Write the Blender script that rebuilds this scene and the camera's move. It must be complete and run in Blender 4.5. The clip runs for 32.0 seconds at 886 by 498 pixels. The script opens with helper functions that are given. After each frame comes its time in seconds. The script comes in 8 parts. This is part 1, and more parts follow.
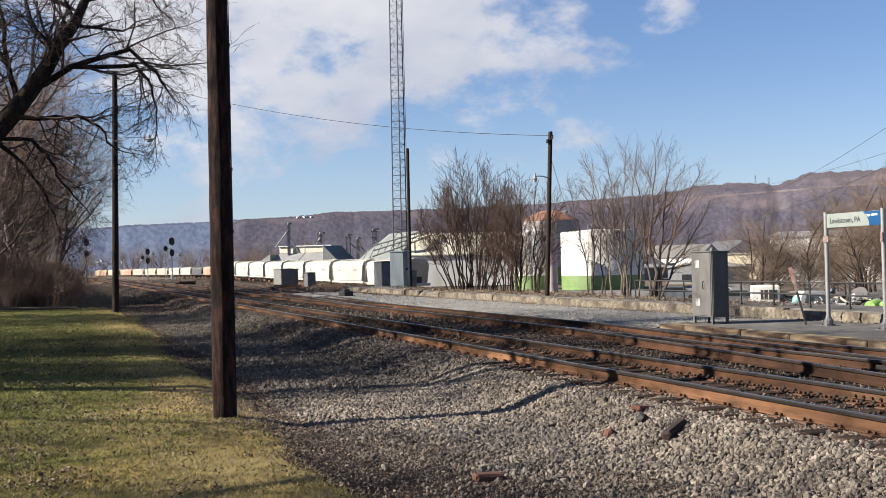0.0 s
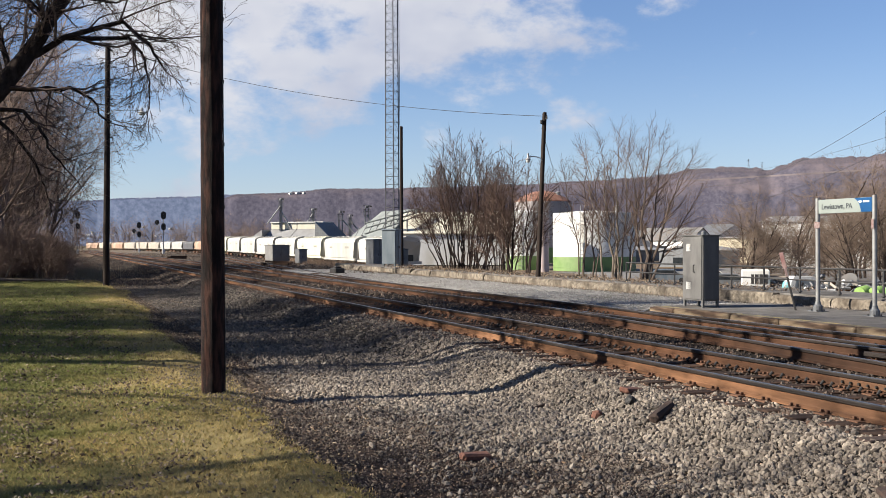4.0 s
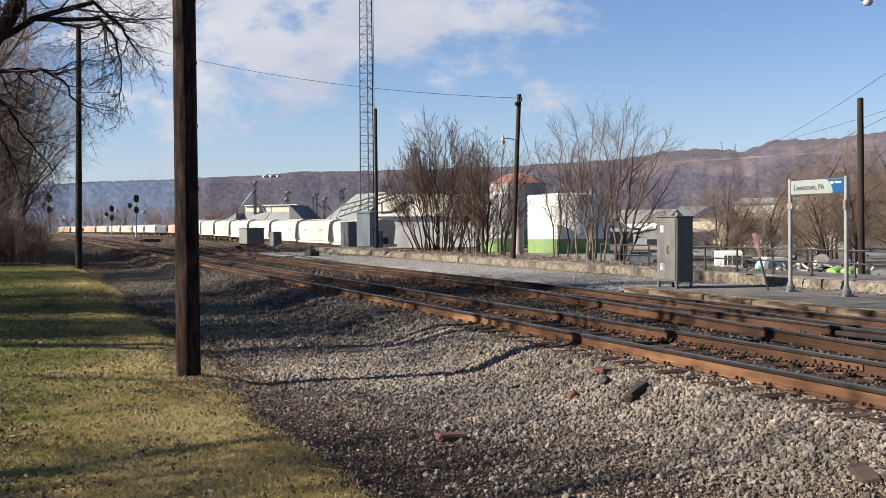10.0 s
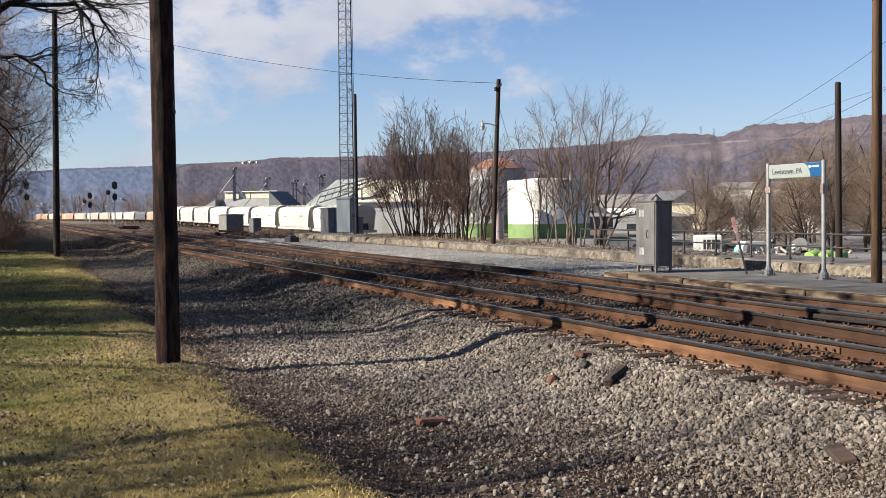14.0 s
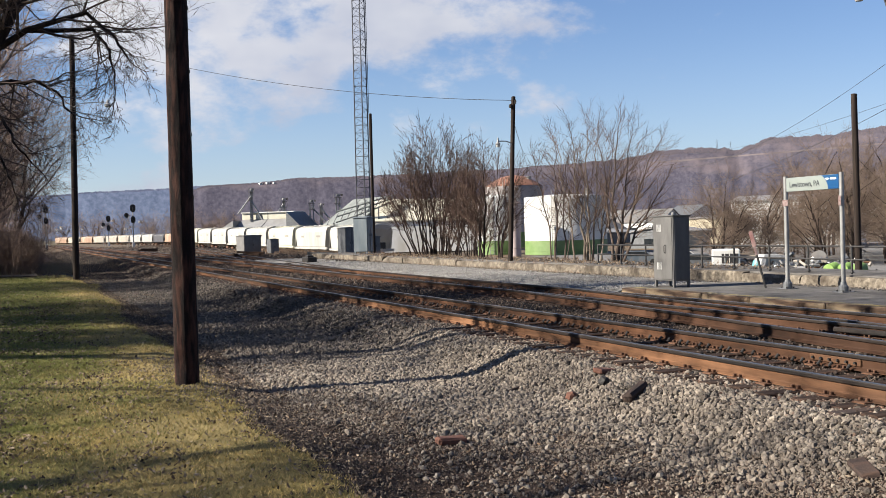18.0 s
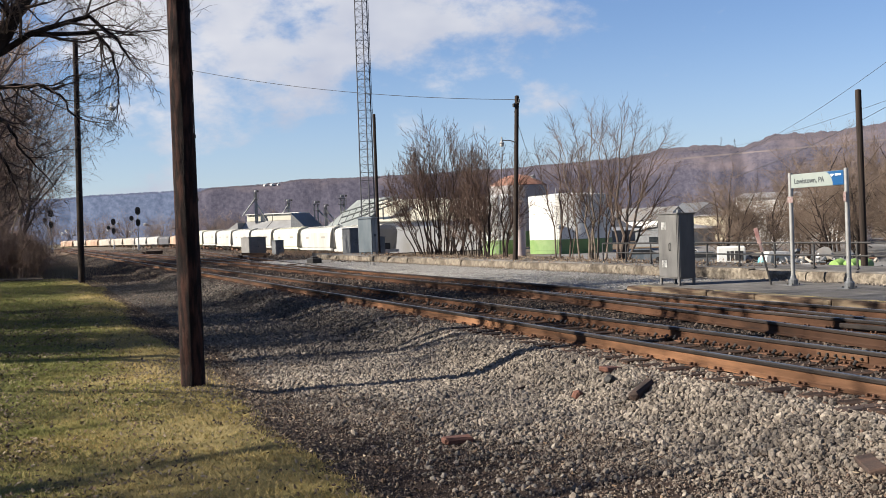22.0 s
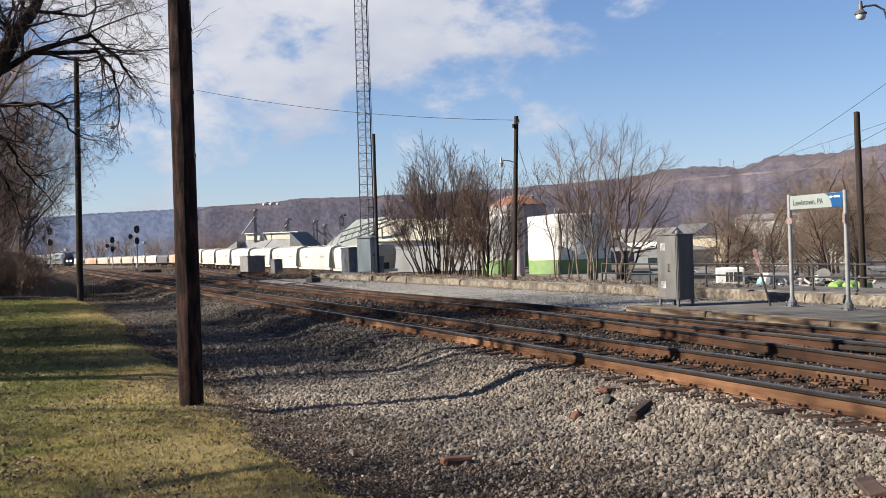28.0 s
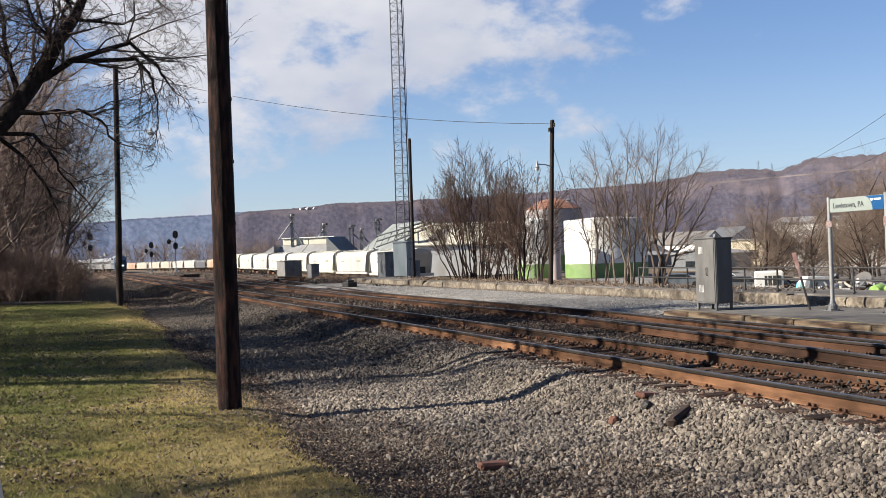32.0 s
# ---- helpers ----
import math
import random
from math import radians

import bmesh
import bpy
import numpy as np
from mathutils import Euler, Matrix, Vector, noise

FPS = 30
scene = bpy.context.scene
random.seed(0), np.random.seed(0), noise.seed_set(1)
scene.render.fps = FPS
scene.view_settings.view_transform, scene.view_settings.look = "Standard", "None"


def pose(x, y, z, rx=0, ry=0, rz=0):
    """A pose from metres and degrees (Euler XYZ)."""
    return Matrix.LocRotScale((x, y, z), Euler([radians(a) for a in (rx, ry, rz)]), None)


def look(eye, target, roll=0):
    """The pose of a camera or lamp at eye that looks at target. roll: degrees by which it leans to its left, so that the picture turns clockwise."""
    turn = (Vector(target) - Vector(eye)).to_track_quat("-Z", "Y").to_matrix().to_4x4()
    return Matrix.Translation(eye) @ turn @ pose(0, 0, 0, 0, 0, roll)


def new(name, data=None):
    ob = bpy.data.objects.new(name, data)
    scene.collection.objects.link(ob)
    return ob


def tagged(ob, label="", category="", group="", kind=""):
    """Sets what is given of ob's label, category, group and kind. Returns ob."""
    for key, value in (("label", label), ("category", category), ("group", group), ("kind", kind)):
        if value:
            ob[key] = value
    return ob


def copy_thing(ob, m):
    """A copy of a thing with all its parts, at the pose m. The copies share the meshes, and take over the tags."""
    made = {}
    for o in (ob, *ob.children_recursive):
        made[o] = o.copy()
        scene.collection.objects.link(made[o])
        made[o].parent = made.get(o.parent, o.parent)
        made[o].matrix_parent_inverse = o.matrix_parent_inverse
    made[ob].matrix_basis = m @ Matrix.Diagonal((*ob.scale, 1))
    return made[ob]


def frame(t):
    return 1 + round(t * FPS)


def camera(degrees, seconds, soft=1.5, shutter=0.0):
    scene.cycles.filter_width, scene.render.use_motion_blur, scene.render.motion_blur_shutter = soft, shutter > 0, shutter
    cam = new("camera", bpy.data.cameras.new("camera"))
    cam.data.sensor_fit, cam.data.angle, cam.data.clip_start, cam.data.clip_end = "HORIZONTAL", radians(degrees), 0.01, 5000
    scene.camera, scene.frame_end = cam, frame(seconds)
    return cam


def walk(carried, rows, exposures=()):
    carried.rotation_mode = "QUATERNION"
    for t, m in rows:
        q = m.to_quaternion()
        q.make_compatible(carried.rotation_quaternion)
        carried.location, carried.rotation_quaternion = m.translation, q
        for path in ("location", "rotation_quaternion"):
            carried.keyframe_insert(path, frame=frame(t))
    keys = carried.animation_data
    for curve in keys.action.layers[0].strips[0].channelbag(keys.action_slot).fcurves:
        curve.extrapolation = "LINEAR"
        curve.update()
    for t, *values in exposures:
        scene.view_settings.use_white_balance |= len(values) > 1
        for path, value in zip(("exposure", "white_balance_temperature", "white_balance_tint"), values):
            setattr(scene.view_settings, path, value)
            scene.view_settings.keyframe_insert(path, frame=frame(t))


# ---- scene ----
# camera: hand-held, standing on the lawn, 1.64 m above the rail heads
# world: x across the tracks, y along them, z = 0 at the top of the near rails
cam = camera(43.8, 32.0, soft=0.6)
ROWS = [
    (0.0, -0.023, -0.025, 0.010, -19.071, 0.833, 1.261),
    (0.5, -0.016, -0.024, 0.009, -18.343, 0.270, 1.473),
    (1.0, -0.017, -0.028, 0.007, -18.135, 0.081, 1.529),
    (1.5, -0.022, -0.041, 0.009, -17.813, -0.017, 1.356),
    (2.0, -0.008, -0.016, 0.008, -17.447, -0.068, 1.194),
    (2.5, -0.017, -0.037, 0.010, -17.578, 0.055, 1.035),
    (3.0, -0.009, -0.025, 0.015, -18.903, -0.184, 0.057),
    (3.5, -0.009, -0.014, 0.017, -19.224, -0.205, 0.080),
    (5.5, 0.003, -0.003, 0.010, -20.311, -0.622, 0.593),
    (6.0, -0.012, -0.006, 0.002, -20.354, -0.715, 0.546),
    (6.5, -0.003, -0.005, 0.008, -20.459, -0.783, 0.336),
    (7.0, -0.012, -0.011, 0.006, -20.540, -0.789, 0.236),
    (7.5, -0.008, -0.014, 0.008, -20.312, -0.888, 0.566),
    (8.0, -0.009, 0.003, 0.002, -20.108, -0.940, 0.632),
    (8.5, -0.008, -0.004, 0.009, -20.371, -1.016, 0.748),
    (9.0, -0.002, -0.007, 0.004, -21.074, -0.999, 0.693),
    (9.5, -0.012, -0.008, 0.005, -20.940, -1.015, 0.395),
    (10.0, -0.012, -0.004, 0.003, -20.799, -1.189, 0.436),
    (10.5, -0.010, -0.009, 0.007, -21.060, -1.358, 0.282),
    (11.0, -0.012, -0.001, 0.001, -21.133, -1.455, 0.375),
    (11.5, -0.011, -0.010, 0.004, -21.437, -1.572, 0.122),
    (12.0, -0.007, 0.013, -0.001, -21.633, -1.903, 0.046),
    (12.5, -0.003, 0.011, -0.008, -21.708, -2.173, 0.051),
    (13.0, -0.000, -0.000, -0.000, -21.600, -2.280, 0.600),
    (13.5, -0.008, -0.004, 0.001, -22.120, -2.315, 0.869),
    (14.0, -0.006, -0.010, 0.000, -21.826, -1.948, 0.694),
    (14.5, -0.006, -0.007, 0.006, -21.377, -1.080, 0.872),
    (16.5, -0.008, -0.014, -0.000, -20.505, -0.798, 1.392),
    (17.0, -0.003, -0.008, 0.001, -20.688, -1.020, 1.584),
    (17.5, -0.002, -0.008, -0.003, -20.850, -1.127, 1.267),
    (18.0, 0.002, -0.014, 0.001, -20.948, -0.998, 1.542),
    (18.5, 0.004, -0.001, -0.008, -21.015, -0.737, 1.489),
    (19.0, 0.001, -0.010, -0.005, -21.280, -0.807, 1.697),
    (19.5, 0.013, -0.000, -0.007, -21.074, -1.094, 1.754),
    (20.0, 0.008, -0.006, -0.003, -20.855, -1.150, 1.912),
    (20.5, 0.011, -0.003, -0.005, -20.652, -1.108, 2.093),
    (21.0, 0.004, -0.004, 0.001, -20.555, -1.118, 2.160),
    (21.5, 0.007, -0.006, -0.002, -20.689, -1.032, 1.902),
    (22.0, 0.007, -0.008, -0.003, -20.704, -0.993, 2.065),
    (22.5, -0.005, -0.007, -0.008, -20.712, -0.864, 1.801),
    (23.0, 0.008, -0.008, 0.003, -20.442, -0.755, 2.053),
    (23.5, 0.009, -0.016, -0.003, -20.103, -0.472, 2.901),
    (24.0, 0.009, -0.011, 0.002, -19.447, 0.065, 2.901),
    (24.5, 0.014, -0.008, -0.002, -19.603, 0.468, 3.042),
    (25.0, 0.011, -0.006, -0.005, -20.482, -0.004, 2.009),
    (25.5, 0.009, 0.001, -0.012, -20.367, -0.029, 1.998),
    (27.5, -0.001, -0.004, -0.006, -20.503, 0.342, 1.683),
    (28.0, -0.002, -0.009, -0.002, -20.760, 0.035, 1.793),
    (28.5, 0.003, -0.008, -0.010, -20.432, -0.300, 2.025),
    (29.0, 0.001, -0.008, -0.006, -19.122, -0.507, 2.140),
    (29.5, -0.003, -0.024, 0.008, -18.792, -0.576, 2.023),
    (30.0, -0.016, -0.027, 0.005, -18.568, 0.294, 2.405),
    (30.5, -0.013, -0.031, 0.004, -18.420, 0.626, 2.046),
    (31.0, -0.007, -0.015, 0.010, -18.977, 0.352, 2.087),
    (31.5, -0.005, -0.009, 0.004, -18.801, 0.277, 2.339),
    (32.0, -0.008, -0.016, 0.005, -18.887, 0.311, 1.966),
]
walk(cam, [(t, pose(x, y, 1.64 + z, 90 + pitch, roll, yaw)) for t, x, y, z, yaw, pitch, roll in ROWS])

# world, sun and exposure
SUN_AZ = (-0.985, 0.175)
SUN_EL = radians(31)
world = bpy.data.worlds.new("sky_world")
scene.world = world
world.use_nodes = True
MARK_AT, MARK_LEAN = (-0.290, 6.46, -0.5), -8.8

def build_sky():
    nt = world.node_tree
    N, K = nt.nodes, nt.links
    N.clear()
    out = N.new("ShaderNodeOutputWorld")
    bg = N.new("ShaderNodeBackground")
    bg.inputs[1].default_value = 0.038
    sky = N.new("ShaderNodeTexSky")
    sky.sky_type = "NISHITA"
    sky.sun_disc = False
    sky.sun_elevation = SUN_EL
    sky.sun_rotation = math.atan2(SUN_AZ[0], SUN_AZ[1])
    sky.air_density, sky.dust_density, sky.ozone_density = 1.0, 0.25, 3.5
    tc = N.new("ShaderNodeTexCoord")
    sep = N.new("ShaderNodeSeparateXYZ")
    K.new(tc.outputs["Generated"], sep.inputs[0])
    # lumpy cloud, a little flattened
    com = N.new("ShaderNodeMapping")
    com.inputs["Scale"].default_value = (1.0, 1.0, 1.75)
    K.new(tc.outputs["Generated"], com.inputs[0])
    big = N.new("ShaderNodeTexNoise")
    big.inputs["Scale"].default_value, big.inputs["Detail"].default_value, big.inputs["Roughness"].default_value = CLOUD_SCALE, 9.0, 0.58
    off = N.new("ShaderNodeVectorMath"); off.operation = "ADD"; off.inputs[1].default_value = CLOUD_SHIFT
    K.new(com.outputs[0], off.inputs[0]); K.new(off.outputs[0], big.inputs["Vector"])
    # the bank of cloud ahead: soft field round one direction of the sky
    d = Vector(CLOUD_DIR).normalized()
    side = Vector((d.y, -d.x, 0)).normalized()
    def dot(v):
        n = N.new("ShaderNodeVectorMath"); n.operation = "DOT_PRODUCT"; n.inputs[1].default_value = v
        K.new(tc.outputs["Generated"], n.inputs[0])
        return n.outputs["Value"]
    def mth(op, a, b=None, c=None):
        n = N.new("ShaderNodeMath"); n.operation = op
        for i, v in enumerate((a, b, c)):
            if v is None: continue
            if isinstance(v, (int, float)): n.inputs[i].default_value = v
            else: K.new(v, n.inputs[i])
        return n.outputs[0]
    u = mth("DIVIDE", mth("SUBTRACT", dot(side), CLOUD_MID[0]), CLOUD_SIZE[0])
    w = mth("DIVIDE", mth("SUBTRACT", sep.outputs[2], mth("MULTIPLY_ADD", dot(side), CLOUD_TILT, CLOUD_MID[1])), CLOUD_SIZE[1])
    r2 = mth("ADD", mth("MULTIPLY", u, u), mth("MULTIPLY", w, w))
    field = mth("SUBTRACT", 1.0, mth("SQRT", r2))
    field = mth("MAXIMUM", field, -1.8)
    val = mth("MULTIPLY_ADD", field, 0.62, mth("MULTIPLY_ADD", big.outputs["Fac"], 1.5, -0.45))
    ramp = N.new("ShaderNodeMapRange"); ramp.interpolation_type = "SMOOTHSTEP"
    ramp.inputs["From Min"].default_value, ramp.inputs["From Max"].default_value = 0.53, 0.73
    K.new(val, ramp.inputs["Value"])
    # thin haze at the horizon
    hz = N.new("ShaderNodeMapRange"); hz.interpolation_type = "SMOOTHSTEP"
    hz.inputs["From Min"].default_value, hz.inputs["From Max"].default_value = 0.20, -0.02
    K.new(sep.outputs[2], hz.inputs["Value"])
    shade = N.new("ShaderNodeTexNoise")
    shade.inputs["Scale"].default_value, shade.inputs["Detail"].default_value = CLOUD_SCALE * 0.9, 4.0
    off2 = N.new("ShaderNodeVectorMath"); off2.operation = "ADD"; off2.inputs[1].default_value = (3.7, 1.3, 5.0)
    K.new(com.outputs[0], off2.inputs[0]); K.new(off2.outputs[0], shade.inputs["Vector"])
    cr = N.new("ShaderNodeValToRGB")
    cr.color_ramp.elements[0].position, cr.color_ramp.elements[0].color = 0.36, (4.6, 4.9, 5.9, 1)
    cr.color_ramp.elements[1].position, cr.color_ramp.elements[1].color = 0.66, (7.7, 7.6, 7.7, 1)
    K.new(shade.outputs["Fac"], cr.inputs[0])
    tint = N.new("ShaderNodeMix"); tint.data_type = "RGBA"; tint.blend_type = "MULTIPLY"; tint.inputs[0].default_value = 1.0
    K.new(sky.outputs[0], tint.inputs[6]); tint.inputs[7].default_value = (0.95, 0.98, 1.15, 1)
    m0 = N.new("ShaderNodeMix"); m0.data_type = "RGBA"
    hzm = mth("MULTIPLY", hz.outputs[0], 0.30)
    K.new(hzm, m0.inputs[0]); K.new(tint.outputs[2], m0.inputs[6]); m0.inputs[7].default_value = (5.4, 6.5, 8.4, 1)
    m1 = N.new("ShaderNodeMix"); m1.data_type = "RGBA"
    cl = mth("MULTIPLY", ramp.outputs[0], 0.93)
    K.new(cl, m1.inputs[0]); K.new(m0.outputs[2], m1.inputs[6]); K.new(cr.outputs[0], m1.inputs[7])
    K.new(m1.outputs[2], bg.inputs[0]); K.new(bg.outputs[0], out.inputs[0])


CLOUD_SCALE, CLOUD_SHIFT = 6.0, (4.3, 2.2, 0.7)
CLOUD_DIR, CLOUD_MID, CLOUD_SIZE, CLOUD_TILT = (0.292, 0.956, 0.0), (-0.075, 0.282), (0.52, 0.262), 0.09
build_sky()
sun_data = bpy.data.lights.new("sun", "SUN")
sun_data.energy, sun_data.angle, sun_data.color = 5.0, radians(0.53), (1.0, 0.92, 0.80)
sun = new("sun", sun_data)
sun.matrix_world = look((SUN_AZ[0] * 60, SUN_AZ[1] * 60, 60 * math.tan(SUN_EL)), (0, 0, 0))
scene.view_settings.exposure = 1.61


# ---- mesh helpers ----
class Geo:
    """Gathers vertices and faces of one mesh."""

    def __init__(self):
        self.v, self.f, self.m = [], [], []

    def add(self, verts, faces, mat=0):
        n = len(self.v)
        self.v.extend(verts)
        self.f.extend([tuple(i + n for i in f) for f in faces])
        self.m.extend([mat] * len(faces))

    def box(self, c, s, mat=0, rz=0.0, bevel=0.0, turn=None):
        x, y, z = s[0] / 2, s[1] / 2, s[2] / 2
        b = min(bevel, x * 0.6, y * 0.6, z * 0.6)
        if b > 0:
            vs, fs = chamfer(x, y, z, b)
        else:
            vs = [(i, j, k) for i in (-x, x) for j in (-y, y) for k in (-z, z)]
            fs = [(0, 1, 3, 2), (4, 6, 7, 5), (0, 4, 5, 1), (2, 3, 7, 6), (0, 2, 6, 4), (1, 5, 7, 3)]
        R = turn if turn is not None else Matrix.Rotation(rz, 3, "Z")
        self.add([tuple(R @ Vector(p) + Vector(c)) for p in vs], fs, mat)

    def tube(self, pts, radii, n=8, mat=0, cap=True):
        pts = [Vector(p) for p in pts]
        if not hasattr(radii, "__len__"):
            radii = [radii] * len(pts)
        vs, fs = [], []
        ref = None
        for i, p in enumerate(pts):
            a, b = pts[max(i - 1, 0)], pts[min(i + 1, len(pts) - 1)]
            t = (b - a).normalized()
            if ref is None:
                ref = Vector((0, 0, 1)) if abs(t.z) < 0.9 else Vector((1, 0, 0))
            e = t.cross(ref).normalized()
            w = e.cross(t)
            ref = w
            for k in range(n):
                g = 2 * math.pi * k / n
                q = p + (e * math.cos(g) + w * math.sin(g)) * radii[i]
                vs.append(tuple(q))
        for i in range(len(pts) - 1):
            for k in range(n):
                l = (k + 1) % n
                fs.append((i * n + k, i * n + l, (i + 1) * n + l, (i + 1) * n + k))
        if cap:
            fs.append(tuple(range(n))[::-1])
            fs.append(tuple(range((len(pts) - 1) * n, len(pts) * n)))
        self.add(vs, fs, mat)

    def prism(self, outline, a, b, axis="y", mat=0):
        """An outline of (u, w) drawn out from a to b along an axis; w is up for x and y."""
        n = len(outline)
        def at(u, w, t):
            return {"x": (t, u, w), "y": (u, t, w), "z": (u, w, t)}[axis]
        vs = [at(u, w, a) for u, w in outline] + [at(u, w, b) for u, w in outline]
        fs = [(i, (i + 1) % n, n + (i + 1) % n, n + i) for i in range(n)] + [tuple(range(n))[::-1], tuple(range(n, 2 * n))]
        self.add(vs, fs, mat)

    def lathe(self, prof, c, n=16, mat=0):
        vs, fs = [], []
        for r, z in prof:
            for k in range(n):
                g = 2 * math.pi * k / n
                vs.append((c[0] + r * math.cos(g), c[1] + r * math.sin(g), c[2] + z))
        for i in range(len(prof) - 1):
            for k in range(n):
                l = (k + 1) % n
                fs.append((i * n + k, i * n + l, (i + 1) * n + l, (i + 1) * n + k))
        fs.append(tuple(range(n))[::-1])
        fs.append(tuple(range((len(prof) - 1) * n, len(prof) * n)))
        self.add(vs, fs, mat)

    def mesh(self, name, mats, smooth=False, fix=True):
        me = bpy.data.meshes.new(name)
        me.from_pydata(self.v, [], self.f)
        for m in (mats if isinstance(mats, (list, tuple)) else [mats]):
            me.materials.append(m)
        if len(me.materials) > 1:
            me.polygons.foreach_set("material_index", self.m)
        if fix and len(self.f) < 4000:
            bm = bmesh.new()
            bm.from_mesh(me)
            bmesh.ops.recalc_face_normals(bm, faces=bm.faces)
            bm.to_mesh(me)
            bm.free()
        if smooth:
            me.polygons.foreach_set("use_smooth", [True] * len(me.polygons))
        me.update()
        return me

    def ob(self, name, mats, parent=None, label="", smooth=False, fix=True):
        o = new(name, self.mesh(name, mats, smooth, fix))
        if smooth and len(self.f) < 6000:
            o.data.set_sharp_from_angle(angle=radians(40))
        if parent is not None:
            o.parent = parent
        if label:
            tagged(o, label)
        return o


def chamfer(x, y, z, b):
    vs, idx = [], {}
    for sx in (-1, 1):
        for sy in (-1, 1):
            for sz in (-1, 1):
                for ax in range(3):
                    p = [sx * (x - b), sy * (y - b), sz * (z - b)]
                    p[ax] = (sx * x, sy * y, sz * z)[ax]
                    idx[sx, sy, sz, ax] = len(vs)
                    vs.append(tuple(p))
    fs = []
    for ax in range(3):
        o1, o2 = [i for i in range(3) if i != ax]
        for s in (-1, 1):
            q = []
            for a, b2 in ((-1, -1), (1, -1), (1, 1), (-1, 1)):
                k = [0, 0, 0]; k[ax], k[o1], k[o2] = s, a, b2
                q.append(idx[k[0], k[1], k[2], ax])
            fs.append(tuple(q))
    for e in range(3):
        o1, o2 = [i for i in range(3) if i != e]
        for a in (-1, 1):
            for b2 in (-1, 1):
                k0 = [0, 0, 0]; k0[o1], k0[o2], k0[e] = a, b2, -1
                k1 = list(k0); k1[e] = 1
                fs.append((idx[(*k0, o1)], idx[(*k1, o1)], idx[(*k1, o2)], idx[(*k0, o2)]))
    for sx in (-1, 1):
        for sy in (-1, 1):
            for sz in (-1, 1):
                fs.append(tuple(idx[sx, sy, sz, a] for a in range(3)))
    return vs, fs


def thing(name, at, label, category, group="", kind="", rz=0.0):
    e = new(name)
    e.empty_display_size = 0.2
    e.matrix_basis = pose(at[0], at[1], at[2], 0, 0, rz)
    return tagged(e, label, category, group, kind)


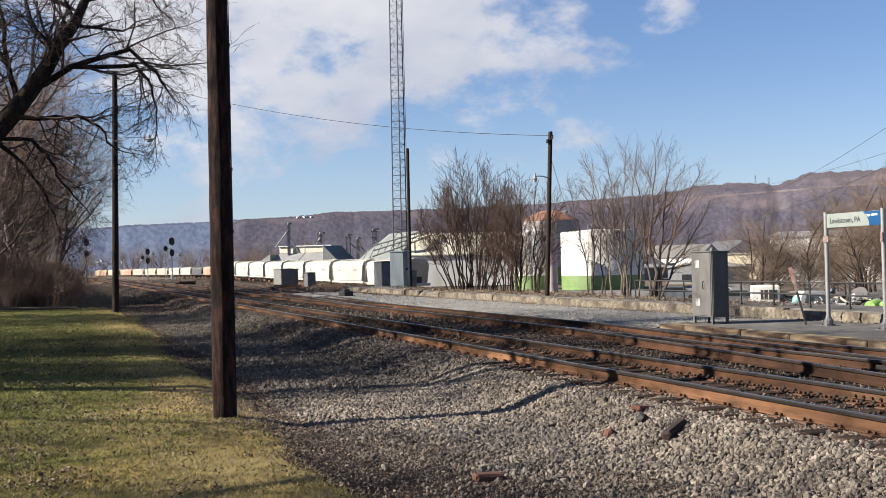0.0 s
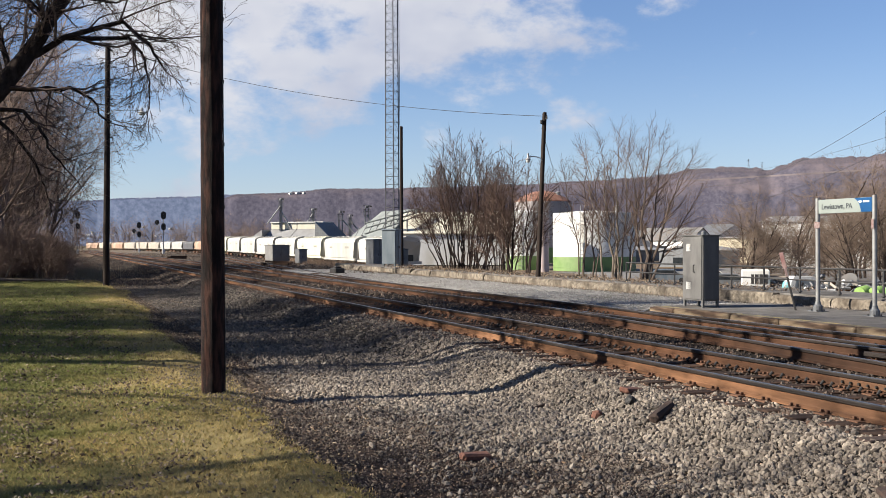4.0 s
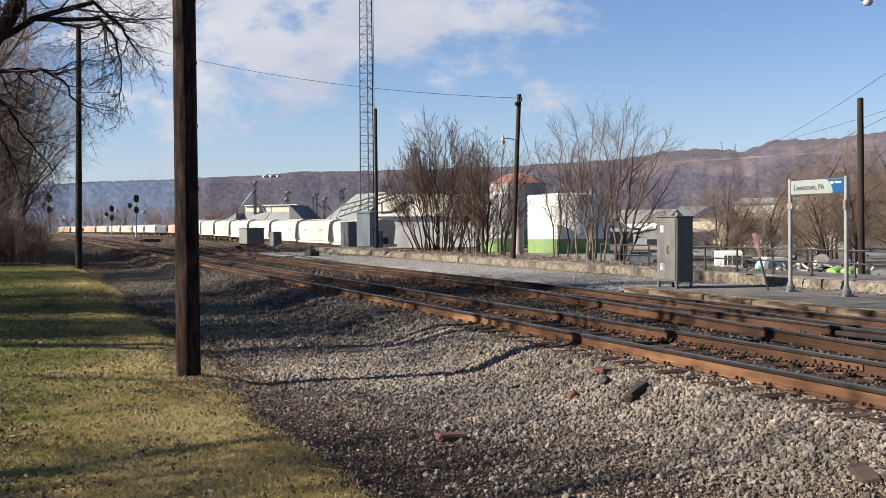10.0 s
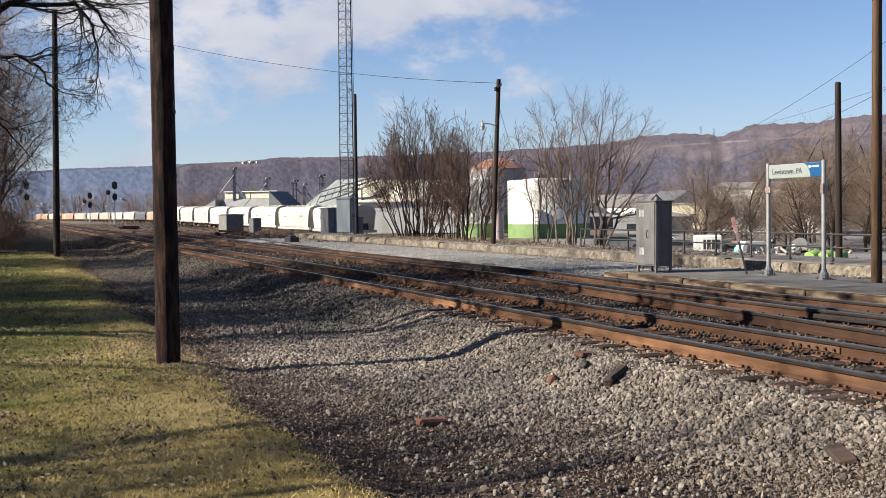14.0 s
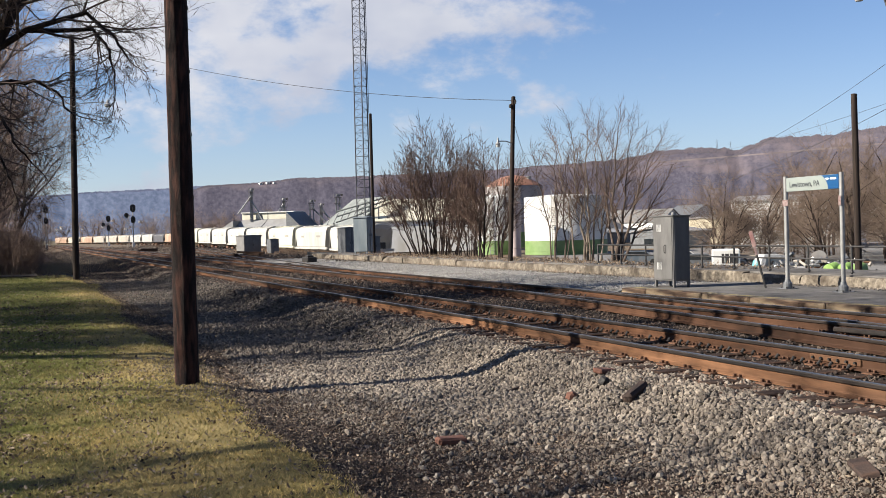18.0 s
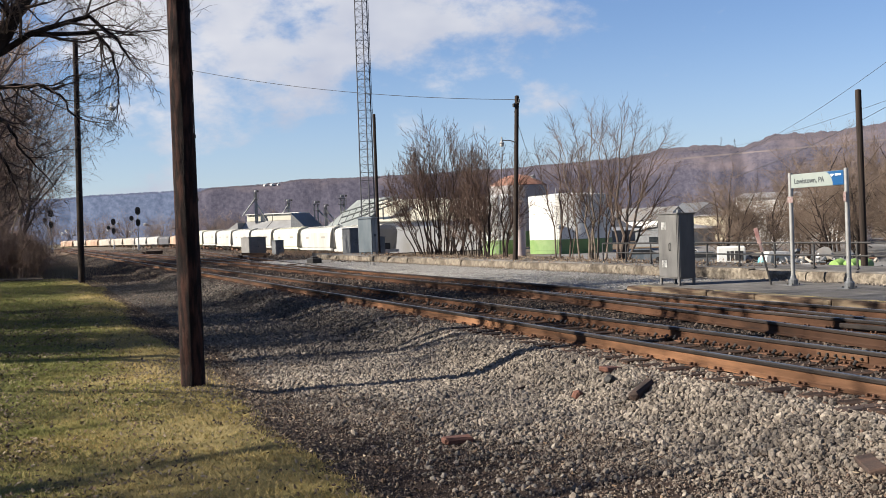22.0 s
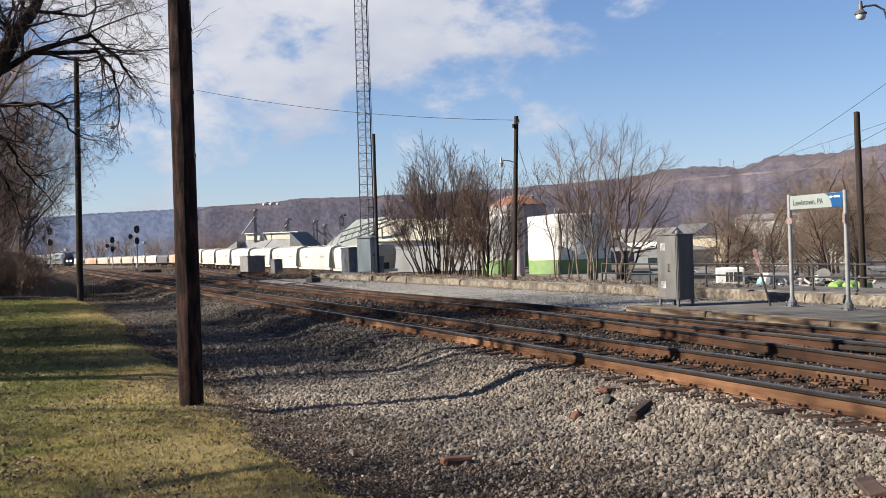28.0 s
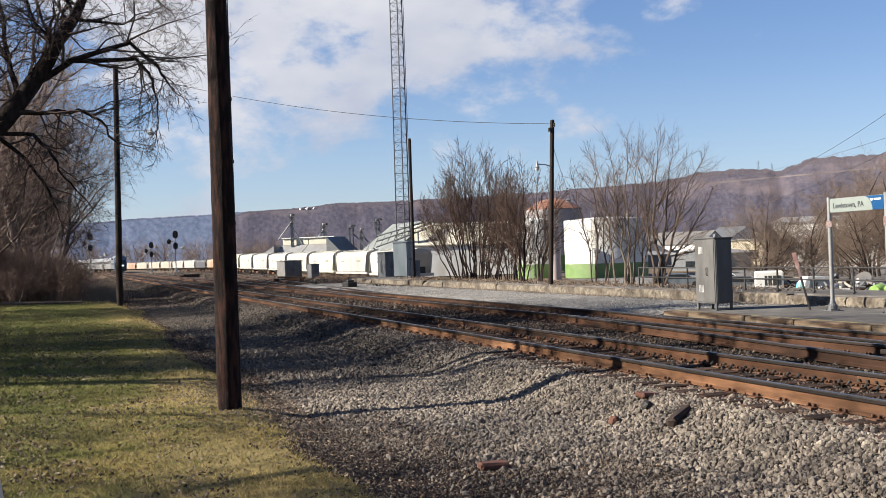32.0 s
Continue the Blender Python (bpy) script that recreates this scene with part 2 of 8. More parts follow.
# ---- materials ----
def surf(name, c1, c2, scale=8.0, rough=0.7, metal=0.0, bump=0.2, c3=None, scale3=0.6, amount3=0.5, fine=60.0, stretch=(1, 1, 1), random_tint=0.0, rough_var=0.1, dist=0.01, spec=0.5):
    c1, c2, c3 = [None if c is None else tuple(v * (DEEP if max(c) < 0.5 else 0.64) for v in c) for c in (c1, c2, c3)]
    m = bpy.data.materials.new(name)
    m.use_nodes = True
    nt = m.node_tree
    N, K = nt.nodes, nt.links
    b = N["Principled BSDF"]
    tc = N.new("ShaderNodeTexCoord")
    mp = N.new("ShaderNodeMapping")
    mp.inputs["Scale"].default_value = stretch
    K.new(tc.outputs["Object"], mp.inputs[0])
    n1 = N.new("ShaderNodeTexNoise")
    n1.inputs["Scale"].default_value, n1.inputs["Detail"].default_value, n1.inputs["Roughness"].default_value = scale, 6, 0.62
    K.new(mp.outputs[0], n1.inputs["Vector"])
    r1 = N.new("ShaderNodeValToRGB")
    r1.color_ramp.elements[0].position, r1.color_ramp.elements[0].color = 0.33, (*c1, 1)
    r1.color_ramp.elements[1].position, r1.color_ramp.elements[1].color = 0.67, (*c2, 1)
    K.new(n1.outputs["Fac"], r1.inputs[0])
    col = r1.outputs[0]
    if c3 is not None:
        n3 = N.new("ShaderNodeTexNoise")
        n3.inputs["Scale"].default_value, n3.inputs["Detail"].default_value = scale3, 5
        K.new(mp.outputs[0], n3.inputs["Vector"])
        mr = N.new("ShaderNodeMapRange")
        mr.inputs["From Min"].default_value, mr.inputs["From Max"].default_value = 0.62 - 0.25 * amount3, 0.72
        K.new(n3.outputs["Fac"], mr.inputs["Value"])
        mx = N.new("ShaderNodeMix"); mx.data_type = "RGBA"
        K.new(mr.outputs[0], mx.inputs[0]); K.new(col, mx.inputs[6]); mx.inputs[7].default_value = (*c3, 1)
        col = mx.outputs[2]
    if random_tint:
        oi = N.new("ShaderNodeObjectInfo")
        mr = N.new("ShaderNodeMapRange")
        mr.inputs["To Min"].default_value, mr.inputs["To Max"].default_value = 1 - random_tint, 1 + random_tint
        K.new(oi.outputs["Random"], mr.inputs["Value"])
        hs = N.new("ShaderNodeHueSaturation")
        K.new(mr.outputs[0], hs.inputs["Value"]); K.new(col, hs.inputs["Color"])
        col = hs.outputs[0]
    K.new(col, b.inputs["Base Color"])
    n2 = N.new("ShaderNodeTexNoise")
    n2.inputs["Scale"].default_value, n2.inputs["Detail"].default_value = fine, 4
    K.new(mp.outputs[0], n2.inputs["Vector"])
    rr = N.new("ShaderNodeMapRange")
    rr.inputs["To Min"].default_value, rr.inputs["To Max"].default_value = max(rough - rough_var, 0.02), min(rough + rough_var, 1)
    K.new(n2.outputs["Fac"], rr.inputs["Value"]); K.new(rr.outputs[0], b.inputs["Roughness"])
    b.inputs["Metallic"].default_value = metal
    b.inputs["Specular IOR Level"].default_value = spec
    if bump:
        bp = N.new("ShaderNodeBump")
        bp.inputs["Strength"].default_value, bp.inputs["Distance"].default_value = bump, dist
        ad = N.new("ShaderNodeMath"); ad.operation = "MULTIPLY_ADD"; ad.inputs[1].default_value = 0.6
        K.new(n2.outputs["Fac"], ad.inputs[0]); K.new(n1.outputs["Fac"], ad.inputs[2])
        K.new(ad.outputs[0], bp.inputs["Height"]); K.new(bp.outputs[0], b.inputs["Normal"])
    return m


def island_surf(name, cols, rough=0.85, bump=0.3, fine=40.0, patch=None):
    """One material whose colour is picked for each loose piece of the mesh."""
    cols = [tuple(v * DEEP for v in c) for c in cols]
    m = bpy.data.materials.new(name)
    m.use_nodes = True
    N, K = m.node_tree.nodes, m.node_tree.links
    b = N["Principled BSDF"]
    g = N.new("ShaderNodeNewGeometry")
    r = N.new("ShaderNodeValToRGB")
    r.color_ramp.interpolation = "LINEAR"
    els = r.color_ramp.elements
    for i, c in enumerate(cols):
        p = i / max(len(cols) - 1, 1)
        e = els[i] if i < 2 else els.new(p)
        e.position = p
        e.color = (*c, 1)
    K.new(g.outputs["Random Per Island"], r.inputs[0])
    tc = N.new("ShaderNodeTexCoord")
    n = N.new("ShaderNodeTexNoise")
    n.inputs["Scale"].default_value, n.inputs["Detail"].default_value = fine, 4
    K.new(tc.outputs["Object"], n.inputs["Vector"])
    mx = N.new("ShaderNodeMix"); mx.data_type = "RGBA"; mx.blend_type = "MULTIPLY"
    mx.inputs[0].default_value = 0.5
    K.new(r.outputs[0], mx.inputs[6]); K.new(n.outputs["Color"], mx.inputs[7])
    br = N.new("ShaderNodeMix"); br.data_type = "RGBA"; br.blend_type = "MIX"; br.inputs[0].default_value = 0.35
    K.new(r.outputs[0], br.inputs[6]); K.new(mx.outputs[2], br.inputs[7])
    col = br.outputs[2]
    if patch:
        pn = N.new("ShaderNodeTexNoise")
        pn.inputs["Scale"].default_value, pn.inputs["Detail"].default_value = patch[1], 5
        K.new(tc.outputs["Object"], pn.inputs["Vector"])
        pm = N.new("ShaderNodeMapRange")
        pm.inputs["From Min"].default_value, pm.inputs["From Max"].default_value, pm.inputs["To Max"].default_value = 0.40, 0.62, patch[2]
        K.new(pn.outputs["Fac"], pm.inputs["Value"])
        px_ = N.new("ShaderNodeMix"); px_.data_type = "RGBA"
        K.new(pm.outputs[0], px_.inputs[0]); K.new(col, px_.inputs[6]); px_.inputs[7].default_value = (*patch[0], 1)
        col = px_.outputs[2]
    K.new(col, b.inputs["Base Color"])
    b.inputs["Roughness"].default_value = rough
    if bump:
        bp = N.new("ShaderNodeBump"); bp.inputs["Strength"].default_value, bp.inputs["Distance"].default_value = bump, 0.01
        K.new(n.outputs["Fac"], bp.inputs["Height"]); K.new(bp.outputs[0], b.inputs["Normal"])
    return m


M = {}
DEEP = 0.53
M["grass_ground"] = surf("grass_ground", (0.100, 0.082, 0.022), (0.40, 0.290, 0.100), 1.1, 0.95, bump=0.8, c3=(0.499, 0.39, 0.175), scale3=0.45, amount3=1.0, fine=90, dist=0.03, spec=0.1)
M["ditch"] = surf("ditch", (0.016, 0.011, 0.009), (0.085, 0.058, 0.045), 6.0, 0.95, bump=1.0, c3=(0.16, 0.115, 0.085), scale3=0.5, amount3=0.5, fine=50, dist=0.04, spec=0.1)
# beds near black: shade between the stones and rails put into the colour
M["ballast_bed"] = surf("ballast_bed", (0.008, 0.006, 0.005), (0.042, 0.035, 0.028), 16.0, 0.92, bump=1.0, c3=(0.09, 0.07, 0.055), scale3=0.4, amount3=0.6, fine=45, dist=0.06, spec=0.15)
M["track_bed"] = surf("track_bed", (0.006, 0.005, 0.004), (0.034, 0.025, 0.019), 16.0, 0.92, bump=1.0, c3=(0.060, 0.034, 0.022), scale3=0.7, amount3=0.8, fine=45, dist=0.05, spec=0.15)
M["yard"] = surf("yard", (0.085, 0.068, 0.055), (0.26, 0.225, 0.185), 1.2, 0.95, bump=0.7, c3=(0.22, 0.15, 0.09), scale3=0.12, amount3=0.8, fine=20, dist=0.05, spec=0.1)
M["field"] = surf("field", (0.12, 0.095, 0.065), (0.21, 0.165, 0.115), 0.08, 0.95, bump=0.4, c3=(0.17, 0.16, 0.08), scale3=0.02, fine=3, spec=0.1)
M["woods_floor"] = surf("woods_floor", (0.085, 0.058, 0.040), (0.19, 0.135, 0.095), 1.5, 0.95, bump=1.0, fine=25, dist=0.08, spec=0.1)
M["asphalt"] = surf("asphalt", (0.13, 0.120, 0.110), (0.25, 0.235, 0.218), 2.5, 0.9, bump=0.5, c3=(0.085, 0.076, 0.068), scale3=0.5, amount3=0.6, fine=120, spec=0.2)
M["gravel_top"] = surf("gravel_top", (0.18, 0.172, 0.163), (0.49, 0.475, 0.45), 3.0, 0.95, bump=0.9, c3=(0.22, 0.20, 0.17), scale3=0.4, amount3=0.6, fine=60, dist=0.03, spec=0.1)
M["concrete"] = surf("concrete", (0.12, 0.098, 0.074), (0.43, 0.372, 0.295), 7.0, 0.9, bump=0.9, c3=(0.075, 0.058, 0.044), scale3=1.6, amount3=0.95, fine=40, dist=0.02, spec=0.2, random_tint=0.10)
M["rail_rust"] = surf("rail_rust", (0.035, 0.018, 0.011), (0.33, 0.168, 0.090), 3.0, 0.8, bump=0.25, c3=(0.055, 0.034, 0.026), scale3=0.6, amount3=0.7, fine=90, stretch=(1, 0.15, 1), spec=0.1)
# rail_rust darkened, with shade put into the colour, for the other rails
M["rail_rust_shaded"] = surf("rail_rust_shaded", (0.014, 0.008, 0.006), (0.22, 0.105, 0.057), 2.0, 0.8, bump=0.25, c3=(0.035, 0.022, 0.017), scale3=0.5, amount3=1.0, fine=90, stretch=(1, 0.15, 1), spec=0.1)
M["rail_head"] = surf("rail_head", (0.012, 0.009, 0.008), (0.050, 0.034, 0.026), 5.0, 0.6, 0.3, 0.15, stretch=(1, 0.1, 1))
M["rail_top"] = surf("rail_top", (0.28, 0.27, 0.265), (0.44, 0.43, 0.42), 10.0, 0.40, 0.9, 0.05, stretch=(1, 0.05, 1))
M["tie"] = surf("tie", (0.012, 0.008, 0.007), (0.085, 0.050, 0.034), 5.0, 0.9, bump=0.8, c3=(0.17, 0.095, 0.06), scale3=1.5, fine=50, stretch=(0.25, 2, 2), random_tint=0.3, spec=0.2)
M["steel_rust"] = surf("steel_rust", (0.10, 0.050, 0.032), (0.21, 0.11, 0.065), 20.0, 0.85, bump=0.3, spec=0.2)
M["steel_dark"] = surf("steel_dark", (0.020, 0.019, 0.018), (0.045, 0.040, 0.036), 12.0, 0.6, 0.3, 0.2)
M["pole_wood"] = surf("pole_wood", (0.005, 0.003, 0.003), (0.036, 0.014, 0.010), 5.0, 0.88, bump=1.0, c3=(0.105, 0.045, 0.031), scale3=5.0, amount3=0.6, fine=60, stretch=(3, 3, 0.5), dist=0.03, spec=0.2)
M["pole_dark"] = surf("pole_dark", (0.018, 0.013, 0.011), (0.060, 0.042, 0.033), 6.0, 0.9, bump=0.7, fine=60, stretch=(3, 3, 0.12), spec=0.2)
M["pole_tan"] = surf("pole_tan", (0.050, 0.029, 0.017), (0.165, 0.096, 0.052), 6.0, 0.85, bump=0.7, fine=60, stretch=(3, 3, 0.12), spec=0.2)
M["cab_grey"] = surf("cab_grey", (0.125, 0.122, 0.120), (0.205, 0.20, 0.195), 3.0, 0.6, 0.0, 0.08, c3=(0.13, 0.127, 0.125), scale3=1.4, amount3=0.5, fine=30, stretch=(1, 1, 0.35), spec=0.2)
M["cab_silver"] = surf("cab_silver", (0.19, 0.235, 0.27), (0.27, 0.315, 0.35), 2.0, 0.45, 0.5, 0.08, c3=(0.34, 0.36, 0.38), scale3=0.9, fine=30, stretch=(1, 1, 0.3))
M["cab_slate"] = surf("cab_slate", (0.15, 0.158, 0.17), (0.24, 0.25, 0.26), 2.0, 0.55, 0.3, 0.08, fine=30)
M["louver_pale"] = surf("louver_pale", (0.55, 0.55, 0.54), (0.70, 0.70, 0.68), 10, 0.5, 0.2, 0.05)
M["galv"] = surf("galv", (0.34, 0.34, 0.335), (0.46, 0.46, 0.45), 6.0, 0.5, 0.4, 0.08, fine=80)
M["tower_steel"] = surf("tower_steel", (0.09, 0.09, 0.10), (0.17, 0.17, 0.185), 3.0, 0.6, 0.4, 0.05)
M["black_paint"] = surf("black_paint", (0.016, 0.015, 0.015), (0.035, 0.032, 0.030), 10, 0.6, 0.0, 0.1)
M["wire"] = surf("wire", (0.03, 0.03, 0.032), (0.06, 0.06, 0.065), 10, 0.6, 0.0, 0.0)
M["white_paint"] = surf("white_paint", (0.70, 0.70, 0.67), (0.82, 0.82, 0.80), 0.5, 0.6, 0.0, 0.05, c3=(0.58, 0.55, 0.49), scale3=0.4, amount3=0.5, stretch=(1, 1, 0.3))
M["hopper_white"] = surf("hopper_white", (0.45, 0.44, 0.40), (0.55, 0.54, 0.495), 0.5, 0.6, 0.0, 0.05, c3=(0.50, 0.46, 0.38), scale3=0.35, amount3=0.6, stretch=(1, 1, 0.3), random_tint=0.06)
M["hopper_cream"] = surf("hopper_cream", (0.51, 0.50, 0.39), (0.60, 0.585, 0.475), 0.5, 0.6, 0.0, 0.05, c3=(0.48, 0.45, 0.34), scale3=0.3, stretch=(1, 1, 0.3))
M["hopper_orange"] = surf("hopper_orange", (0.34, 0.20, 0.125), (0.47, 0.32, 0.215), 0.5, 0.7, 0.0, 0.05, c3=(0.60, 0.52, 0.42), scale3=0.3, stretch=(1, 1, 0.3))
M["hopper_tan"] = surf("hopper_tan", (0.39, 0.345, 0.285), (0.499, 0.45, 0.385), 0.5, 0.7, 0.0, 0.05, c3=(0.44, 0.30, 0.18), scale3=0.4, stretch=(1, 1, 0.3))
M["green_paint"] = surf("green_paint", (0.17, 0.29, 0.085), (0.25, 0.39, 0.13), 0.6, 0.6, 0.0, 0.05, c3=(0.24, 0.31, 0.14), scale3=0.3, amount3=0.5)
M["orange_roof"] = surf("orange_roof", (0.27, 0.115, 0.072), (0.38, 0.180, 0.115), 0.8, 0.8, bump=0.2, c3=(0.26, 0.13, 0.09), scale3=0.3)
M["roof_grey"] = surf("roof_grey", (0.34, 0.34, 0.34), (0.46, 0.46, 0.46), 0.5, 0.6, 0.2, 0.1, c3=(0.30, 0.29, 0.28), scale3=0.2)
M["wall_cream"] = surf("wall_cream", (0.52, 0.46, 0.32), (0.62, 0.56, 0.42), 0.5, 0.8, bump=0.1)
M["wall_brick"] = surf("wall_brick", (0.22, 0.12, 0.09), (0.32, 0.19, 0.14), 0.8, 0.9, bump=0.2)
M["window_dark"] = surf("window_dark", (0.02, 0.025, 0.03), (0.04, 0.045, 0.05), 2.0, 0.1, 0.0, 0.0)
M["bark"] = surf("bark", (0.030, 0.023, 0.020), (0.080, 0.060, 0.052), 7.0, 0.95, bump=0.8, fine=40, stretch=(1, 1, 0.4), dist=0.03, spec=0.1)
M["twig_dark"] = surf("twig_dark", (0.115, 0.082, 0.070), (0.205, 0.150, 0.126), 1.0, 0.9, bump=0.0, spec=0.1)
M["twig_tan"] = surf("twig_tan", (0.185, 0.135, 0.104), (0.32, 0.240, 0.186), 0.5, 0.9, bump=0.0, spec=0.1)
M["bark_pale"] = surf("bark_pale", (0.17, 0.135, 0.105), (0.32, 0.265, 0.215), 5.0, 0.95, bump=0.4, fine=40, stretch=(1, 1, 0.4), spec=0.1)
M["stone"] = island_surf("stone", [(0.045, 0.035, 0.028), (0.31, 0.256, 0.203), (0.47, 0.398, 0.320), (0.17, 0.136, 0.105), (0.39, 0.328, 0.262), (0.065, 0.050, 0.039), (0.56, 0.48, 0.388)], 0.9, 0.5, 60, patch=((0.050, 0.039, 0.030), 0.55, 0.32))
M["stone_mid"] = island_surf("stone_mid", [(0.050, 0.040, 0.033), (0.20, 0.166, 0.135), (0.32, 0.272, 0.224), (0.12, 0.097, 0.077), (0.25, 0.208, 0.170), (0.065, 0.050, 0.040)], 0.9, 0.5, 60, patch=((0.035, 0.028, 0.023), 0.4, 0.7))
M["stone_ditch"] = island_surf("stone_ditch", [(0.016, 0.011, 0.008), (0.100, 0.066, 0.048), (0.26, 0.194, 0.145), (0.036, 0.022, 0.016), (0.17, 0.107, 0.072)], 0.92, 0.5, 60)
M["stone_grit"] = island_surf("stone_grit", [(0.10, 0.078, 0.060), (0.21, 0.168, 0.130), (0.30, 0.240, 0.185), (0.15, 0.112, 0.084)], 0.92, 0.5, 60)
M["stone_dark"] = island_surf("stone_dark", [(0.010, 0.007, 0.006), (0.048, 0.032, 0.024), (0.20, 0.148, 0.110), (0.024, 0.015, 0.011), (0.125, 0.072, 0.046)], 0.92, 0.5, 60)
M["leaf_dry"] = island_surf("leaf_dry", [(0.06, 0.035, 0.02), (0.26, 0.16, 0.085), (0.55, 0.43, 0.29), (0.12, 0.07, 0.035), (0.05, 0.03, 0.018)], 0.85, 0.0)
M["blade"] = island_surf("blade", [(0.16, 0.150, 0.034), (0.42, 0.315, 0.085), (0.86, 0.61, 0.22), (0.74, 0.52, 0.165), (0.25, 0.20, 0.045), (0.95, 0.71, 0.31)], 0.8, 0.0, patch=((0.078, 0.090, 0.014), 0.38, 0.40))



def greener(m, green, most):
    """Grass that is green towards the trees and dries out to straw at the front of the lawn."""
    N, K = m.node_tree.nodes, m.node_tree.links
    b = N["Principled BSDF"]
    col = b.inputs["Base Color"].links[0].from_socket
    tc = N.new("ShaderNodeTexCoord")
    sep = N.new("ShaderNodeSeparateXYZ")
    K.new(tc.outputs["Object"], sep.inputs[0])
    n = N.new("ShaderNodeTexNoise")
    n.inputs["Scale"].default_value, n.inputs["Detail"].default_value, n.inputs["Roughness"].default_value = 0.7, 6, 0.6
    K.new(tc.outputs["Object"], n.inputs["Vector"])
    def mth(op, a, b_, c=0.0):
        k = N.new("ShaderNodeMath"); k.operation = op
        for i, v in enumerate((a, b_, c)):
            if isinstance(v, (int, float)): k.inputs[i].default_value = v
            else: K.new(v, k.inputs[i])
        return k.outputs[0]
    far = mth("MULTIPLY_ADD", sep.outputs[1], 0.075, -1.06)
    side = mth("MULTIPLY_ADD", sep.outputs[0], -0.33, 0.20)
    f = mth("ADD", mth("ADD", mth("MINIMUM", far, 0.55), side), mth("MULTIPLY_ADD", n.outputs["Fac"], 2.6, -0.95))
    r = N.new("ShaderNodeMapRange"); r.interpolation_type = "SMOOTHSTEP"
    r.inputs["From Min"].default_value, r.inputs["From Max"].default_value, r.inputs["To Max"].default_value = 0.1, 0.95, most
    K.new(f, r.inputs["Value"])
    mx = N.new("ShaderNodeMix"); mx.data_type = "RGBA"
    K.new(r.outputs[0], mx.inputs[0]); K.new(col, mx.inputs[6]); mx.inputs[7].default_value = (*green, 1)
    K.new(mx.outputs[2], b.inputs["Base Color"])


greener(M["grass_ground"], (0.075, 0.080, 0.017), 0.85)
greener(M["blade"], (0.132, 0.140, 0.027), 0.78)


# ---- ground ----
def car_z(y):
    """Height of the freight siding's rails."""
    return -2.0 + 1.2 * min(max((y - 131) / 170, 0), 1)


def lawn_edge(y):
    return 2.62 + 0.22 * math.sin(y * 0.33 + 1.0) + 0.22 * noise.noise((y * 0.45, 3.1, 0)) + 0.07 * noise.noise((y * 2.1, 8.0, 0)) + max(0, y - 30) * 0.03


def profile(x, table):
    for (x0, z0), (x1, z1) in zip(table, table[1:]):
        if x <= x1:
            t = min(max((x - x0) / (x1 - x0), 0), 1)
            t = t * t * (3 - 2 * t)
            return z0 + (z1 - z0) * t
    return table[-1][1]


NEAR = [(-220, 9.0), (-60, 3.0), (-14, 0.1), (-4, -0.42), (2.2, -0.48), (3.2, -0.64), (4.2, -0.61), (6.05, -0.585), (7.2, -0.238), (7.9, -0.218), (14.2, -0.218), (18.7, -0.12), (21.2, -0.10), (27, -2.3), (300, -2.4)]
FAR = [(-220, 9.0), (-60, 3.0), (-14, 0.3), (2.2, -0.4), (3.5, -0.6), (4.4, -0.56), (6.05, -0.55), (7.25, -0.22), (14.2, -0.22), (25, -0.16), (36, 0.0), (300, 0.0)]


def gz(x, y):
    a = profile(x, NEAR)
    b = profile(x, FAR)
    if x > 25:
        t = min((x - 25) / 11, 1)
        b = b + (car_z(y) - 0.22) * t * t * (3 - 2 * t)
    k = min(max((y - 72) / 16, 0), 1)
    k = k * k * (3 - 2 * k)
    z = a + (b - a) * k
    if x < 3.2:
        z += 0.05 * noise.noise((x * 0.35, y * 0.35, 0)) + 0.012 * noise.noise((x * 2.0, y * 2.0, 4.0))
    elif x < 7.0:
        z += 0.035 * noise.noise((x * 0.9, y * 0.6, 2.0)) + 0.02 * noise.noise((x * 3, y * 3, 7.0))
    if y > 260:
        z += (y - 260) * 0.0008 * (1 if x < 20 else 0.2)
    return z


def spread(*stops):
    """Steps between stops: (from, step), ..., end."""
    out = []
    for (a, s), nxt in zip(stops[:-1], stops[1:]):
        b = nxt[0] if isinstance(nxt, tuple) else nxt
        n = max(1, round((b - a) / s))
        out += [a + (b - a) * i / n for i in range(n)]
    return out + [stops[-1]]


M["lot_asphalt"] = surf("lot_asphalt", (0.21, 0.205, 0.20), (0.31, 0.305, 0.30), 0.8, 0.9, bump=0.4, c3=(0.16, 0.15, 0.14), scale3=0.15, amount3=0.7, fine=30, spec=0.2)


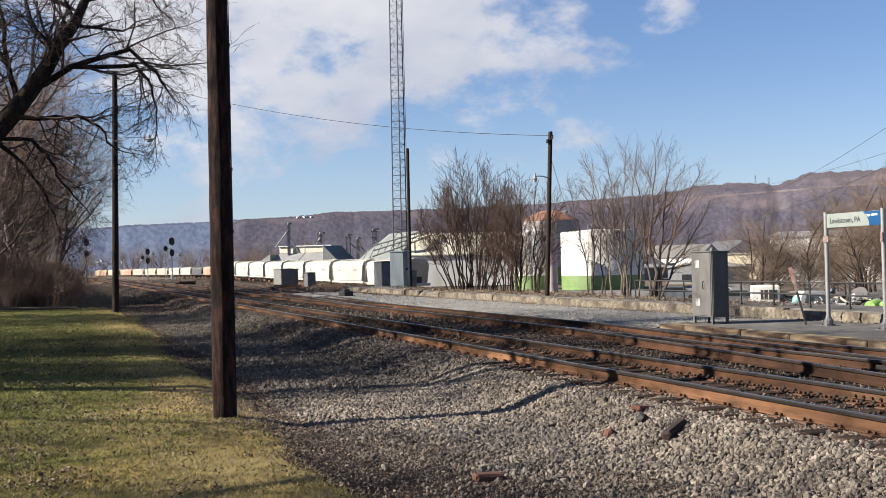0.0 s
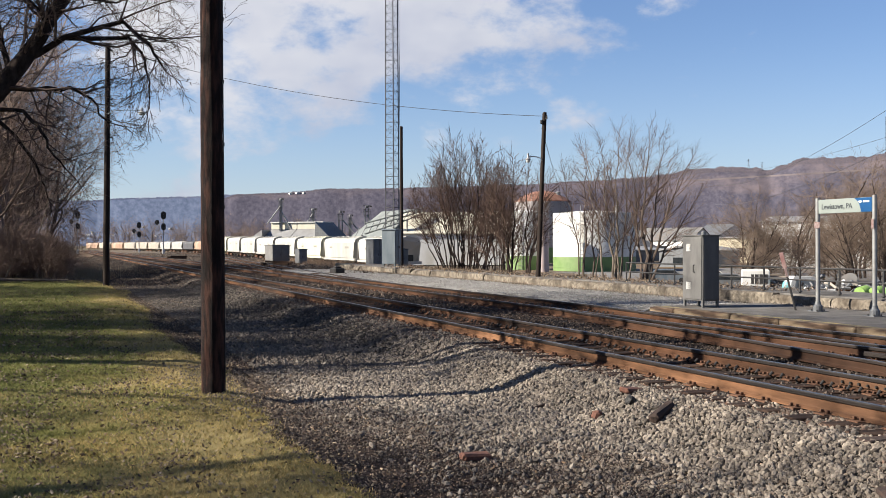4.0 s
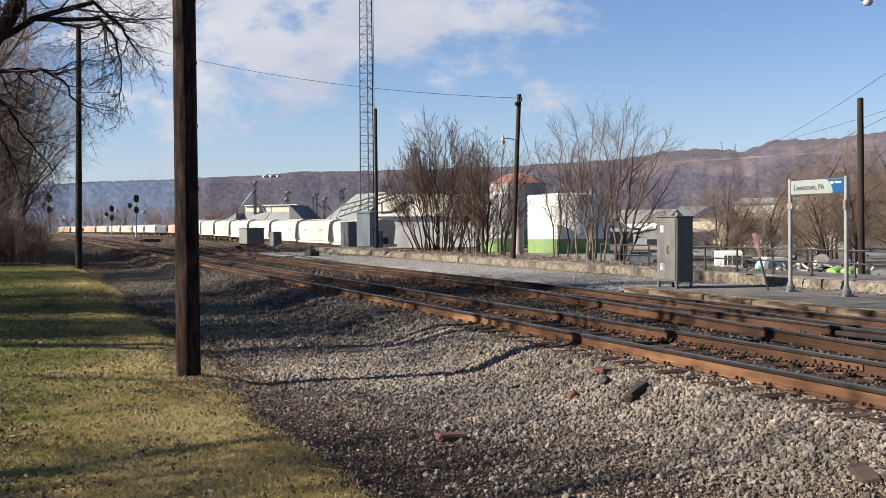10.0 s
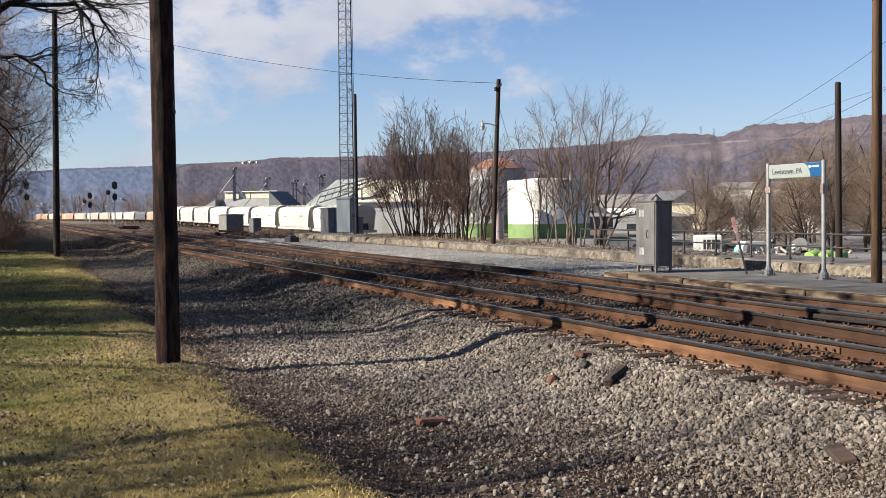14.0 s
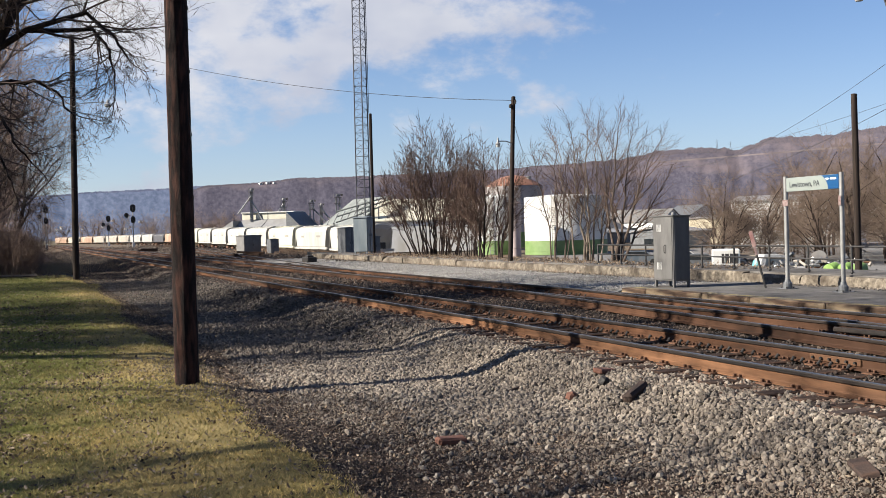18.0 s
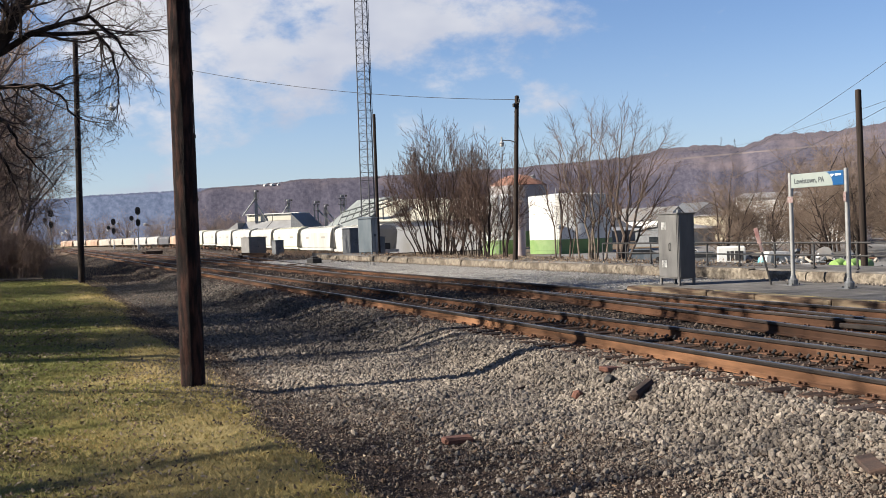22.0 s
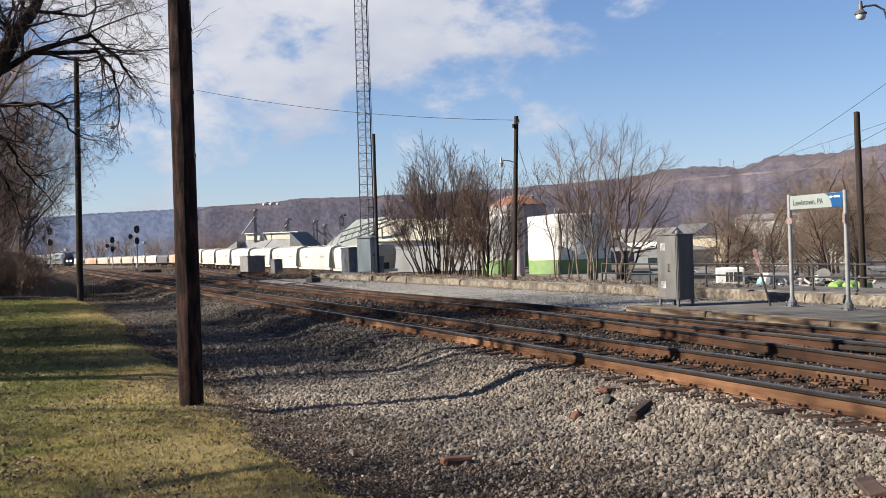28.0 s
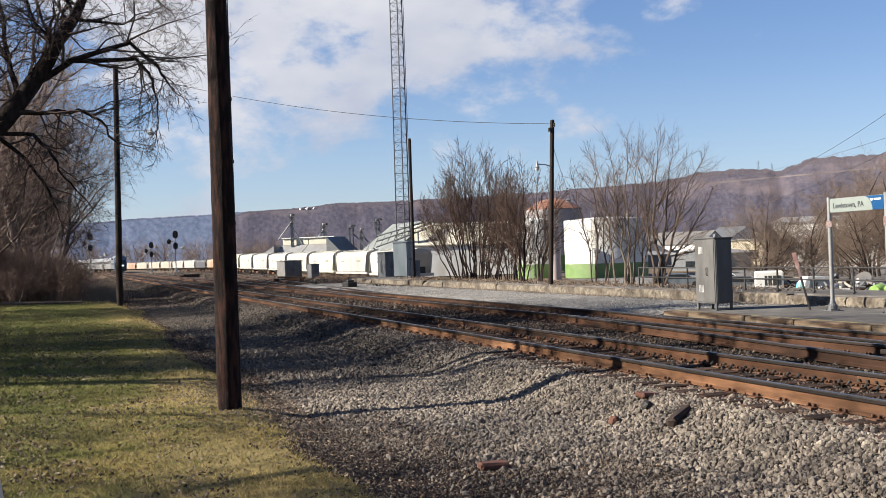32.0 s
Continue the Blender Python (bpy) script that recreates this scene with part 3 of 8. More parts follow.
def build_ground():
    xs = spread((-3800, 600), (-800, 150), (-200, 30), (-50, 6), (-14, 1.2), (-4, 0.5), (1.2, 0.12), (7.6, 0.5), (22, 1.2), (46, 8), (130, 40), (400, 200), (1000, 700), 4200)
    ys = spread((-900, 200), (-100, 20), (-20, 0.6), (2, 0.25), (36, 0.6), (80, 2), (140, 8), (360, 40), (800, 200), (1600, 600), 4600)
    nx = len(xs)
    vs = [(x, y, gz(x, y)) for y in ys for x in xs]
    fs, ms = [], []
    for j in range(len(ys) - 1):
        for i in range(nx - 1):
            fs.append((j * nx + i, j * nx + i + 1, (j + 1) * nx + i + 1, (j + 1) * nx + i))
            x, y = (xs[i] + xs[i + 1]) / 2, (ys[j] + ys[j + 1]) / 2
            e = lawn_edge(y)
            if abs(x) > 230 or y > 420 or y < -110:
                m = 5
            elif x < e:
                m = 0 if y < 66 else 6
            elif x < 3.3 + 0.9 * noise.noise((x * 0.8, y * 0.5, 1.0)) + 0.38 * max(15.5 - y, 0):
                m = 1
            elif x < 7.2:
                m = 2
            elif x < 14.3:
                m = 3
            elif x > 23 and y < 140 and x > 0.5 * y:
                m = 7
            else:
                m = 4
            ms.append(m)
    me = bpy.data.meshes.new("ground")
    me.from_pydata(vs, [], fs)
    for k in ("grass_ground", "ditch", "ballast_bed", "track_bed", "yard", "field", "woods_floor", "lot_asphalt"):
        me.materials.append(M[k])
    me.polygons.foreach_set("material_index", ms)
    me.polygons.foreach_set("use_smooth", [True] * len(fs))
    return tagged(new("ground", me), "lawn, cinder ditch, grey ballast shoulder and dirt yard", "ground", kind="structure")


build_ground()

# ---- tracks ----
RAIL = [(-.076, -.186), (.076, -.186), (.076, -.176), (.016, -.155), (.009, -.14), (.009, -.06), (.034, -.044), (.037, -.012), (.028, 0), (-.028, 0), (-.037, -.012), (-.034, -.044), (-.009, -.06), (-.009, -.14), (-.016, -.155), (-.076, -.176)]


def rail(path, parent, label="", rust="rail_rust_shaded"):
    """A rail along a list of (x, y, z) at its head's middle."""
    g = Geo()
    n = len(RAIL)
    for i, p in enumerate(path):
        a, b = Vector(path[max(i - 1, 0)]), Vector(path[min(i + 1, len(path) - 1)])
        t = (b - a).normalized()
        e = Vector((t.y, -t.x, 0)).normalized()
        g.v += [(p[0] + e.x * u, p[1] + e.y * u, p[2] + w) for u, w in RAIL]
    for i in range(len(path) - 1):
        for k in range(n):
            l = (k + 1) % n
            g.f.append((i * n + k, i * n + l, (i + 1) * n + l, (i + 1) * n + k))
            g.m.append(1 if k == 8 else 2 if 5 < k < 12 else 0)
    g.f += [tuple(range(n))[::-1], tuple(range((len(path) - 1) * n, len(path) * n))]
    g.m += [0, 0]
    return g.ob("rail", [M[rust], M["rail_top"], M["rail_head"]], parent, label)


BEND, RADIUS = 300.0, 420.0


def main_line(x, s):
    """A point on a main track whose straight part lies at x; it bends to the left far off."""
    if s <= BEND:
        return (x, s, 0.0)
    a = (s - BEND) / RADIUS
    r = RADIUS + (x - 10)
    return (10 - RADIUS + r * math.cos(a), BEND + r * math.sin(a), 0.0)


GAUGE = 0.757
tie_geo = Geo(); tie_geo.box((0, 0, 0), (2.6, 0.23, 0.17), bevel=0.012)
tie_mesh = tie_geo.mesh("tie", M["tie"])
tie_geo = Geo(); tie_geo.box((0, 0, 0), (3.6, 0.23, 0.17), bevel=0.012)
long_tie_mesh = tie_geo.mesh("tie", M["tie"])
plate_geo = Geo()
plate_geo.box((0, 0, 0), (0.36, 0.18, 0.02), bevel=0.004)
for sx in (-0.1, 0.1):
    for sy in (-0.05, 0.05):
        plate_geo.box((sx, sy, 0.028), (0.045, 0.03, 0.036), bevel=0.006)
plate_mesh = plate_geo.mesh("tie_plate", M["steel_rust"])
anchor_geo = Geo()
for sy in (-0.16, 0.16):
    anchor_geo.tube([(-0.05, sy, 0.0), (-0.075, sy, 0.03), (-0.045, sy, 0.065), (-0.015, sy, 0.05)], [0.013, 0.02, 0.02, 0.012], 6)
anchor_mesh = anchor_geo.mesh("rail_anchor", M["steel_dark"])


def piece(name, mesh, parent, m):
    o = new(name, mesh)
    o.parent = parent
    o.matrix_basis = m
    return o


def far_ties(track, x, y0, y1, spacing, name="far_ties"):
    g = Geo()
    s = y0
    while s < y1:
        p = main_line(x, s)
        q = main_line(x, s + 0.1)
        g.box((p[0], p[1], -0.272), (2.6, 0.23, 0.17), rz=math.atan2(-(q[0] - p[0]), q[1] - p[1]))
        s += spacing
    return tagged(g.ob(name, M["tie"], track, fix=False), "rows of dark weathered wooden ties", kind="stuff")


def main_track(x, label, near_to, anchors):
    tr = thing("railway_track", (0, 0, 0), label, "railway track", "main tracks", "structure")
    for side in (-GAUGE, GAUGE):
        rail([main_line(x + side, s) for s in [-60, 0, 60, 150, 240, 300] + [300 + 12 * i for i in range(1, 20)]], tr, rust="rail_rust" if x < 10 and side < 0 else "rail_rust_shaded")
    rng = random.Random(int(x * 10))
    y = 0.4
    while y < near_to:
        m = pose(x + rng.uniform(-.05, .05), y + rng.uniform(-.03, .03), -0.275 + rng.uniform(-.008, .008), 0, 0, rng.uniform(-1.2, 1.2))
        piece("tie", tie_mesh, tr, m)
        for side in (-GAUGE, GAUGE):
            piece("tie_plate", plate_mesh, tr, pose(x + side, y, -0.186))
            if anchors and side > 0 and rng.random() < 0.9:
                piece("rail_anchor", anchor_mesh, tr, pose(x + side - 0.07, y + rng.uniform(-.03, .03), -0.19))
        y += 0.52
    far_ties(tr, x, near_to, 420, 0.52)
    far_ties(tr, x, -60, 0.2, 0.52)
    return tr


X1, X2 = 8.64, 12.90
track_a = main_track(X1, "rusty steel rails on dark wooden ties in grey ballast", 58, True)
track_b = main_track(X2, "second main track with rusty rails in a shaded dark brown", 58, True)

# crossover: leaves the second track at a switch and runs towards the first
cross = thing("crossover_track", (0, 0, 0), "rusty turnout rails leaving the second track at a switch", "railway track", kind="structure")
for side in (-GAUGE, GAUGE):
    path = []
    for i in range(24):
        y = 25.5 - i * 1.9
        off = 0.105 * max(25.5 - y, 0) - 0.10 * min(max(25.5 - y, 0) / 6, 1)
        path.append((X2 + side - off - 0.075, y, 0.0))
    rail(path, cross)
for i in range(30):
    y = 0.66 + i * 0.52
    if y > 14:
        break
    piece("tie", long_tie_mesh, cross, pose(X2 - 0.105 * (25.5 - y) + 0.25, y, -0.285, 0, 0, 3))
# switch point guard and frog castings
g = Geo()
for yy, xx in ((13.2, 12.05), (12.0, 12.22)):
    g.box((xx, yy, -0.10), (0.06, 1.8, 0.08), bevel=0.015, rz=radians(3))
g.ob("frog", [M["rail_head"]], cross, "cast steel frog between the rails")

# yard lead: leaves the second track further on, to the right
lead = thing("yard_lead_track", (0, 0, 0), "rusty yard track curving away from a switch", "railway track", kind="structure")
for side in (-GAUGE, GAUGE):
    path = []
    for i in range(40):
        y = 44 + i * 3.2
        off = 0.078 * max(y - 46, 0) - 0.10 * min(max(y - 46, 0) / 8, 1)
        path.append((X2 + side + off + 0.075, y, -0.005))
    rail(path, lead)
g = Geo()
for i in range(230):
    y = 50 + i * 0.53
    g.box((X2 + 0.078 * (y - 46), y, -0.285), (2.7, 0.23, 0.17), rz=radians(-4.5))
tagged(g.ob("far_ties", M["tie"], lead, fix=False), "dark weathered wooden ties", kind="stuff")

# ---- platform, gravel apron and the old raised ledge ----
plat = thing("platform", (0, 0, 0), "low asphalt station platform with a worn timber edge and faded yellow line", "platform", kind="structure")
g = Geo(); g.box((16.72, 2.9, -0.13), (3.76, 45.0, 0.26), bevel=0.01)
g.ob("asphalt_slab", M["asphalt"], plat)
M["edge_timber"] = surf("edge_timber", (0.030, 0.019, 0.014), (0.13, 0.080, 0.050), 4.0, 0.9, bump=0.8, c3=(0.34, 0.27, 0.18), scale3=2.6, amount3=0.8, fine=50, stretch=(2, 0.3, 2), random_tint=0.25, spec=0.2)
M["yellow_line"] = surf("yellow_line", (0.30, 0.245, 0.095), (0.52, 0.40, 0.13), 3.0, 0.85, bump=0.3, c3=(0.17, 0.165, 0.155), scale3=1.6, amount3=1.2, spec=0.2)
y, rng = 25.2, random.Random(4)
while y > -18:
    L = rng.choice((1.2, 1.8, 2.4))
    g = Geo(); g.box((0, 0, 0), (0.26, L - 0.03, 0.24 + rng.uniform(-.02, .02)), bevel=0.03)
    o = g.ob("edge_timber", M["edge_timber"], plat)
    o.matrix_basis = pose(14.70 + rng.uniform(-.02, .02), y - L / 2, -0.11 + rng.uniform(-.015, .015), 0, rng.uniform(-2, 2), rng.uniform(-.4, .4))
    y -= L
g = Geo(); g.box((14.98, 2.9, 0.003), (0.10, 44.6, 0.004))
g.ob("yellow_line", M["yellow_line"], plat, "faded yellow safety line")
g = Geo()
vs, fs = [], []
ys = [25.4 + i * 0.8 for i in range(62)]
for yy in ys:
    for xx in (14.25, 14.8, 15.6, 16.6, 17.6, 18.7):
        vs.append((xx, yy, -0.055 + 0.03 * noise.noise((xx * 0.7, yy * 0.5, 5)) - (0.16 if xx < 14.5 else 0)))
for j in range(len(ys) - 1):
    for i in range(5):
        fs.append((j * 6 + i, j * 6 + i + 1, j * 6 + i + 7, j * 6 + i + 6))
g.add(vs, fs)
apron = tagged(g.ob("gravel_apron", M["gravel_top"], smooth=True), "pale grey gravel and old asphalt beside the track", "pavement", kind="structure")

ledge = thing("old_platform_ledge", (0, 0, 0), "raised old platform with a crumbling concrete block face", "ledge", kind="structure")
g = Geo(); g.box((20.03, 28.0, 0.05), (2.25, 92.0, 0.42), bevel=0.02)
g.ob("ledge_top", M["asphalt"], ledge)
y, rng = 73.8, random.Random(9)
while y > -17:
    L = rng.uniform(1.8, 3.6)
    g = Geo()
    nseg = max(8, int(L / (0.09 if 15 < y < 74 else 0.3)))
    front, seed = rng.uniform(-.03, .03), rng.uniform(0, 50)
    h0 = 0.40 + rng.uniform(-.035, .02)
    vs, fs = [], []
    rows = (0.0, 0.2, 0.4, 0.6, 0.78, 0.9, 1.0)
    n = len(rows) + 2
    for i in range(nseg + 1):
        a = -L / 2 + L * i / nseg
        end = min(i, nseg - i) * L / nseg
        spall = max(0.0, noise.noise((a * 1.1, seed, 1)) - 0.08) * 0.42 + (0.05 if end < 0.12 else 0.0)
        top = h0 - 0.30 * spall + rng.uniform(-.006, .006)
        for k, q in enumerate(rows):
            deep = 0.030 * noise.noise((a * 5, q * 3, seed)) + 0.016 * noise.noise((a * 15, q * 8, seed)) + rng.uniform(-.006, .006)
            deep += spall * q ** 1.5 + (0.045 if q == 1.0 else 0.012 if q == 0.9 else 0.0)
            vs.append((min(front - 0.16 + deep, 0.12), a, top * q))
        vs += [(0.16, a, h0 - 0.01), (0.16, a, 0.0)]
    for i in range(nseg):
        for k in range(n - 1):
            fs.append((i * n + k, i * n + k + 1, i * n + k + n + 1, i * n + k + n))
    fs += [tuple(range(n)), tuple(nseg * n + k for k in reversed(range(n)))]
    g.add(vs, fs)
    o = g.ob("concrete_block", M["concrete"], ledge)
    o.matrix_basis = pose(18.72, y - L / 2, -0.15, 0, 0, rng.uniform(-.5, .5))
    y -= L + 0.015


# ---- poles, lamps and wires ----
def wood_pole(at, height, r0, r1, mat, label, lean=(0.0, 0.0), group="", sides=14):
    p = thing("utility_pole", at, label, "utility pole", group)
    g = Geo()
    rng = random.Random(int(at[1] * 7))
    pts, rad = [], []
    rows = 60 if sides > 20 else 12
    for i in range(rows + 1):
        t = i / rows
        k = 0.004 if rows == 12 else 0.0012
        pts.append((lean[0] * t + rng.uniform(-k, k), lean[1] * t, -0.15 + (height + 0.15) * t))
        rad.append(r0 + (r1 - r0) * t + rng.uniform(-k, k))
    g.tube(pts, rad, sides)
    if sides > 20:  # drying checks and worn ridges along the grain
        for j, v in enumerate(g.v):
            c = pts[min(j // sides, rows)]
            d = Vector((v[0] - c[0], v[1] - c[1], 0))
            turn_ = math.atan2(d.y, d.x)
            q = 0.055 * noise.noise((turn_ * 5.0, math.cos(turn_) * 3, v[2] * 0.45)) + 0.03 * noise.noise((turn_ * 2, 9, v[2] * 2.2))
            g.v[j] = (v[0] + d.x * q, v[1] + d.y * q, v[2])
    g.ob("shaft", mat, p, smooth=True)
    top = Vector((lean[0], lean[1], height))
    g = Geo(); g.lathe([(r1 * 1.0, 0), (r1 * 0.9, 0.03), (0.01, 0.05)], top, 12)
    g.ob("cap", mat, p)
    return p


def street_lamp_arm(p, root, reach, rise, head, heading, mat="galv"):
    """A bracket arm with a bell-shaped lamp on a pole; heading in degrees round the pole."""
    c, s = math.cos(radians(heading)), math.sin(radians(heading))
    def at(u, z): return (root[0] + c * u, root[1] + s * u, root[2] + z)
    g = Geo()
    g.tube([at(0, 0), at(reach * 0.15, rise * 0.75), at(reach * 0.45, rise), at(reach * 0.8, rise * 0.98), at(reach, rise * 0.85)], [0.022] * 5, 8)
    arm = g.ob("bracket_arm", M[mat], p, smooth=True)
    g = Geo()
    x, y, z = at(reach, rise * 0.85)
    g.lathe([(head * 0.28, 0.16), (head * 0.34, 0.10), (head * 0.36, 0.0), (head * 0.62, -0.05), (head, -0.09), (head * 0.98, -0.12), (head * 0.8, -0.12)], (x, y, z), 16)
    g.ob("lamp_hood", M[mat], p, smooth=True)
    g = Geo(); g.lathe([(head * 0.78, -0.115), (head * 0.82, -0.18), (head * 0.55, -0.23), (0.02, -0.24)], (x, y, z), 14)
    g.ob("refractor", M["louver_pale"], p, smooth=True)
    return arm


pole_near = wood_pole((2.16, 16.03, -0.50), 11.5, 0.170, 0.135, M["pole_wood"], "dark reddish-brown creosoted wooden pole in the lawn", (-0.02, 0.0), sides=36)
g = Geo()
for i in range(11):
    z = 0.9 + i * 0.9
    g.box((0.165 - i * 0.002, -0.03, z), (0.02, 0.03, 0.05))
g.tube([(0.158, -0.06, 0.0), (0.15, -0.05, 4.0), (0.14, -0.045, 11.3)], 0.008, 5)
g.ob("ground_wire", M["steel_dark"], pole_near, "thin ground wire with staples")
pole_left = wood_pole((2.74, 63.4, -0.5), 13.25, 0.185, 0.14, M["pole_dark"], "tall dark wooden pole with a bracket street lamp", (0.18, 0.1))
street_lamp_arm(pole_left, (0.12, -0.12, 9.35), 1.85, 0.25, 0.24, -12)
for z in (8.1, 9.0, 10.2, 11.3, 12.2, 12.9):
    g = Geo(); g.box((0.17 + 0.18 * z / 14.3, 0.0, z), (0.20, 0.06, 0.07), bevel=0.02); g.ob("insulator", M["steel_dark"], pole_left)
pole_mid = wood_pole((19.15, 42.2, 0.25), 6.88, 0.105, 0.088, M["pole_dark"], "leaning wooden pole with a curved lamp bracket", (0.36, 0.05))
street_lamp_arm(pole_mid, (0.25, 0.0, 4.80), 0.86, 0.22, 0.11, 200)
g = Geo(); g.box((0.2, 0, 6.5), (0.12, 0.12, 0.16), bevel=0.02)
g.ob("insulator", M["steel_dark"], pole_mid)
pole_lot = wood_pole((33.2, 37.4, -2.3), 9.2, 0.15, 0.125, M["pole_dark"], "bare brown wooden pole beyond the railing", (-0.08, 0.0))
pole_lamp = wood_pole((17.33, 18.42, -0.02), 8.6, 0.10, 0.085, M["pole_tan"], "tan wooden lamp pole on the platform", (0.03, 0.0))
# darker steel than the other lamps, shade put into its colour
street_lamp_arm(pole_lamp, (-0.06, 0.04, 6.14), 0.58, 0.42, 0.13, 158, "tower_steel")
g = Geo(); g.tube([(0.085, -0.075, 0.0), (0.08, -0.07, 4.2), (0.075, -0.065, 8.2)], 0.021, 8); g.ob("conduit", M["steel_dark"], pole_lamp, "dark steel conduit strapped to the pole")
g = Geo(); g.box((0.36, -0.02, 6.62), (0.05, 0.34, 0.05), bevel=0.01); g.ob("crossarm", M["steel_dark"], pole_mid)
for u in (-0.15, 0.11):
    g = Geo(); g.lathe([(0.03, 0), (0.045, 0.03), (0.03, 0.06), (0.04, 0.09), (0.015, 0.12)], (0.36, u, 6.645), 8); g.ob("insulator", M["steel_dark"], pole_mid)
pole_tower = wood_pole((22.05, 70.6, -0.1), 9.6, 0.12, 0.10, M["pole_dark"], "dark wooden pole beside the lattice mast")


def span(a, b, sag, r, label):
    g = Geo()
    pts = []
    for i in range(25):
        t = i / 24
        p = Vector(a).lerp(Vector(b), t)
        pts.append((p.x, p.y, p.z - sag * 4 * t * (1 - t)))
    g.tube(pts, r, 4)
    return tagged(g.ob("overhead_wire", M["wire"], fix=False), label, "wire", "overhead wires")


span((2.92, 63.5, 12.6), (19.50, 42.25, 7.0), 0.75, 0.011, "thin dark power line between two poles")
span((52.5, 46.3, 15.6), (126.5, 192.1, 13.2), 3.0, 0.022, "dark power line rising over the parking lot")
span((52.5, 46.3, 10.5), (127.5, 191.4, 15.7), 1.2, 0.016, "thin power line over the parking lot")
span((45.0, 39.7, 10.2), (121.0, 183.7, 9.0), 2.0, 0.02, "low dark power line over the trees")
span((19.37, 42.25, 6.5), (60, 120, 3.2), 1.2, 0.012, "thin service wire from the leaning pole")

# ---- equipment cabinets ----
def cabinet_big():
    c = thing("signal_cabinet", (15.75, 24.58, 0.0), "grey steel signal cabinet on four short legs with louvered vents", "cabinet", rz=0)
    w, d, h, leg = 0.50, 0.93, 1.66, 0.17
    g = Geo(); g.box((0, 0, leg + h / 2), (w, d, h), bevel=0.012)
    g.ob("body", M["cab_grey"], c)
    g = Geo(); g.box((0, 0, leg + h + 0.012), (w + 0.06, d + 0.06, 0.035), bevel=0.01)
    g.ob("top_cover", M["cab_grey"], c)
    for sx in (-1, 1):
        for sy in (-1, 1):
            g = Geo(); g.box((sx * (w / 2 - 0.04), sy * (d / 2 - 0.04), leg / 2 - 0.02), (0.06, 0.06, leg + 0.06), bevel=0.006)
            g.box((sx * (w / 2 - 0.04), sy * (d / 2 - 0.04), 0.0), (0.13, 0.13, 0.02))
            g.ob("leg", M["cab_grey"], c)
    for side, ext in ((-1, d - 0.06),):
        door = Geo(); door.box((side * (w / 2 + 0.009), 0, leg + h / 2), (0.02, ext, h - 0.08), bevel=0.006)
        do = door.ob("door", M["cab_grey"], c)
        hd = Geo(); hd.tube([(side * (w / 2 + 0.03), -0.14, leg + 0.72), (side * (w / 2 + 0.065), -0.14, leg + 0.74), (side * (w / 2 + 0.065), -0.14, leg + 0.90), (side * (w / 2 + 0.03), -0.14, leg + 0.92)], 0.012, 6)
        hd.ob("handle", M["steel_dark"], do)
        for z in (leg + 0.38, leg + 1.36):
            for k in range(4):
                v = Geo(); v.box((side * (w / 2 + 0.024), 0.07 + 0.055 * k, z), (0.012, 0.03, 0.19), bevel=0.004)
                v.ob("louver", M["louver_pale"], do)
    g = Geo(); g.box((0.06, -0.05, leg + h + 0.07), (0.10, 0.10, 0.09), bevel=0.01)
    g.ob("vent_cap", M["galv"], c)
    g = Geo(); g.box((0.0, -d / 2 - 0.006, leg + h / 2), (w - 0.07, 0.012, h - 0.08), bevel=0.005)
    g.ob("side_panel", M["cab_grey"], c)
    for z in (0.5, 0.95, 1.4):
        g = Geo(); g.tube([(-w / 2 - 0.02, d / 2 - 0.01, leg + z - 0.05), (-w / 2 - 0.02, d / 2 - 0.01, leg + z + 0.05)], 0.012, 6)
        g.ob("hinge", M["steel_dark"], c)
    return c


cabinet_big()


def relay_case(at, w, d, h, mat, label, rz=0, legs=0.0):
    c = thing("relay_cabinet", at, label, "cabinet", rz=rz)
    g = Geo(); g.box((0, 0, legs + h / 2), (w, d, h), bevel=0.02)
    g.ob("body", mat, c)
    g = Geo(); g.prism([(-w / 2 - .05, legs + h), (w / 2 + .05, legs + h), (w / 2 + .05, legs + h + .05), (0, legs + h + .10), (-w / 2 - .05, legs + h + .05)], -d / 2 - .05, d / 2 + .05)
    g.ob("roof", mat, c)
    for k in (-1, 1):
        g = Geo(); g.box((k * w / 4, -d / 2 - 0.012, legs + h / 2), (w / 2 - 0.06, 0.025, h - 0.12), bevel=0.006)
        dd = g.ob("door", mat, c)
        g = Geo(); g.box((k * 0.08, -d / 2 - 0.04, legs + h * 0.5), (0.03, 0.04, 0.16), bevel=0.008)
        g.ob("handle", M["steel_dark"], dd)
    if legs:
        for sx in (-1, 1):
            for sy in (-1, 1):
                g = Geo(); g.box((sx * (w / 2 - .08), sy * (d / 2 - .08), legs / 2), (0.1, 0.1, legs + 0.02))
                g.ob("leg", mat, c)
    return c


M["hut_grey"] = surf("hut_grey", (0.17, 0.166, 0.162), (0.26, 0.252, 0.244), 1.2, 0.7, 0.1, 0.08, c3=(0.24, 0.19, 0.15), scale3=0.7, amount3=0.6, fine=30)
relay_case((20.42, 67.6, 0.28), 0.80, 0.98, 2.15, M["cab_silver"], "tall silver-grey metal equipment cabinet on the raised ledge", 45, 0.10)
relay_case((22.9, 80.0, -0.2), 1.0, 1.3, 2.15, M["cab_slate"], "dark slate equipment cabinet with a door behind the silver one", 10)
relay_case((20.75, 107.4, -0.2), 1.8, 1.9, 1.75, M["hut_grey"], "weathered grey equipment hut beside the yard track", 12)
relay_case((22.4, 104.0, -0.2), 0.85, 0.9, 1.35, M["cab_slate"], "small grey trackside case beside the hut", 12)
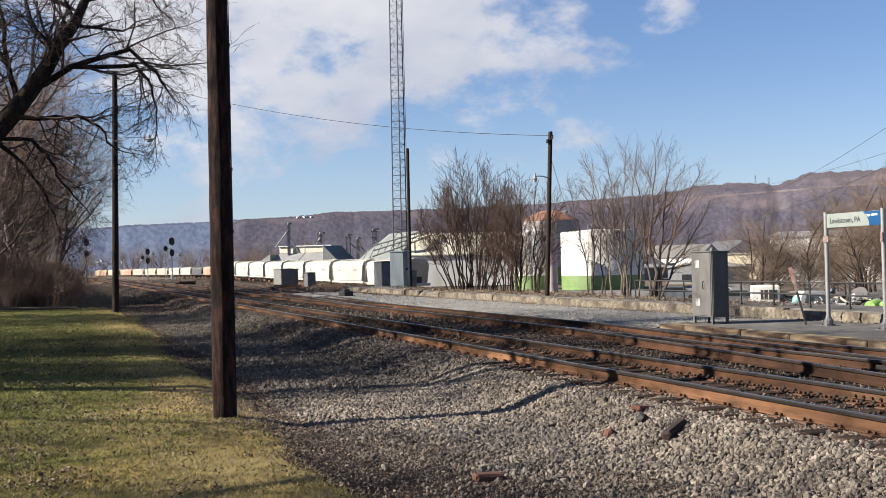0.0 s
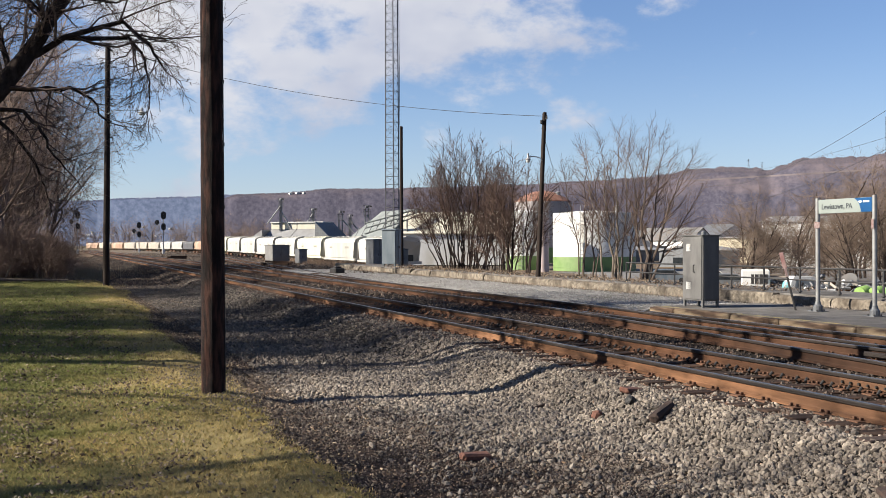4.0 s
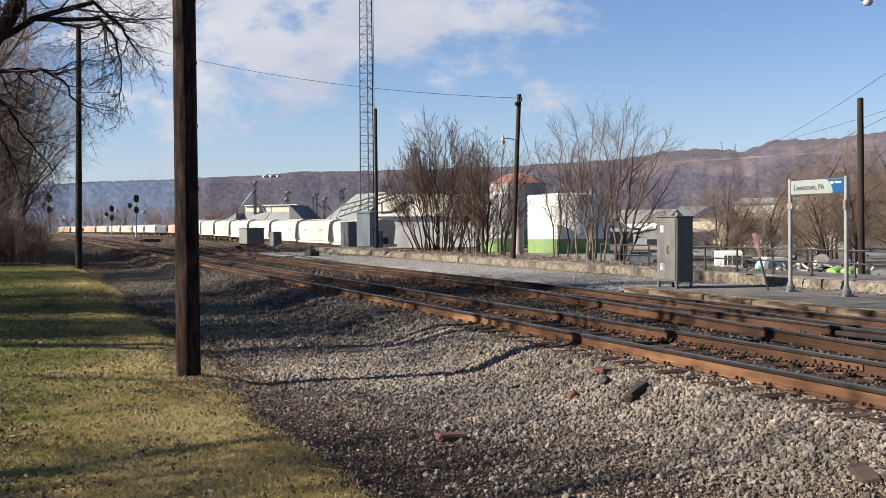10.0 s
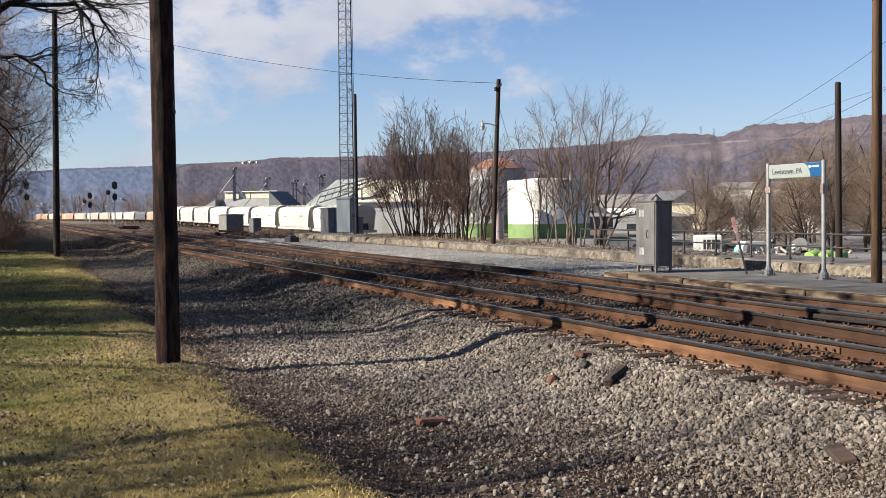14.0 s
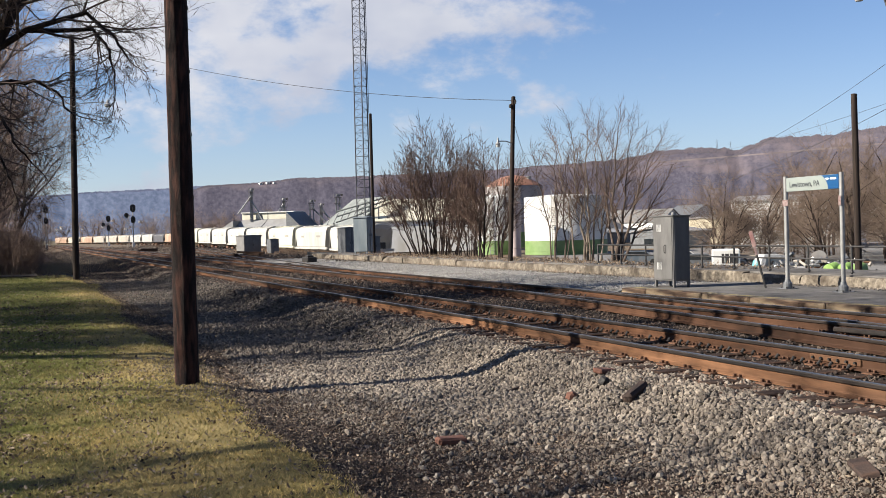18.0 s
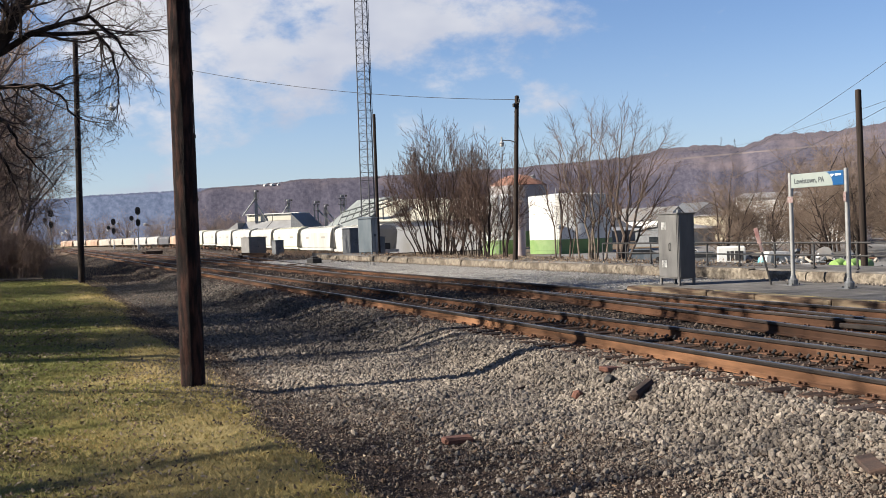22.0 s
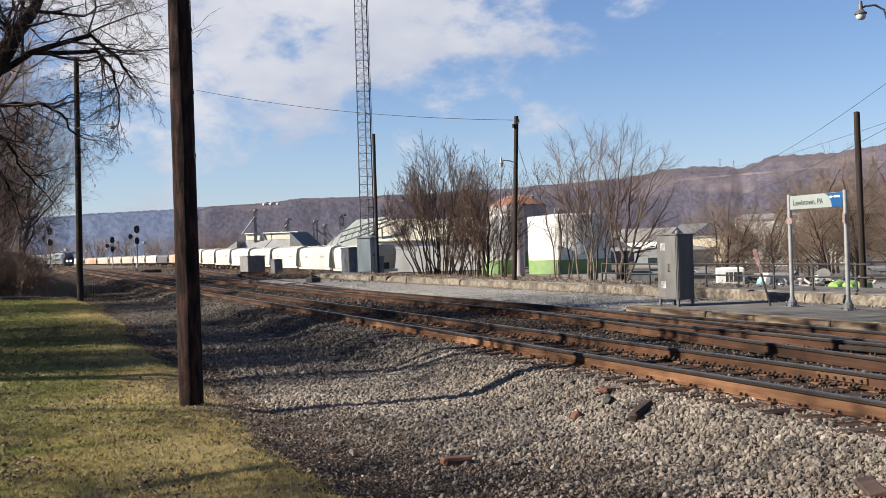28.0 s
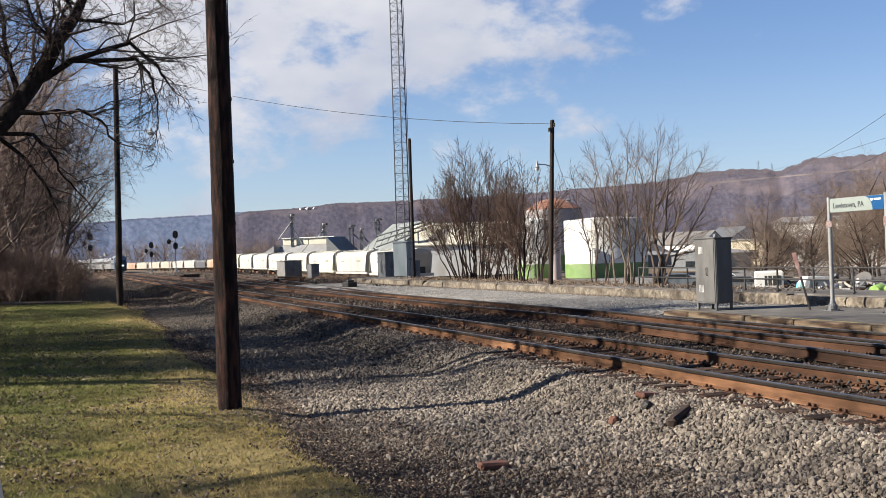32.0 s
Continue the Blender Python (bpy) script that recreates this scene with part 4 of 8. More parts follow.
relay_case((27.3, 87.5, -0.3), 0.9, 0.9, 1.5, M["cab_slate"], "small dark case behind the silver cabinet")

# switch machine and its timbers
sw = thing("switch_machine", (15.9, 63.8, -0.2), "low black switch machine on timbers", "switch machine")
g = Geo(); g.box((0, 0, 0.28), (0.6, 1.3, 0.34), bevel=0.05); g.ob("case", M["steel_dark"], sw)
g = Geo(); g.box((0.05, 0.1, 0.49), (0.4, 0.5, 0.10), bevel=0.03); g.ob("lid", M["steel_dark"], sw)
for k in (-0.5, 0.5):
    g = Geo(); g.box((-0.2, k, 0.06), (2.6, 0.24, 0.16), bevel=0.02); g.ob("timber", M["tie"], sw)
g = Geo(); g.tube([(-0.3, 0, 0.15), (-1.6, 0, 0.12)], 0.03, 6); g.ob("throw_rod", M["steel_rust"], sw)
box_low = thing("cable_trough", (20.0, 77.0, -0.18), "low dark rusty steel trough on the gravel", "trough")
g = Geo(); g.prism([(-.4, 0), (.4, 0), (.4, .45), (.32, .45), (.32, .1), (-.32, .1), (-.32, .45), (-.4, .45)], -2.2, 2.2); g.ob("shell", M["steel_dark"], box_low)

# ---- station sign ----
def text_ob(body, size, mat, parent, m, name="lettering", align="LEFT"):
    c = bpy.data.curves.new(name, "FONT")
    c.body, c.size, c.extrude, c.align_x = body, size, 0.002, align
    c.offset = size * 0.012
    tmp = bpy.data.objects.new(name, c)
    scene.collection.objects.link(tmp)
    bpy.context.view_layer.update()
    me = bpy.data.meshes.new_from_object(tmp.evaluated_get(bpy.context.evaluated_depsgraph_get()))
    bpy.data.objects.remove(tmp)
    bpy.data.curves.remove(c)
    me.materials.clear()
    me.materials.append(mat)
    o = new(name, me)
    o.parent = parent
    o.matrix_basis = m
    return o


M["sign_pale"] = surf("sign_pale", (0.31, 0.355, 0.332), (0.36, 0.40, 0.375), 2, 0.35, 0.0, 0.02)
M["sign_blue"] = surf("sign_blue", (0.010, 0.085, 0.24), (0.014, 0.105, 0.28), 2, 0.35, 0.0, 0.02)
M["sign_text"] = surf("sign_text", (0.05, 0.06, 0.07), (0.07, 0.08, 0.09), 4, 0.5, 0.0, 0.0)
M["sign_white"] = surf("sign_white", (0.72, 0.74, 0.76), (0.8, 0.82, 0.84), 4, 0.5, 0.0, 0.0)
M["notice_red"] = surf("notice_red", (0.16, 0.06, 0.055), (0.40, 0.33, 0.31), 18, 0.6, 0.0, 0.0)
sa, sb = Vector((17.24, 21.85, 0)), Vector((17.21, 19.88, 0))
length = (sb - sa).length
sign = thing("station_sign", (sa.x, sa.y, 0.0), "pale station name board with blue end on two posts", "sign", rz=math.degrees(math.atan2(sb.y - sa.y, sb.x - sa.x)))
for u in (0, length):
    g = Geo(); g.tube([(u, 0, 0.0), (u, 0, 2.70)], 0.052, 12); po = g.ob("post", M["galv"], sign, smooth=True)
    g = Geo(); g.lathe([(0.11, 0), (0.11, 0.13), (0.075, 0.17), (0.06, 0.24)], (u, 0, 0.0), 12); g.ob("post_base", M["cab_slate"], po)
    for k in range(4):
        a = math.pi / 4 + k * math.pi / 2
        g = Geo(); g.lathe([(0.016, 0), (0.016, 0.035)], (u + 0.14 * math.cos(a), 0.14 * math.sin(a), 0.012), 6); g.ob("anchor_bolt", M["steel_dark"], po)
    g = Geo(); g.box((u, 0, 0.008), (0.36, 0.36, 0.016)); g.ob("base_plate", M["cab_slate"], po)
g = Geo(); g.box((length / 2, 0, 2.495), (length - 0.11, 0.05, 0.33), bevel=0.008); g.ob("board", M["sign_pale"], sign)
# blue end with a curved edge
arc = [(length - 0.055, 2.335), (length - 0.055, 2.655)] + [(length - 0.665 + 0.25 * math.sin(t * math.pi / 2), 2.655 - 0.32 * (1 - math.cos(t * math.pi / 2)) ** 0.85) for t in [i / 8 for i in range(9)]]
g = Geo(); g.prism(arc, -0.031, -0.026); g.ob("blue_panel", M["sign_blue"], sign)
text_ob("Lewistown, PA", 0.178, M["sign_text"], sign, pose(0.18, -0.03, 2.43, 90))
g = Geo(); g.prism([(length - 0.50, 2.585), (length - 0.43, 2.595), (length - 0.36, 2.575), (length - 0.44, 2.53)], -0.036, -0.033); g.ob("emblem", M["sign_white"], sign)
g = Geo(); g.box((length - 0.235, -0.034, 2.57), (0.20, 0.003, 0.042)); g.ob("emblem_bar", M["sign_white"], sign)
for u, z, w, h in ((0.05, 1.96, 0.20, 0.15), (length, 1.96, 0.085, 0.22)):
    g = Geo(); g.box((u + 0.0, -0.058, z + 0.1), (w, 0.012, h), bevel=0.004); g.ob("notice", M["notice_red"], sign, "small faded red notice strapped to the post")

# ---- leaning marker posts ----
stake = thing("leaning_marker_post", (17.10, 22.50, -0.02), "black leaning marker post with a faded red top", "marker post")
lean = Vector((0, 0, 1)).rotation_difference(Vector((-0.195, 0.140, 1.0))).to_matrix() @ Matrix.Rotation(radians(-37), 3, "Z")
def along(h): return Vector((-0.195 * h, 0.140 * h, h))
g = Geo(); g.box(along(0.40), (0.052, 0.045, 0.90), bevel=0.01, turn=lean); g.ob("lower_post", M["black_paint"], stake)
g = Geo(); g.box(along(0.94) + Vector((0, -0.01, 0)), (0.072, 0.04, 0.24), bevel=0.012, turn=lean); g.ob("white_sleeve", M["notice_red"], stake, "chipped pale sleeve")
M["pink_fade"] = surf("pink_fade", (0.30, 0.12, 0.11), (0.46, 0.32, 0.29), 6, 0.7, 0.0, 0.05)
g = Geo(); g.box(along(1.23), (0.10, 0.035, 0.40), bevel=0.01, turn=lean); g.ob("upper_board", M["pink_fade"], stake)
M["marker_white"] = surf("marker_white", (0.53, 0.51, 0.475), (0.66, 0.64, 0.60), 5, 0.5, 0.0, 0.05, c3=(0.5, 0.47, 0.42), scale3=3)
M["marker_orange"] = surf("marker_orange", (0.55, 0.13, 0.035), (0.70, 0.20, 0.055), 5, 0.5, 0.0, 0.05)
mk = thing("cable_marker_post", MARK_AT, "white plastic cable marker post with orange top and printed band", "marker post")
mk.matrix_basis = pose(*MARK_AT, 0, MARK_LEAN, -18)
g = Geo(); g.tube([(0, 0, -0.1), (0, 0, 1.655)], 0.051, 16); g.ob("post", M["marker_white"], mk, smooth=True)
g = Geo(); g.tube([(0, 0, 1.655), (0, 0, 2.12)], 0.053, 16); g.lathe([(0.053, 2.12), (0.038, 2.16), (0.01, 2.17)], (0, 0, 0), 16); g.ob("orange_cap", M["marker_orange"], mk, smooth=True)
for za, zb in ((1.550, 1.580), (1.395, 1.455)):
    g = Geo(); g.tube([(0, 0, za), (0, 0, zb)], 0.0525, 16); g.ob("orange_band", M["marker_orange"], mk, smooth=True)
text_ob("PT", 0.055, M["black_paint"], mk, pose(-0.026, -0.057, 1.405, 90))

# ---- railing on the ledge ----
fence = thing("pipe_railing", (0, 0, 0), "black two-rail pipe railing along the raised ledge", "railing")
ry = [35.0 - 1.62 * i for i in range(14)]
for y in ry:
    g = Geo(); g.tube([(19.35, y, 0.26), (19.35, y, 0.97)], 0.028, 8); g.ob("post", M["black_paint"], fence, smooth=True)
    g = Geo(); g.lathe([(0.06, 0.0), (0.06, 0.02), (0.035, 0.05)], (19.35, y, 0.285), 8); g.ob("post_foot", M["black_paint"], fence)
for z in (0.62, 0.95):
    g = Geo(); g.tube([(19.35, ry[0], z), (19.35, ry[-1], z)], 0.024, 8); g.ob("rail_pipe", M["black_paint"], fence, smooth=True)

# ---- lattice mast ----
mast = thing("lattice_mast", (22.62, 74.48, -0.15), "grey steel lattice radio mast", "mast")
Hm, wb, wt = 46.0, 0.98, 0.66
def corner(k, z):
    w = wb + (wt - wb) * z / Hm
    a = radians(20 + 120 * k)
    return (w * 0.577 * math.cos(a), w * 0.577 * math.sin(a), z)
for k in range(3):
    g = Geo(); g.tube([corner(k, 0), corner(k, Hm)], [0.045, 0.03], 6); g.ob("leg", M["tower_steel"], mast)
nb = 84
for k in range(3):
    g = Geo()
    for i in range(nb):
        z0, z1 = Hm * i / nb, Hm * (i + 1) / nb
        a, b = k, (k + 1) % 3
        g.tube([corner(a, z0), corner(b, z0)], 0.013, 4)
        g.tube([corner(a if i % 2 else b, z0), corner(b if i % 2 else a, z1)], 0.013, 4)
    g.ob("bracing", M["tower_steel"], mast)
g = Geo(); g.tube([corner(0, 0), corner(0, Hm)], 0.02, 4); g.v = [(x + 0.1, y, z) for x, y, z in g.v]; g.ob("feed_line", M["black_paint"], mast)
g = Geo(); g.box((0, 0, 0.08), (1.9, 1.9, 0.3), bevel=0.03); g.ob("footing", M["concrete"], mast)

# ---- railway signals ----
def signal(at, height, label):
    s = thing("railway_signal", at, label, "railway signal", "signals")
    g = Geo(); g.tube([(0, 0, 0), (0, 0, height)], 0.10, 8); g.ob("mast_pipe", M["galv"], s)
    g = Geo(); g.box((0, 0, 0.5), (0.5, 0.5, 1.0), bevel=0.03); g.ob("base", M["louver_pale"], s)
    def head(x, z, w, h):
        outline = [(x + w * math.cos(math.pi * i / 7), z + h * 0.25 + w * math.sin(math.pi * i / 7)) for i in range(8)] + [(x + w * math.cos(math.pi + math.pi * i / 7), z - h * 0.25 + w * math.sin(math.pi + math.pi * i / 7)) for i in range(8)]
        g = Geo(); g.prism(outline, -0.26, -0.20); hd = g.ob("signal_head", M["black_paint"], s)
        g = Geo(); g.box((x, -0.05, z), (w * 0.8, 0.3, h * 0.9), bevel=0.04); g.ob("lamp_case", M["black_paint"], hd)
        for k in (-1, 0, 1):
            g = Geo(); g.tube([(x, -0.26, z + k * h * 0.3), (x, -0.62, z + k * h * 0.3 - 0.05)], [0.14, 0.16], 8, cap=False); g.ob("lamp_hood", M["steel_dark"], hd)
    head(0.0, height - 0.8, 0.52, 1.1)
    head(0.0, height - 3.1, 0.46, 1.0)
    g = Geo(); g.tube([(0, 0, height - 2.2), (-1.25, 0, height - 2.2)], 0.05, 6); g.ob("bracket", M["galv"], s)
    head(-1.25, height - 2.2, 0.40, 0.4)
    g = Geo()
    for k in (-0.22, 0.22):
        g.tube([(-1.05 + k, 0.1, 0), (-1.05 + k, 0.1, height - 2.2)], 0.04, 5)
    for i in range(14):
        z = 0.5 + i * 0.45
        g.tube([(-1.27, 0.1, z), (-0.83, 0.1, z)], 0.025, 4)
    g.ob("ladder", M["galv"], s)
    return s


signal((4.9, 243.0, -0.2), 9.0, "tall black-headed railway signal on a pale mast")
signal((20.9, 227.0, -0.2), 8.6, "black-headed railway signal with a ladder beside the yard")
signal((20.3, 285.0, -0.2), 7.6, "distant railway signal on a pale mast")

# bolted joint bars on the near track's rails
for jx, jy in ((X1 + GAUGE, 11.0), (X2 - GAUGE, 12.6), (X1 - GAUGE, 30.5)):
    side = -0.02
    g = Geo(); g.box((jx + side, jy, -0.10), (0.03, 0.92, 0.085), bevel=0.008)
    jb = tagged(g.ob("joint_bar", M["rail_rust"]), "rusty joint bar bolted along the rail", "joint bar", "joint bars")
    for k in range(6):
        b2 = Geo(); b2.tube([(jx + side - 0.015, jy - 0.38 + k * 0.152, -0.10), (jx + side - 0.045, jy - 0.38 + k * 0.152, -0.10)], 0.018, 6)
        b2.ob("bolt", M["steel_dark"], jb)


# ---- freight cars on the siding ----
def siding(s):
    """A point on the freight siding: straight along x = 41, then bending left."""
    if s <= 290:
        return Vector((41.0, s, car_z(s)))
    a = (s - 290) / 900.0
    return Vector((41.0 - 900 * (1 - math.cos(a)), 290 + 900 * math.sin(a), car_z(s)))


def wheelset(parent, y, z0=0.46):
    for sx in (-0.78, 0.78):
        g = Geo(); g.tube([(sx - 0.07, y, z0), (sx + 0.07, y, z0)], 0.46, 14); g.ob("wheel", M["steel_rust"], parent)


M["hopper_letter"] = surf("hopper_letter", (0.26, 0.24, 0.21), (0.36, 0.33, 0.29), 3.0, 0.7, 0.0, 0.0)


def hopper(mat, L=19.1, H=4.55):
    c = thing("covered_hopper_car", (0, 0, 0), "covered hopper", "freight car", "freight cars")
    w = 1.56
    n = 10
    g = Geo()
    e = L / 2 - 0.55
    # curved-side body
    out = [(-w, 1.55), (-w * 1.0, 3.65), (-w * 0.86, 4.2), (-w * 0.5, 4.42), (w * 0.5, 4.42), (w * 0.86, 4.2), (w, 3.65), (w, 1.55), (w * 0.75, 1.15), (-w * 0.75, 1.15)]
    out = [(u, z * H / 4.55) for u, z in out]
    # the ends slope in towards the foot
    nn = len(out)
    vs = []
    for k, yy in ((0, -e), (1, -e + 0.02), (2, e - 0.02), (3, e)):
        for u, z in out:
            inset = 1.1 * max(0, (2.2 - z) / 1.0) if k in (0, 3) else 1.1 * max(0, (2.2 - z) / 1.0) - 0.02
            vs.append((u, (yy + inset) if k < 2 else (yy - inset), z))
    fs = []
    for k in range(3):
        for i in range(nn):
            j = (i + 1) % nn
            fs.append((k * nn + i, k * nn + j, (k + 1) * nn + j, (k + 1) * nn + i))
    fs += [tuple(range(nn))[::-1], tuple(range(3 * nn, 4 * nn))]
    g.add(vs, fs)
    g.ob("body", mat, c)
    g = Geo()
    for sx in (-1, 1):
        g.box((sx * (w - 0.02), 0, 1.32), (0.14, L - 0.5, 0.30))
    g.box((0, 0, 1.12), (0.7, L, 0.28))
    for sy in (-1, 1):
        g.box((0, sy * (L / 2 - 0.15), 1.3), (2.9, 0.14, 0.35))
    g.ob("sill", mat, c)
    g = Geo(); g.box((0, 0, 4.52 * H / 4.55), (0.7, L - 1.2, 0.06))
    for i in range(6):
        g.box((0, -e + 1.6 + i * (2 * e - 3.2) / 5, 4.55 * H / 4.55), (0.9, 0.9, 0.14), bevel=0.03)
    g.ob("roof_walk", mat, c)
    for k in range(3):
        yy = -e + 3.6 + (2 * e - 7.2) * k / 2
        g = Geo(); g.add([(-1.1, yy - 1.6, 1.2), (1.1, yy - 1.6, 1.2), (1.1, yy + 1.6, 1.2), (-1.1, yy + 1.6, 1.2), (-.5, yy - .5, .45), (.5, yy - .5, .45), (.5, yy + .5, .45), (-.5, yy + .5, .45)], [(3, 2, 1, 0), (4, 5, 6, 7), (0, 1, 5, 4), (1, 2, 6, 5), (2, 3, 7, 6), (3, 0, 4, 7)])
        g.ob("discharge_bay", mat, c)
    for sy in (-1, 1):
        g = Geo()
        for sx in (-0.98, 0.98):
            g.box((sx, sy * (L / 2 - 2.3), 0.52), (0.16, 2.4, 0.36), bevel=0.04)
        g.box((0, sy * (L / 2 - 2.3), 0.6), (2.0, 0.4, 0.3))
        bog = g.ob("bogie", M["steel_rust"], c)
        for k in (-0.88, 0.88):
            wheelset(bog, sy * (L / 2 - 2.3) + k)
        g = Geo(); g.tube([(0, sy * (L / 2 - 0.1), 0.95), (0, sy * (L / 2 + 0.45), 0.95)], 0.12, 6); g.ob("coupler", M["steel_rust"], c)
        g = Geo()
        for sx in (-1.2, -0.85):
            g.tube([(sx, sy * (L / 2 - 0.2), 1.2), (sx, sy * (L / 2 - 0.2), 4.3)], 0.03, 4)
        for i in range(8):
            g.tube([(-1.2, sy * (L / 2 - 0.2), 1.4 + i * 0.4), (-0.85, sy * (L / 2 - 0.2), 1.4 + i * 0.4)], 0.02, 4)
        g.ob("end_ladder", mat, c)
        g = Geo(); g.box((0, sy * (L / 2 - 1.1), 1.7), (1.5, 0.1, 1.1)); g.ob("end_sheet", M["steel_dark"], c)
    # dim lettering panels, too far off to read
    for yy, wd in ((-4.8, 2.2), (4.6, 1.6)):
        g = Geo(); g.box((-w - 0.006, yy, 3.0), (0.012, wd, 0.28)); g.ob("lettering_bar", M["hopper_letter"], c)
    return c


protos = {}
S_START, CAR = 177.4, 20.0
kinds = ["hopper_white", "hopper_white", "hopper_cream", "hopper_white", "hopper_white", "hopper_white", "hopper_white", "hopper_cream", "hopper_white", "hopper_orange", "hopper_dark", "hopper_grey", "hopper_grey", "hopper_tan", "hopper_tan", "hopper_tan", "hopper_orange", "hopper_tan", "hopper_orange"]
M["hopper_grey"] = surf("hopper_grey", (0.40, 0.39, 0.37), (0.49, 0.48, 0.45), 0.5, 0.7, 0.0, 0.05, c3=(0.42, 0.34, 0.27), scale3=0.4, stretch=(1, 1, 0.3))
M["hopper_dark"] = surf("hopper_dark", (0.05, 0.05, 0.06), (0.10, 0.10, 0.11), 0.5, 0.7, 0.0, 0.05)
names = {"hopper_grey": "grey weathered hopper car on the siding", "hopper_dark": "dark grey hopper car on the siding", "hopper_white": "off-white covered hopper car with ribbed sides on the siding", "hopper_cream": "cream-yellow covered hopper car on the siding", "hopper_orange": "rust-orange hopper car on the siding", "hopper_tan": "tan weathered hopper car on the siding"}
for i, k in enumerate(kinds):
    s = S_START + i * CAR - (2 * CAR)
    a, b = siding(s - 6), siding(s + 6)
    rz = math.degrees(math.atan2(-(b.x - a.x), b.y - a.y))
    p = (a + b) / 2
    m = pose(p.x, p.y, p.z, 0, 0, rz)
    if k not in protos:
        protos[k] = hopper(M[k], H=3.55 if k in ("hopper_tan", "hopper_orange", "hopper_grey", "hopper_dark") else 4.55)
        protos[k].matrix_basis = m
        tagged(protos[k], names[k])
    else:
        copy_thing(protos[k], m)
st = thing("siding_track", (0, 0, 0), "rusty siding track under the freight cars", "railway track", kind="structure")
for side in (-GAUGE, GAUGE):
    path = []
    for i in range(60):
        v = siding(60 + i * 8.0)
        path.append((v.x + side, v.y, v.z))
    rail(path, st)
g = Geo()
for i in range(700):
    v = siding(60 + i * 0.62)
    g.box((v.x, v.y, v.z - 0.28), (2.6, 0.23, 0.17))
tagged(g.ob("far_ties", M["tie"], st, fix=False), "dark wooden ties", kind="stuff")

# ---- passenger train, coming round the bend ----
M["loco_silver"] = surf("loco_silver", (0.30, 0.31, 0.32), (0.40, 0.41, 0.42), 1.0, 0.4, 0.5, 0.03)
M["loco_blue"] = surf("loco_blue", (0.005, 0.018, 0.05), (0.009, 0.028, 0.07), 1.0, 0.4, 0.0, 0.02)
M["loco_dark"] = surf("loco_dark", (0.02, 0.02, 0.022), (0.04, 0.04, 0.042), 2.0, 0.6, 0.0, 0.02)
M["coach_steel"] = surf("coach_steel", (0.42, 0.41, 0.40), (0.54, 0.53, 0.52), 1.0, 0.42, 0.55, 0.05, c3=(0.36, 0.34, 0.32), scale3=0.2)
lamp_mat = bpy.data.materials.new("headlight")
lamp_mat.use_nodes = True
lamp_mat.node_tree.nodes["Principled BSDF"].inputs["Emission Color"].default_value = (1, 0.95, 0.85, 1)
lamp_mat.node_tree.nodes["Principled BSDF"].inputs["Emission Strength"].default_value = 14
M["headlight"] = lamp_mat


def bogies(t, L):
    for sy in (-1, 1):
        g = Geo()
        for sx in (-1.0, 1.0):
            g.box((sx, sy * (L / 2 - 3.6), 0.55), (0.18, 3.0, 0.42), bevel=0.05)
        g.box((0, sy * (L / 2 - 3.6), 0.7), (2.0, 0.5, 0.3))
        bo = g.ob("bogie", M["loco_dark"], t)
        for k in (-1.25, 1.25):
            wheelset(bo, sy * (L / 2 - 3.6) + k, 0.5)


